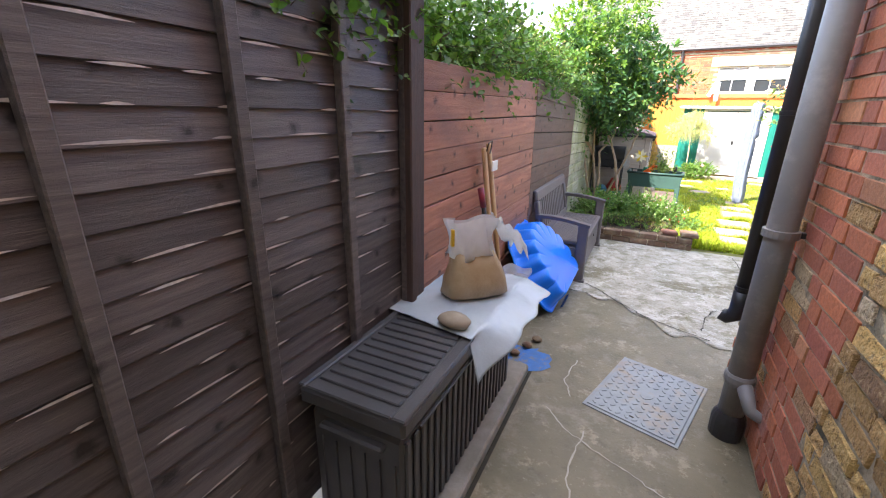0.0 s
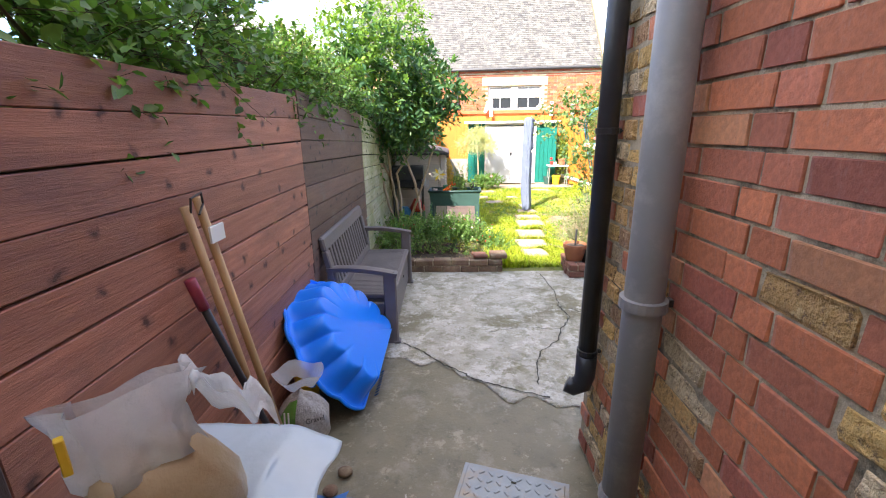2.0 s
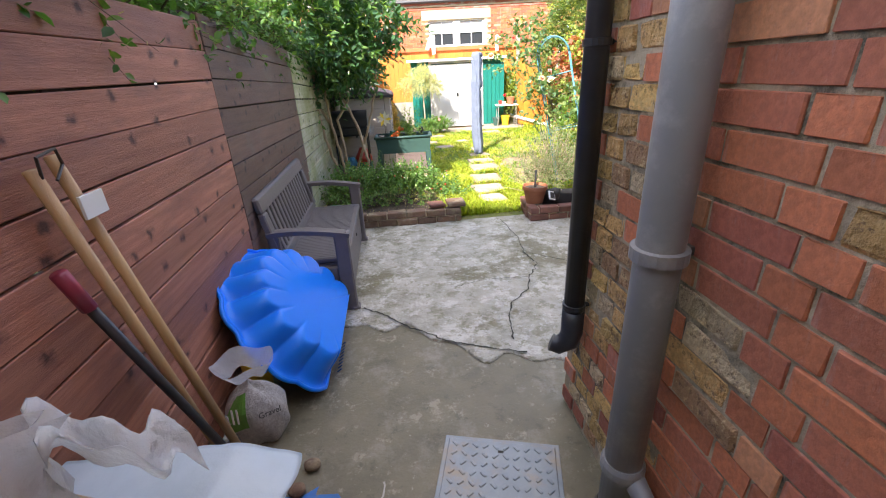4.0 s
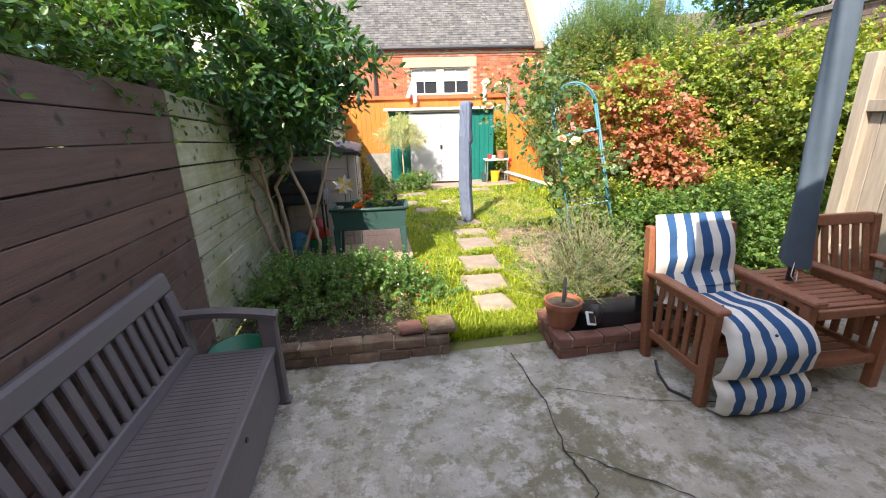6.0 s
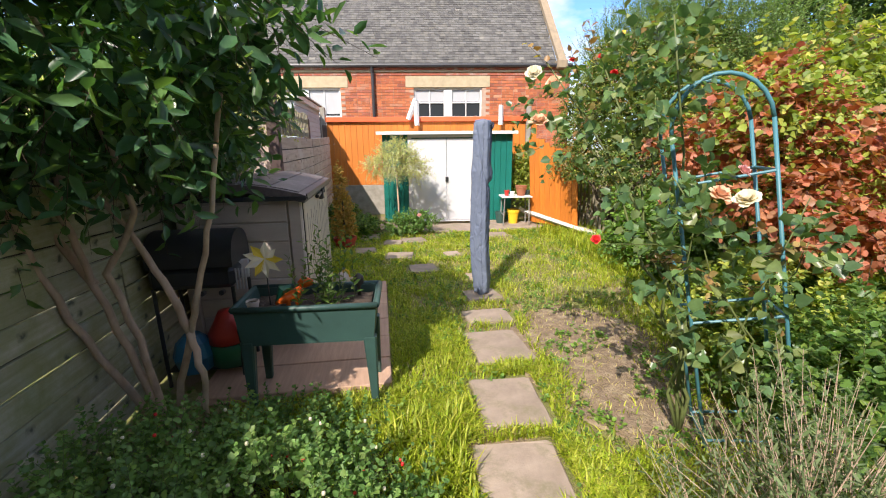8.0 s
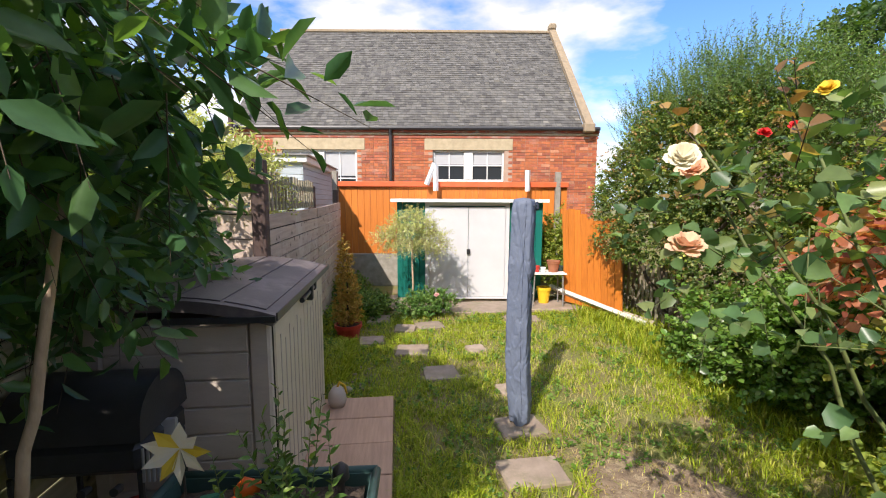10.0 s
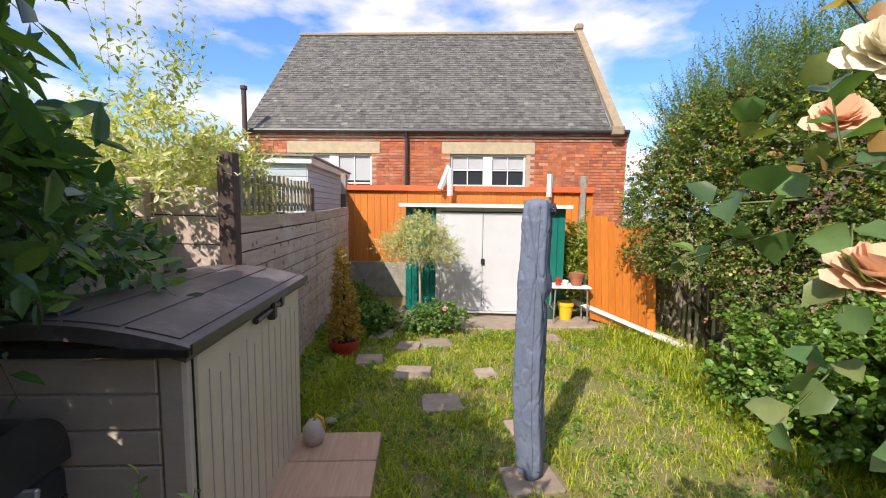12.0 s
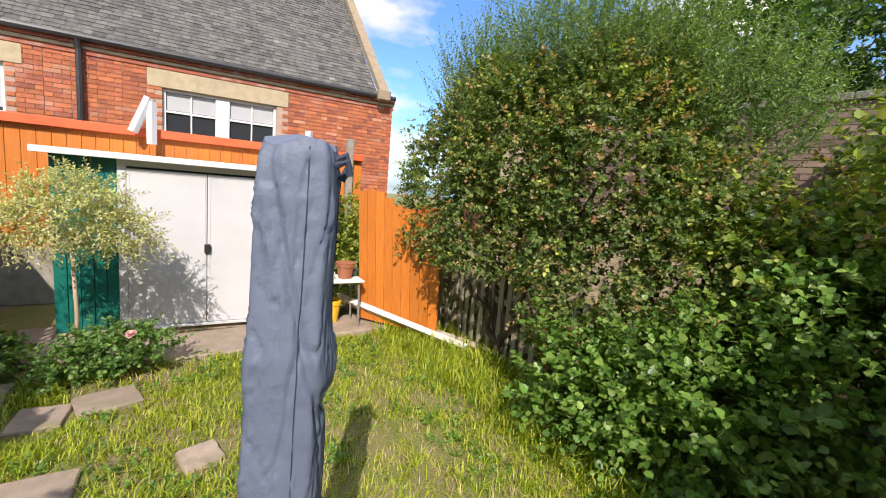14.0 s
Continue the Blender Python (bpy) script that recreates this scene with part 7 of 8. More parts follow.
def shrubs():
    rng = random.Random(77)
    # big shrub by the fence
    t = thing("fence_shrub", (0, 0, 0), "tall multi-stemmed shrub with glossy dark green pointed leaves", "shrub")
    g = Geo()
    base = [(0.14, 7.56, -0.02), (0.20, 7.53, -0.02), (0.27, 7.54, -0.02)]
    limbs = [[base[1], (0.17, 7.45, 0.4), (0.10, 7.38, 0.9), (0.08, 7.30, 1.25), (0.2, 7.25, 1.7), (0.5, 7.1, 2.1)],
             [base[1], (0.22, 7.45, 0.45), (0.19, 7.35, 0.95), (0.38, 7.30, 1.25), (0.30, 7.28, 1.7), (0.1, 7.2, 2.3)],
             [base[2], (0.36, 7.45, 0.3), (0.48, 7.38, 0.62), (0.58, 7.32, 0.85), (0.70, 7.28, 1.25), (0.8, 7.3, 1.75)],
             [(0.48, 7.38, 0.62), (0.52, 7.36, 0.4), (0.47, 7.42, 0.1), (0.42, 7.48, -0.02)],
             [(0.48, 7.38, 0.62), (0.42, 7.35, 0.9), (0.33, 7.32, 1.15), (0.12, 7.35, 1.5)],
             [base[0], (0.04, 7.4, 0.5), (-0.03, 7.25, 1.0), (0.0, 7.1, 1.5), (-0.05, 6.9, 2.1)],
             [(0.10, 7.38, 0.9), (-0.05, 7.4, 1.15), (0.0, 7.5, 1.5), (-0.1, 7.7, 2.0)]]
    for i, l in enumerate(limbs):
        n = len(l)
        fine = []
        for a, b in zip(l, l[1:]):
            for k in range(4):
                q = k / 4
                fine.append(tuple(a[j] + (b[j] - a[j]) * q + rng.uniform(-1, 1) * 0.008 for j in range(3)))
        fine.append(l[-1])
        g.tube(fine, [0.021 * (1 - 0.55 * k / len(fine)) for k in range(len(fine))], 8)
    part("trunk", g, M_BARK, t, smooth=True)
    blobs = [(0.05, 7.35, 2.25, 0.75, 0.85, 0.75), (0.45, 7.25, 1.85, 0.42, 0.5, 0.42), (-0.15, 6.65, 2.10, 0.45, 0.6, 0.42), (0.25, 7.9, 1.95, 0.42, 0.45, 0.60), (0.75, 7.25, 2.15, 0.35, 0.35, 0.30),
             (0.0, 8.3, 1.72, 0.34, 0.45, 0.40), (0.12, 8.85, 1.50, 0.25, 0.40, 0.25), (-0.1, 7.3, 1.75, 0.3, 0.4, 0.5)]
    blobs += [(0.58, 7.75, 1.75, 0.28, 0.30, 0.28), (1.02, 7.18, 2.0, 0.22, 0.10, 0.10)]
    foliage(1, "leaves", blobs, 1250, 0.12, L_SHRUB, t, n_leaves=9, length=0.22, shape=LONGLEAF * np.array([0.95, 1, 1]), up=0.1, droop=0.7, twig=M_DBARK, inner=0.3)
    foliage(2, "leaves", [(0.05, 7.0, 2.75, 0.6, 0.8, 0.3), (-0.3, 6.6, 2.4, 0.4, 0.6, 0.35), (0.3, 7.3, 2.2, 0.6, 0.7, 0.5), (0.0, 8.2, 1.8, 0.3, 0.5, 0.3)], 430, 0.075, L_FENCEIVY, t, n_leaves=9, length=0.24, shape=LONGLEAF * np.array([1.3, 1, 1]), up=0.8, twig=M_GSTEM)
    # climber over the fence
    t = thing("fence_climber", (0, 0, 0), "leafy green climber spilling over the top of the fence", "climber")
    blobs = []
    for i in range(12):
        y = 1.4 + i * 0.42
        blobs.append((-0.32 + 0.05 * math.sin(i * 2), y, 1.90 + 0.10 * math.sin(i * 1.7), 0.32, 0.36, 0.30 + 0.06 * math.sin(i * 3)))
    foliage(3, "leaves", blobs, 3200, 0.055, L_CLIMB, t, n_leaves=8, length=0.17, shape=LONGLEAF * np.array([1.5, 1, 1]), up=0.5, droop=0.3, twig=M_DBARK, inner=0.2,
            clip=lambda p: (p[:, 0] < 0.02) | (p[:, 2] > 1.72))
    foliage(31, "dry_stem", blobs[4:], 650, 0.03, L_DRY, t, n_leaves=4, length=0.22, shape=NEEDLE, up=0.6, droop=0.4, twig=M_DBARK, inner=0.6,
            clip=lambda p: p[:, 2] > 1.76)
    g = Geo()
    for i in range(16):
        y = 1.5 + i * 0.32
        g.tube([(-0.35, y, 0), (-0.33, y + 0.1 * rng.uniform(-1, 1), 0.9), (-0.25, y + 0.2 * rng.uniform(-1, 1), 1.75), (-0.05, y + 0.3 * rng.uniform(-1, 1), 1.9)], [0.012, 0.01, 0.008, 0.004], 5)
    part("stem", g, M_DBARK, t)
    # bed planting
    t = thing("bed_shrub", (0, 0, 0), "low bushy green perennial with tiny red and white flowers", "shrub")
    blobs = [(0.50, 6.55, 0.12, 0.48, 0.38, 0.30), (1.0, 6.6, 0.10, 0.5, 0.38, 0.27), (0.85, 6.95, 0.05, 0.5, 0.35, 0.15), (0.35, 6.95, 0.08, 0.32, 0.35, 0.20), (1.40, 6.55, 0.03, 0.25, 0.35, 0.10), (0.9, 7.3, 0.02, 0.45, 0.2, 0.07)]
    foliage(5, "leaves", blobs, 1700, 0.032, L_CATMINT, t, n_leaves=14, length=0.24, up=0.9, droop=0.2, twig=M_GSTEM, inner=0.3)
    foliage(51, "dry_stem", [(0.75, 6.12, 0.08, 0.68, 0.20, 0.14)], 900, 0.02, L_DRY, t, n_leaves=4, length=0.22, shape=NEEDLE, up=0.1, droop=0.5, twig=M_DBARK)
    rr = np.random.default_rng(6)
    g = Geo()
    gr = Geo()
    for i in range(60):
        x, y = rr.uniform(0.3, 1.5), rr.uniform(6.2, 7.0)
        z = 0.34 + rr.uniform(-0.06, 0.16) - 0.2 * abs(x - 0.8)
        (g if i % 3 else gr).box(x - 0.006, x + 0.006, y - 0.006, y + 0.006, z, z + 0.014, 0.003)
    part("flower", g, F_CREAM, t, "tiny white flowers", kind="stuff")
    part("flower", gr, F_RED, t, "tiny red flowers", kind="stuff")
    t = thing("lavender", (0, 0, 0), "grey-green lavender bush in the brick-edged bed", "shrub")
    foliage(7, "leaves", [(2.62, 6.08, 0.40, 0.20, 0.18, 0.26), (2.86, 6.15, 0.33, 0.18, 0.18, 0.2), (2.45, 6.15, 0.26, 0.13, 0.14, 0.16)], 340, 0.036, L_LAV, t, n_leaves=20, length=0.34, shape=NEEDLE * np.array([1.6, 1, 1]), up=1.3, droop=0.05, twig=M_BARK, inner=0.2)
    # low hedge
    t = thing("low_hedge", (0, 0, 0), "low spreading evergreen ground cover with dark small leaves", "hedge")
    blobs = [(3.55, 6.55, 0.38, 0.5, 0.45, 0.45), (4.25, 6.6, 0.42, 0.6, 0.45, 0.45), (5.0, 6.65, 0.42, 0.5, 0.5, 0.42), (3.9, 7.3, 0.32, 0.6, 0.5, 0.40), (4.7, 7.4, 0.36, 0.7, 0.5, 0.42), (5.4, 7.3, 0.4, 0.5, 0.6, 0.42)]
    foliage(8, "leaves", blobs, 4300, 0.042, L_LOW, t, n_leaves=9, length=0.13, up=0.6, twig=M_GSTEM, inner=0.4)
    foliage(81, "leaves", [(b[0] - 0.05, b[1] + 0.1, b[2] + 0.12, b[3] * 0.95, b[4] * 0.95, b[5] * 0.85) for b in blobs[3:]], 2000, 0.045, L_YELLOW, t, n_leaves=8, length=0.14, up=0.8)
    # maple
    t = thing("red_maple", (5.0, 8.7, 0), "red-leaved Japanese maple with layered branches", "tree")
    t.matrix_world = Matrix.Identity(4)
    g = Geo()
    branches(rng, (4.15, 7.85, -0.02), [(3.7, 7.6, 1.5), (4.5, 7.7, 1.6), (4.1, 7.9, 1.9), (3.6, 7.7, 1.0), (4.7, 7.8, 1.1), (4.2, 7.5, 1.2)], 0.035, g)
    part("trunk", g, M_DBARK, t, smooth=True)
    foliage(9, "leaves", [(3.82, 7.65, 1.68, 0.44, 0.28, 0.21), (4.26, 7.6, 1.5, 0.52, 0.29, 0.21), (4.58, 7.7, 1.22, 0.44, 0.28, 0.19), (3.86, 7.5, 1.24, 0.4, 0.28, 0.16), (4.22, 7.35, 0.98, 0.44, 0.24, 0.14), (3.46, 7.7, 1.5, 0.22, 0.21, 0.2), (4.1, 7.8, 1.9, 0.4, 0.24, 0.16)],
            760, 0.055, L_MAPLE, t, n_leaves=8, length=0.16, shape=LEAF * np.array([1.25, 1, 1]), up=0.1, droop=0.5, twig=M_DBARK, inner=0.1)
    foliage(91, "leaves", [(3.95, 7.75, 1.5, 0.6, 0.3, 0.5), (4.4, 7.6, 1.1, 0.6, 0.3, 0.4), (3.7, 7.45, 1.75, 0.4, 0.2, 0.3)], 520, 0.05, L_YELLOW, t, n_leaves=7, length=0.22, up=0.6, twig=M_GSTEM, inner=0.1)
    # yellow-green shrubs behind
    t = thing("golden_shrub", (0, 0, 0), "large yellow-green shrub with long arching stems", "shrub")
    blobs = [(5.5, 9.2, 1.35, 0.6, 0.45, 0.5), (6.3, 8.4, 1.7, 0.9, 0.7, 0.85), (6.7, 7.5, 1.4, 0.8, 0.7, 0.9), (5.95, 7.5, 1.0, 0.55, 0.5, 0.5), (6.2, 8.0, 0.8, 0.8, 0.8, 0.7), (7.3, 8.4, 1.9, 0.7, 0.8, 0.6), (5.75, 6.8, 0.9, 0.35, 0.4, 0.5), (5.8, 6.9, 1.6, 0.55, 0.5, 0.55), (6.6, 6.7, 1.9, 0.6, 0.6, 0.6), (5.1, 8.4, 1.9, 0.5, 0.4, 0.5)]
    foliage(10, "leaves", blobs, 5600, 0.060, L_YELLOW, t, n_leaves=9, length=0.2, up=0.5, twig=M_GSTEM, inner=0.3)
    foliage(11, "leaves", blobs, 3000, 0.060, L_HEDGE, t, n_leaves=9, length=0.2, up=0.4, inner=0.1)
    foliage(111, "leaves", blobs, 900, 0.05, L_BRONZE, t, n_leaves=7, length=0.22, up=0.6, twig=M_DBARK, inner=0.5)
    # tall hedge on the right
    t = thing("tall_hedge", (0, 0, 0), "tall dense evergreen hedge with feathery pale upright tips", "hedge")
    blobs = [(5.05, 12.1, 1.3, 0.62, 0.65, 1.45), (5.0, 11.2, 1.35, 0.66, 0.75, 1.55), (5.15, 10.3, 1.25, 0.68, 0.75, 1.45), (5.4, 11.7, 2.2, 0.7, 0.9, 0.9), (5.5, 10.6, 2.1, 0.7, 0.9, 0.9), (5.35, 9.6, 1.0, 0.6, 0.6, 1.1)]
    behind = lambda p: (p[:, 2] > 0.95) | (p[:, 0] > 5.08) | (p[:, 1] < 10.5)
    foliage(12, "leaves", blobs, 14500, 0.040, L_HEDGE, t, n_leaves=9, length=0.12, up=0.2, twig=None, inner=0.55, lump=0.14, clip=behind)
    foliage(121, "leaves", blobs, 1100, 0.038, L_YELLOW, t, n_leaves=8, length=0.16, up=0.5, twig=M_DBARK, inner=0.85, lump=0.16, clip=behind)
    foliage(122, "leaves", blobs, 1500, 0.036, L_BRONZE, t, n_leaves=7, length=0.15, up=0.3, inner=0.85, lump=0.16, clip=behind)
    foliage(13, "shoot", [(5.35, 12.0, 2.75, 0.6, 0.65, 0.55), (5.4, 11.2, 2.95, 0.65, 0.7, 0.55), (5.5, 10.4, 2.85, 0.7, 0.7, 0.5), (5.9, 9.7, 2.4, 0.6, 0.6, 0.5)], 3300, 0.038, L_TIPS, t, n_leaves=16, length=0.34, shape=LONGLEAF, up=1.6, droop=0.0, twig=M_GSTEM, inner=0.1)
    g = Geo()
    branches(rng, (5.1, 11.2, -0.02), [(5.0, 12.0, 1.8), (5.0, 11.1, 2.0), (5.2, 10.4, 1.8), (4.7, 11.6, 1.0), (4.7, 10.6, 1.0)], 0.05, g)
    branches(rng, (5.3, 9.7, -0.02), [(5.2, 9.5, 1.4), (5.4, 10.2, 1.6), (4.9, 9.3, 0.9)], 0.03, g)
    part("trunk", g, M_DBARK, t, smooth=True)
    # broad-leaved bush in front of it
    t = thing("broad_leaf_bush", (0, 0, 0), "loose bush with larger mid-green leaves by the low fence", "shrub")
    foliage(14, "leaves", [(4.75, 9.2, 0.50, 0.35, 0.5, 0.55), (4.55, 9.9, 0.42, 0.30, 0.45, 0.40), (5.1, 8.7, 0.8, 0.4, 0.5, 0.7), (5.5, 8.9, 1.2, 0.4, 0.6, 0.55)], 1500, 0.07, L_FENCEIVY, t, n_leaves=7, length=0.24, up=0.6, twig=M_GSTEM, inner=0.2)
    foliage(141, "leaves", [(4.6, 9.4, 0.55, 0.4, 0.6, 0.5), (5.0, 8.8, 1.0, 0.4, 0.5, 0.6)], 700, 0.05, L_FENCEIVY, t, n_leaves=7, length=0.26, up=0.8, twig=M_GSTEM, inner=0.3)
    # climbing rose on its tube support
    t = thing("plant_obelisk", (3.20, 6.93, 0), "blue-green tubular steel plant support with arched top, leaning", "plant support")
    t.matrix_world = pose(3.26, 6.90, 0, 0, -12, -25)
    for sx in (-0.19, 0.19):
        for sy in (-0.12, 0.12):
            part("post", Geo().tube([(sx, sy, -0.07), (sx, sy, 1.62)], 0.009, 8), M_TRELLIS, t, smooth=True)
    for sy in (-0.12, 0.12):
        part("arch", Geo().tube([(0.19 * math.cos(a), sy, 1.62 + 0.22 * math.sin(a)) for a in np.linspace(0, math.pi, 13)], 0.009, 8), M_TRELLIS, t, smooth=True)
    for z in (0.10, 0.74, 1.40):
        ring = [(-0.19, -0.12, z), (0.19, -0.12, z), (0.19, 0.12, z), (-0.19, 0.12, z), (-0.19, -0.12, z)]
        for a, b in zip(ring, ring[1:]):
            part("rung", Geo().tube([a, b], 0.007, 6), M_TRELLIS, t)
    t = thing("climbing_rose", (0, 0, 0), "climbing rose with glossy leaves and peach blooms", "rose")
    for tip in ((2.5, 7.2, 1.85), (2.6, 6.9, 2.0), (2.35, 7.32, 1.75), (2.7, 7.1, 1.5), (2.25, 7.3, 1.9)):
        part("cane", branches(rng, (2.98, 7.0, 0), [tip], 0.011, Geo(), 0.10, 8), M_GSTEM, t, smooth=True)
    for tip in ((3.2, 6.75, 1.3), (3.3, 6.8, 1.1), (2.75, 6.75, 1.1), (2.6, 6.8, 1.4)):
        part("cane", branches(rng, (3.12, 6.85, 0), [tip], 0.008, Geo(), 0.1, 8), M_GSTEM, t, smooth=True)
    broad = LEAF * np.array([1.05, 1, 1.6])
    foliage(15, "leaves", [(2.52, 7.22, 1.72, 0.24, 0.16, 0.22), (2.58, 6.95, 1.80, 0.20, 0.20, 0.22), (2.60, 7.0, 1.42, 0.20, 0.18, 0.24), (2.8, 7.1, 1.9, 0.2, 0.2, 0.15)],
            85, 0.056, L_ROSE, t, n_leaves=6, length=0.18, shape=broad, up=0.4, twig=M_GSTEM, inner=0.1)
    foliage(151, "leaves", [(2.27, 7.30, 1.72, 0.15, 0.10, 0.14), (2.42, 7.28, 1.52, 0.16, 0.12, 0.12)], 17, 0.050, L_ROSE, t, n_leaves=6, length=0.16, shape=broad, up=0.4, twig=M_GSTEM, inner=0.1)
    foliage(16, "leaves", [(2.72, 6.80, 1.08, 0.22, 0.14, 0.22), (2.88, 6.78, 0.72, 0.20, 0.12, 0.24), (3.15, 6.72, 1.10, 0.24, 0.10, 0.14), (2.85, 6.9, 1.3, 0.1, 0.1, 0.2)],
            72, 0.066, L_ROSE, t, n_leaves=5, length=0.17, shape=broad, up=0.4, twig=M_GSTEM, inner=0.05)
    foliage(161, "leaves", [(2.45, 7.2, 1.80, 0.32, 0.2, 0.2), (2.9, 6.85, 1.05, 0.3, 0.15, 0.35)], 26, 0.042, L_BRONZE, t, n_leaves=6, length=0.2, up=0.7, twig=M_DBARK, inner=0.2)
    for i, (p, r, m) in enumerate((((2.66, 6.62, 1.34), 0.05, F_PEACH), ((2.78, 6.62, 1.32), 0.055, F_CREAM), ((2.76, 6.64, 1.42), 0.035, F_PINK), ((2.35, 7.42, 1.82), 0.05, F_PEACH),
                                   ((2.16, 7.20, 1.83), 0.045, F_CREAM), ((2.20, 7.22, 1.62), 0.055, F_PEACH), ((2.42, 6.98, 1.80), 0.022, F_RED), ((2.52, 7.28, 1.92), 0.022, F_RED),
                                   ((2.62, 7.3, 2.02), 0.03, F_YEL), ((2.24, 6.69, 1.18), 0.022, F_RED), ((2.32, 7.16, 1.88), 0.018, F_RED))):
        rosette(t, p, r, m, i)
    part("cane", branches(rng, (2.72, 6.80, 1.08), [(2.24, 6.70, 1.16)], 0.004, Geo(), 0.03, 4), M_GSTEM, t, smooth=True)
    # standard tree before the shed
    t = thing("standard_willow", (1.74, 12.42, 0), "small standard willow with a round variegated pale head", "tree")
    part("trunk", Geo().tube([(0, 0, -0.02), (0.01, 0, 0.5), (-0.01, 0.0, 1.15)], [0.016, 0.014, 0.012], 8), M_BARK, t, smooth=True)
    foliage(17, "leaves", [(-0.02, 0, 1.24, 0.42, 0.40, 0.22), (-0.3, 0, 1.16, 0.22, 0.25, 0.12), (0.3, 0, 1.14, 0.22, 0.25, 0.14), (0.0, 0.0, 1.4, 0.3, 0.3, 0.16)], 1100, 0.036, L_WILLOW, t, n_leaves=9, length=0.17, shape=LONGLEAF, up=0.3, droop=0.35, twig=M_BARK, inner=0.1)
    t = thing("rose_bush", (2.02, 12.28, 0), "low rose bush with one pale pink bloom", "rose")
    foliage(18, "leaves", [(0, 0, 0.20, 0.36, 0.22, 0.20), (-0.3, 0, 0.15, 0.2, 0.2, 0.15)], 420, 0.04, L_CATMINT, t, n_leaves=8, length=0.14, up=1.0, twig=M_GSTEM, inner=0.05)
    rosette(t, (0.06, -0.1, 0.36), 0.05, F_PINK, 5)
    # conifer in a red pot
    pot("plant_pot", (0.91, 11.40, 0), 0.17, 0.21, M_REDPOT, "red plastic pot holding a small conifer")
    t = thing("dwarf_conifer", (0.91, 11.40, 0.17), "slender golden-green conical conifer in the red pot", "conifer")
    part("trunk", Geo().tube([(0, 0, -0.03), (0, 0, 1.0)], [0.018, 0.004], 8), M_DBARK, t)
    foliage(19, "leaves", [(0, 0, 0.22, 0.17, 0.17, 0.2), (0, 0, 0.48, 0.125, 0.125, 0.22), (-0.02, 0, 0.75, 0.08, 0.08, 0.2), (-0.03, 0, 0.98, 0.04, 0.04, 0.14)], 900, 0.024, L_CONIFER, t, n_leaves=9, length=0.065, up=0.8, inner=0.3)
    # plants left of the shed, behind the fence, and round the yard
    t = thing("corner_planting", (0, 0, 0), "leafy green weeds in the shaded corner by the fence", "plants")
    foliage(20, "leaves", [(1.0, 12.6, 0.12, 0.4, 0.6, 0.14), (0.75, 13.3, 0.22, 0.25, 0.5, 0.25)], 900, 0.06, L_LOW, t, n_leaves=6, length=0.14, up=1.0, inner=0.1)
    foliage(21, "leaves", [(0.68, 10.6, 0.05, 0.15, 0.9, 0.10), (0.65, 12.0, 0.08, 0.12, 0.6, 0.12)], 260, 0.04, L_LOW, t, n_leaves=6, length=0.12, up=1.0, inner=0.1)
    t = thing("neighbour_bamboo", (0, 0, 0), "pale variegated arching shrub beyond the plank fence", "shrub")
    blobs = [(-0.35, 10.9, 1.75, 0.55, 0.9, 0.42), (-1.3, 10.6, 1.8, 0.8, 0.9, 0.65), (-2.3, 11.4, 1.9, 0.9, 1.0, 0.7), (-0.6, 12.2, 1.7, 0.5, 0.6, 0.4), (-1.2, 9.4, 1.5, 0.8, 0.7, 0.7), (0.12, 10.35, 1.95, 0.3, 0.45, 0.3), (0.0, 9.7, 2.0, 0.3, 0.4, 0.3)]
    foliage(221, "leaves", [(-0.5, 10.4, 2.5, 0.5, 0.7, 0.25), (-1.2, 11.0, 2.5, 0.7, 0.7, 0.25)], 45, 0.07, L_YELLOW, t, n_leaves=14, length=0.7, shape=LONGLEAF, up=1.8, droop=0.1, twig=M_BARK, inner=0.2)
    foliage(22, "leaves", blobs, 4300, 0.065, L_WILLOW, t, n_leaves=10, length=0.28, shape=LONGLEAF, up=0.7, droop=0.5, twig=M_BARK, inner=0.3)
    foliage(23, "leaves", [(-1.6, 10.3, 1.2, 1.2, 1.1, 1.0), (-0.9, 9.0, 1.0, 0.7, 1.2, 0.8)], 2000, 0.08, L_FENCEIVY, t, n_leaves=8, length=0.25, up=0.4, inner=0.3)
    t = thing("shed_side_shrub", (4.35, 13.35, 0), "upright green shrub beside the shed", "shrub")
    foliage(24, "leaves", [(-0.05, 0, 0.8, 0.3, 0.3, 0.7)], 700, 0.045, L_YELLOW, t, n_leaves=9, length=0.2, up=1.3, twig=M_GSTEM, inner=0.1)
    foliage(241, "leaves", [(1.1, 0.2, 0.6, 0.6, 0.4, 0.5)], 700, 0.05, L_YELLOW, t, n_leaves=9, length=0.2, up=1.0, inner=0.1)
    # far trees
    for i, (x, y, h, s, m) in enumerate(((12.5, 13.5, 6.3, 2.6, L_TREE), (15.5, 11.0, 6.6, 2.8, L_TREE), (10.6, 17.5, 3.6, 1.3, L_HEDGE), (9.2, 9.0, 2.2, 1.2, L_HEDGE))):
        t = thing("tree", (x, y, 0), "broad dark green garden tree beyond the brick wall", "tree", "far trees")
        g = Geo()
        branches(rng, (0, 0, 0), [(rng.uniform(-1, 1) * s * 0.6, rng.uniform(-1, 1) * s * 0.6, h * 0.8) for _ in range(6)], 0.09 + 0.02 * s, g, 0.2)
        part("trunk", g, M_DBARK, t, smooth=True)
        bl = [(rng.uniform(-1, 1) * s * 0.6, rng.uniform(-1, 1) * s * 0.6, h * 0.78 + rng.uniform(-1, 1) * s * 0.45, s * 0.55, s * 0.55, s * 0.42) for _ in range(10)]
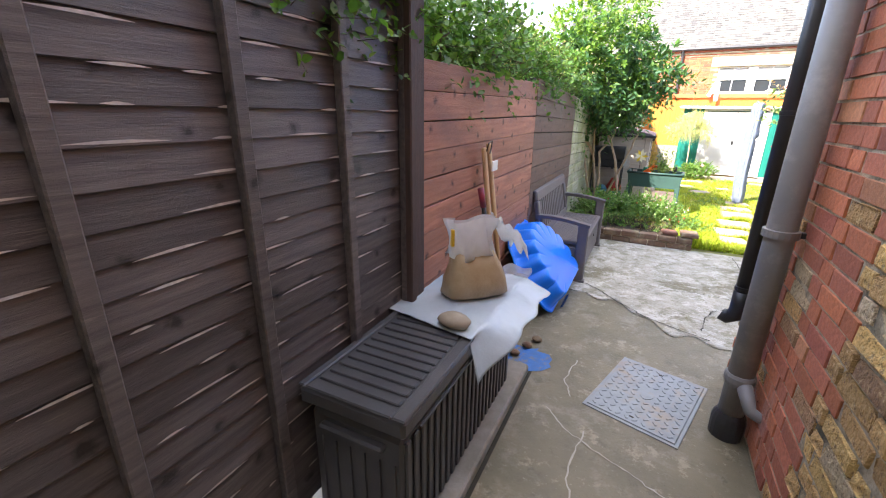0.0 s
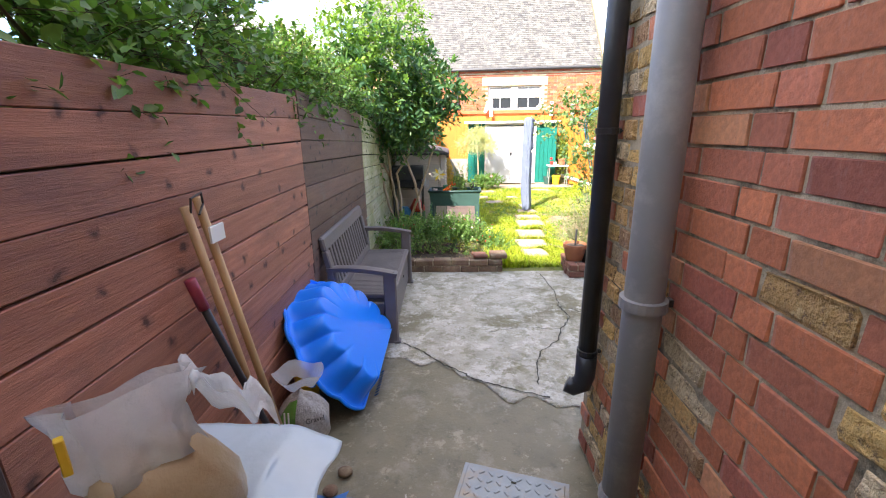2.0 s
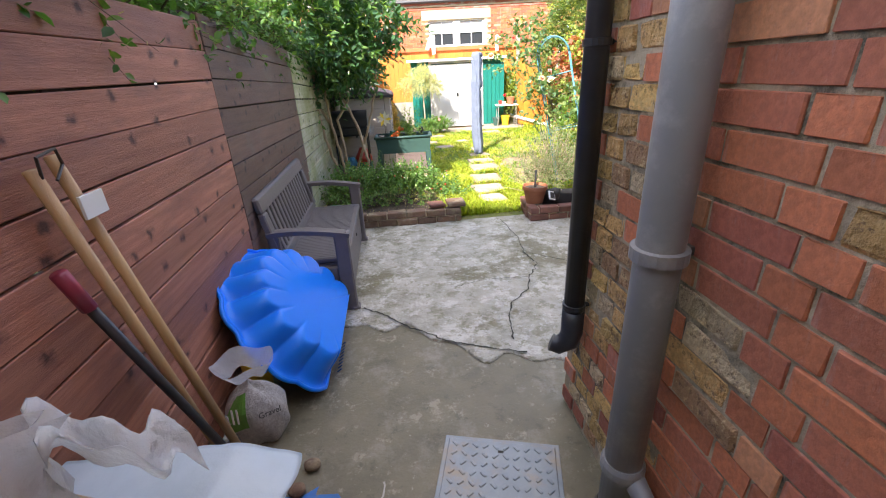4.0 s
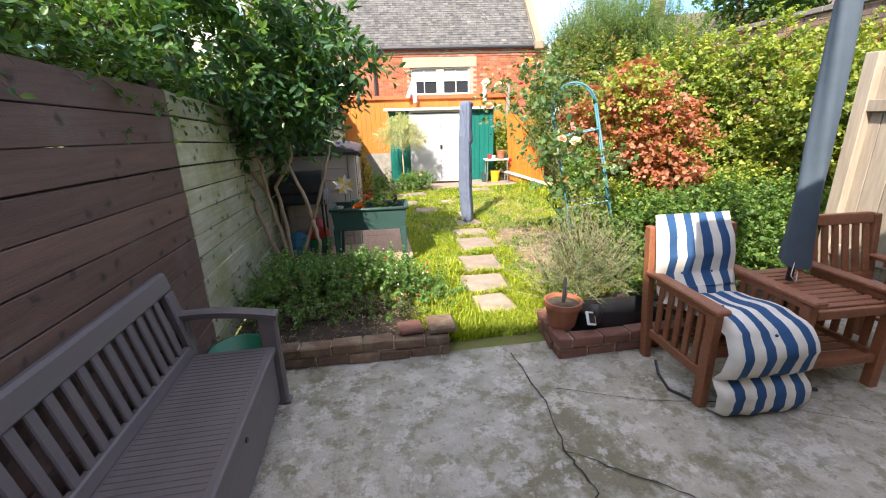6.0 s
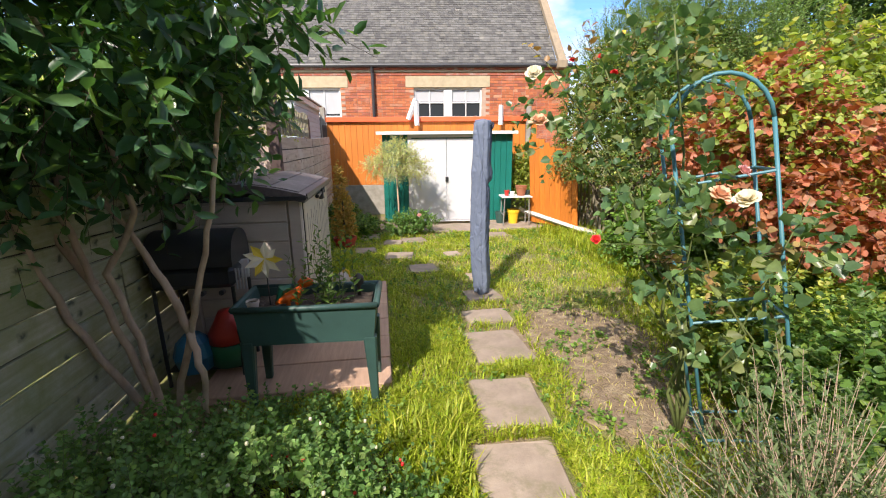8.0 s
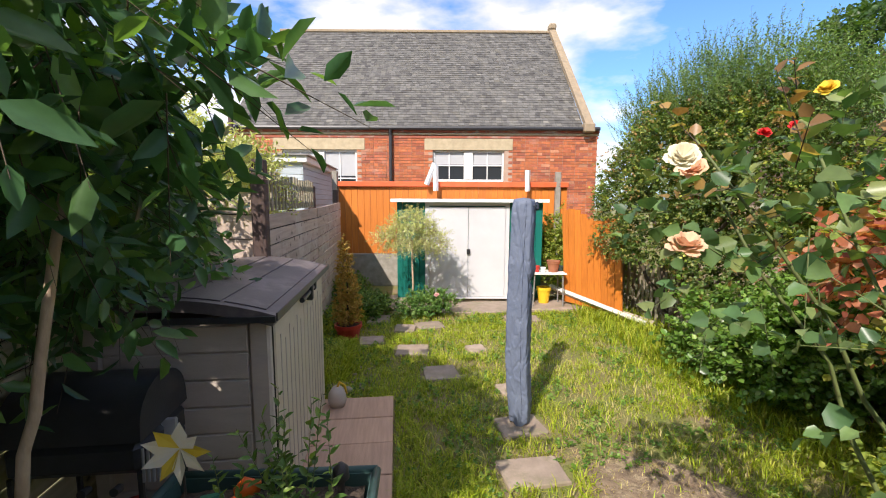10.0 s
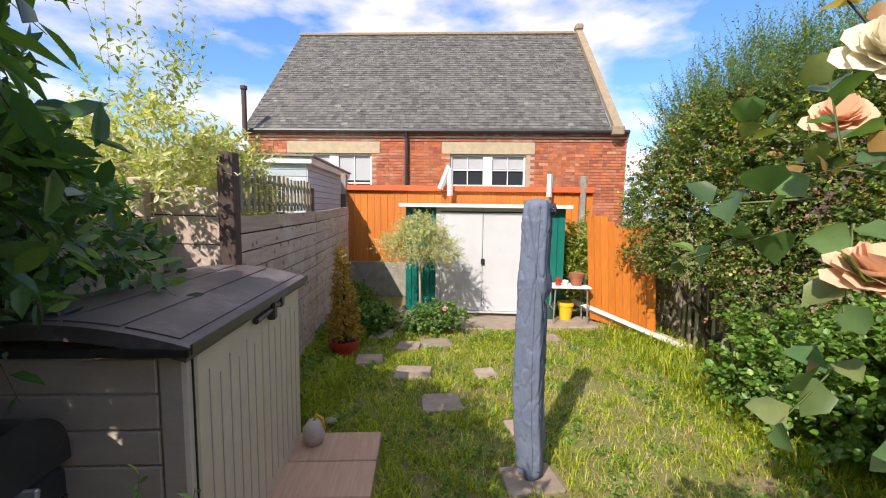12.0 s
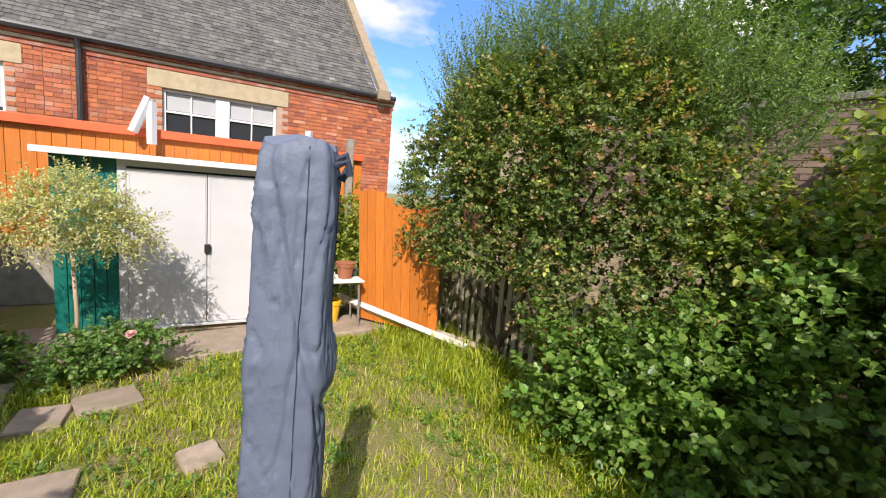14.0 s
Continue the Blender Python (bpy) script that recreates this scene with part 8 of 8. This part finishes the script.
        foliage(30 + i, "crown", bl, 4200, 0.13, m, t, n_leaves=7, length=0.35, up=0.3, inner=0.4)


L_TIPS = leaf_mat("feathery_tip_leaf", (0.08, 0.15, 0.05), (0.12, 0.20, 0.065), (0.20, 0.27, 0.10), 0.5)


def neighbours():
    t = thing("neighbour_shed", (0, 0, 0), "pale grey boarded shed with a white fascia beyond the fence", "shed")
    part("wall", Geo().box(-1.9, -0.05, 13.6, 16.9, 0, 2.33), M_GREYFENCE, t)
    for i in range(11):
        z = 1.2 + i * 0.105
        part("board", Geo().box(-0.048, -0.03, 13.58, 16.9, z, z + 0.098, 0.003), M_BLUEGREY, t)
        part("board", Geo().box(-1.9, -0.05, 13.575, 13.597, z, z + 0.098, 0.003), M_BLUEGREY, t)
    part("fascia", Geo().box(-1.98, 0.05, 13.50, 16.98, 2.335, 2.44, 0.008), M_WHITE, t)
    part("roof", Geo().box(-2.02, 0.09, 13.46, 17.0, 2.442, 2.47, 0.004), M_GREYP, t)
    w = Geo()
    rr = random.Random(3)
    body = Geo().box(8.4, 8.66, 6.0, 15.0, 0, 2.98)
    t = thing("garden_wall", (0, 0, 0), "old brown brick boundary wall with a stone coping", "brick wall")
    part("wall", body, M_MORTAR, t)
    for row in range(22, 39):
        z = row * 0.076
        y = 7.0 + (0.11 if row % 2 else 0)
        while y < 14.0:
            w.box(8.388 + rr.uniform(-0.004, 0.004), 8.41, y, y + 0.215, z, z + 0.066, 0)
            y += 0.226
    part("brick", w, M_OLDBRICK, t, kind="stuff")
    for i in range(20):
        y = 6.0 + i * 0.45
        part("coping", Geo().box(8.33, 8.73, y, y + 0.442, 2.985, 3.07, 0.01), M_COPING, t)
    t = thing("house", (10.2, 17.2, 0), "brown-roofed brick cottage beyond the garden wall", "house", rz=-30)
    part("wall", Geo().box(0, 6, 0, 5, 0, 3.0), M_HBRICK, t)
    part("roof", Geo().add([(-0.2, -0.2, 2.95), (6.2, -0.2, 2.95), (6.2, 2.5, 4.9), (-0.2, 2.5, 4.9), (-0.2, 5.2, 2.95), (6.2, 5.2, 2.95)], [(0, 1, 2, 3), (3, 2, 5, 4), (0, 3, 4), (1, 5, 2)]), M_OLDBRICK, t)
    part("chimney", Geo().box(0.3, 0.8, 2.2, 2.8, 4.3, 5.6, 0.01), M_OLDBRICK, t)
    part("window", Geo().box(1.5, 2.6, -0.03, 0.0, 1.5, 2.5, 0.01), M_WHITE, t)


M_OLDBRICK = mat("old_brown_brick", (0.22, 0.15, 0.11), (0.15, 0.105, 0.085), 7, 0.9, 0.4, 50, island=True, vary=0.3,
                 per=[(0, (0.24, 0.16, 0.12)), (0.6, (0.17, 0.12, 0.10)), (1, (0.28, 0.2, 0.14))])
M_COPING = mat("grey_coping_stone", (0.22, 0.205, 0.18), (0.15, 0.14, 0.125), 8, 0.9, 0.4)


def grass():
    rng = np.random.default_rng(99)

    def blades(n, region, length, width, material, name, label, dens=None, lean=0.55):
        x0, x1, y0, y1 = region
        p = np.stack([rng.uniform(x0, x1, n), rng.uniform(y0, y1, n)], 1)
        # tufts: pull towards a coarse set of centres
        c = np.stack([rng.uniform(x0, x1, n // 14), rng.uniform(y0, y1, n // 14)], 1)
        k = rng.integers(0, len(c), n)
        q = c[k] + rng.normal(size=(n, 2)) * 0.045
        p = np.where((rng.uniform(size=n) < 0.65)[:, None], q, p)
        keep = (p[:, 1] > 5.86) & (p[:, 0] > x0) & (p[:, 0] < x1) & (p[:, 1] < y1)
        for (sx, sy, w, d, a) in STONES:
            hit = (np.abs(p[:, 0] - sx) < w * 0.57) & (np.abs(p[:, 1] - sy) < d * 0.57)
            keep &= ~hit
        keep &= ~((p[:, 0] < 1.49) & (p[:, 1] > 7.66) & (p[:, 1] < 9.76))
        keep &= ~((p[:, 0] < 0.98) & (p[:, 1] > 8.3) & (p[:, 1] < 9.76))
        keep &= ~((p[:, 0] < 1.52) & (p[:, 1] < 6.0))
        keep &= ~((p[:, 0] > 2.30) & (p[:, 1] < 5.6 + 0.62 + 0.25 * (p[:, 0] - 2.3)))
        keep &= ~((p[:, 0] > 1.15) & (p[:, 0] < 4.4) & (p[:, 1] > 12.36) & (p[:, 1] < 14.2))
        f = np.array([noise.noise((a * 1.6, b * 1.6, 0)) + 0.5 * noise.noise((a * 5, b * 5, 4)) for a, b in p])
        if dens is not None:
            keep &= dens(p, f, rng.uniform(size=n))
        p, f = p[keep], f[keep]
        m = len(p)
        L = length * rng.uniform(0.45, 1.35, m) * (1 + 0.5 * np.clip(f, -0.6, 0.8))
        ang = rng.uniform(0, 6.283, m)
        d = np.stack([np.cos(ang), np.sin(ang)], 1)
        s = np.stack([-d[:, 1], d[:, 0]], 1) * (width * rng.uniform(0.7, 1.4, m))[:, None]
        bend = lean * rng.uniform(0.3, 1.4, m)
        b3 = lambda xy, z: np.concatenate([xy, z[:, None]], 1)
        z0 = np.zeros(m)
        mid = p + d * (L * bend * 0.35)[:, None]
        tip = p + d * (L * bend)[:, None]
        v = np.stack([b3(p - s, z0), b3(p + s, z0), b3(mid + s * 0.75, L * 0.6), b3(mid - s * 0.75, L * 0.6), b3(tip, L * (1 - 0.25 * bend))], 1).reshape(-1, 3)
        base = (np.arange(m) * 5)[:, None]
        tri = np.concatenate([base + np.array([0, 1, 2]), base + np.array([0, 2, 3]), base + np.array([3, 2, 4])])
        ob = raw_mesh(name, v, tri, material)
        tagged(ob, label, "grass", kind="stuff")

    def bare(p, f, r):
        """Worn ground down the right of the path."""
        x, y = p[:, 0], p[:, 1]
        w = np.exp(-((x - (3.0 + 0.05 * (y - 8))) / 0.5) ** 2) * (y > 6.9) * (y < 9.3) * 1.1
        w2 = np.exp(-((x - 3.3) / 0.9) ** 2) * (y > 8.6) * (y < 11.6) * 0.6
        w3 = np.exp(-((x - 1.1) / 0.4) ** 2) * (y > 9.8) * (y < 12.3) * 0.35
        patch = np.clip((f - 0.05) * 3.0, 0, 0.88) * (x > 1.7) * (y > 8.2)
        return r > np.clip(np.maximum(1.15 * np.maximum(np.maximum(w, w2), w3) - 0.75 * f, patch), 0, 0.97)
    blades(175000, (0.5, 5.3, 5.86, 13.3), 0.062, 0.0036, L_GRASS, "grass", "bright green rough lawn grass", bare, 1.0)
    blades(46000, (0.9, 2.75, 5.86, 8.8), 0.065, 0.0038, L_GRASS, "grass", "longer bright green grass along the path", bare, 0.9)
    blades(20000, (1.5, 5.3, 6.2, 13.0), 0.05, 0.0028, L_DRY, "grass", "straw-coloured dry grass blades", lambda p, f, r: (r < 0.75), 1.1)
    blades(3500, (1.35, 1.85, 5.86, 7.3), 0.13, 0.0045, L_GRASS, "grass", "tall grass tufts beside the path", None, 0.7)
    blades(9000, (4.2, 5.2, 8.0, 13.2), 0.16, 0.0045, L_GRASS, "grass", "long grass along the low fence", None, 0.8)
    blades(9000, (0.49, 1.02, 9.95, 12.6), 0.15, 0.0042, L_GRASS, "grass", "long grass in the shade along the plank fence", None, 1.0)
    # low weeds
    n = 4600
    p = np.stack([rng.uniform(0.6, 4.6, n), rng.uniform(6.6, 12.4, n), np.full(n, 0.01)], 1)
    f = np.array([noise.noise((a * 2.2, b * 2.2, 9)) for a, b, _ in p])
    ok = (f > 0.05) & ~((p[:, 0] < 1.5) & (p[:, 1] > 7.6) & (p[:, 1] < 9.8))
    for (sx, sy, w, d, a) in STONES:
        ok &= ~((np.abs(p[:, 0] - sx) < w * 0.5) & (np.abs(p[:, 1] - sy) < d * 0.5))
    p = p[ok]
    way = unit(rng.normal(size=p.shape) * 0.6 + np.array([0, 0, 1.0]))
    pos, d, nr, size, tips = sprigs(rng, p, way, 0.07, 6, 0.03, LEAF, 0.1, 1.4)
    v, q = leaf_verts(pos, d, nr, size, LEAF)
    tagged(raw_mesh("weeds", v, q, L_FENCEIVY), "small bright green weeds in the lawn", "weeds", kind="stuff")


stones()
planter()
barbecue()
storage_store()
lawn_debris()
dryer_cover()
metal_shed()
table_and_pots()
shrubs()
neighbours()
grass()


# ---- bricks of the near wall ----
wall_east()
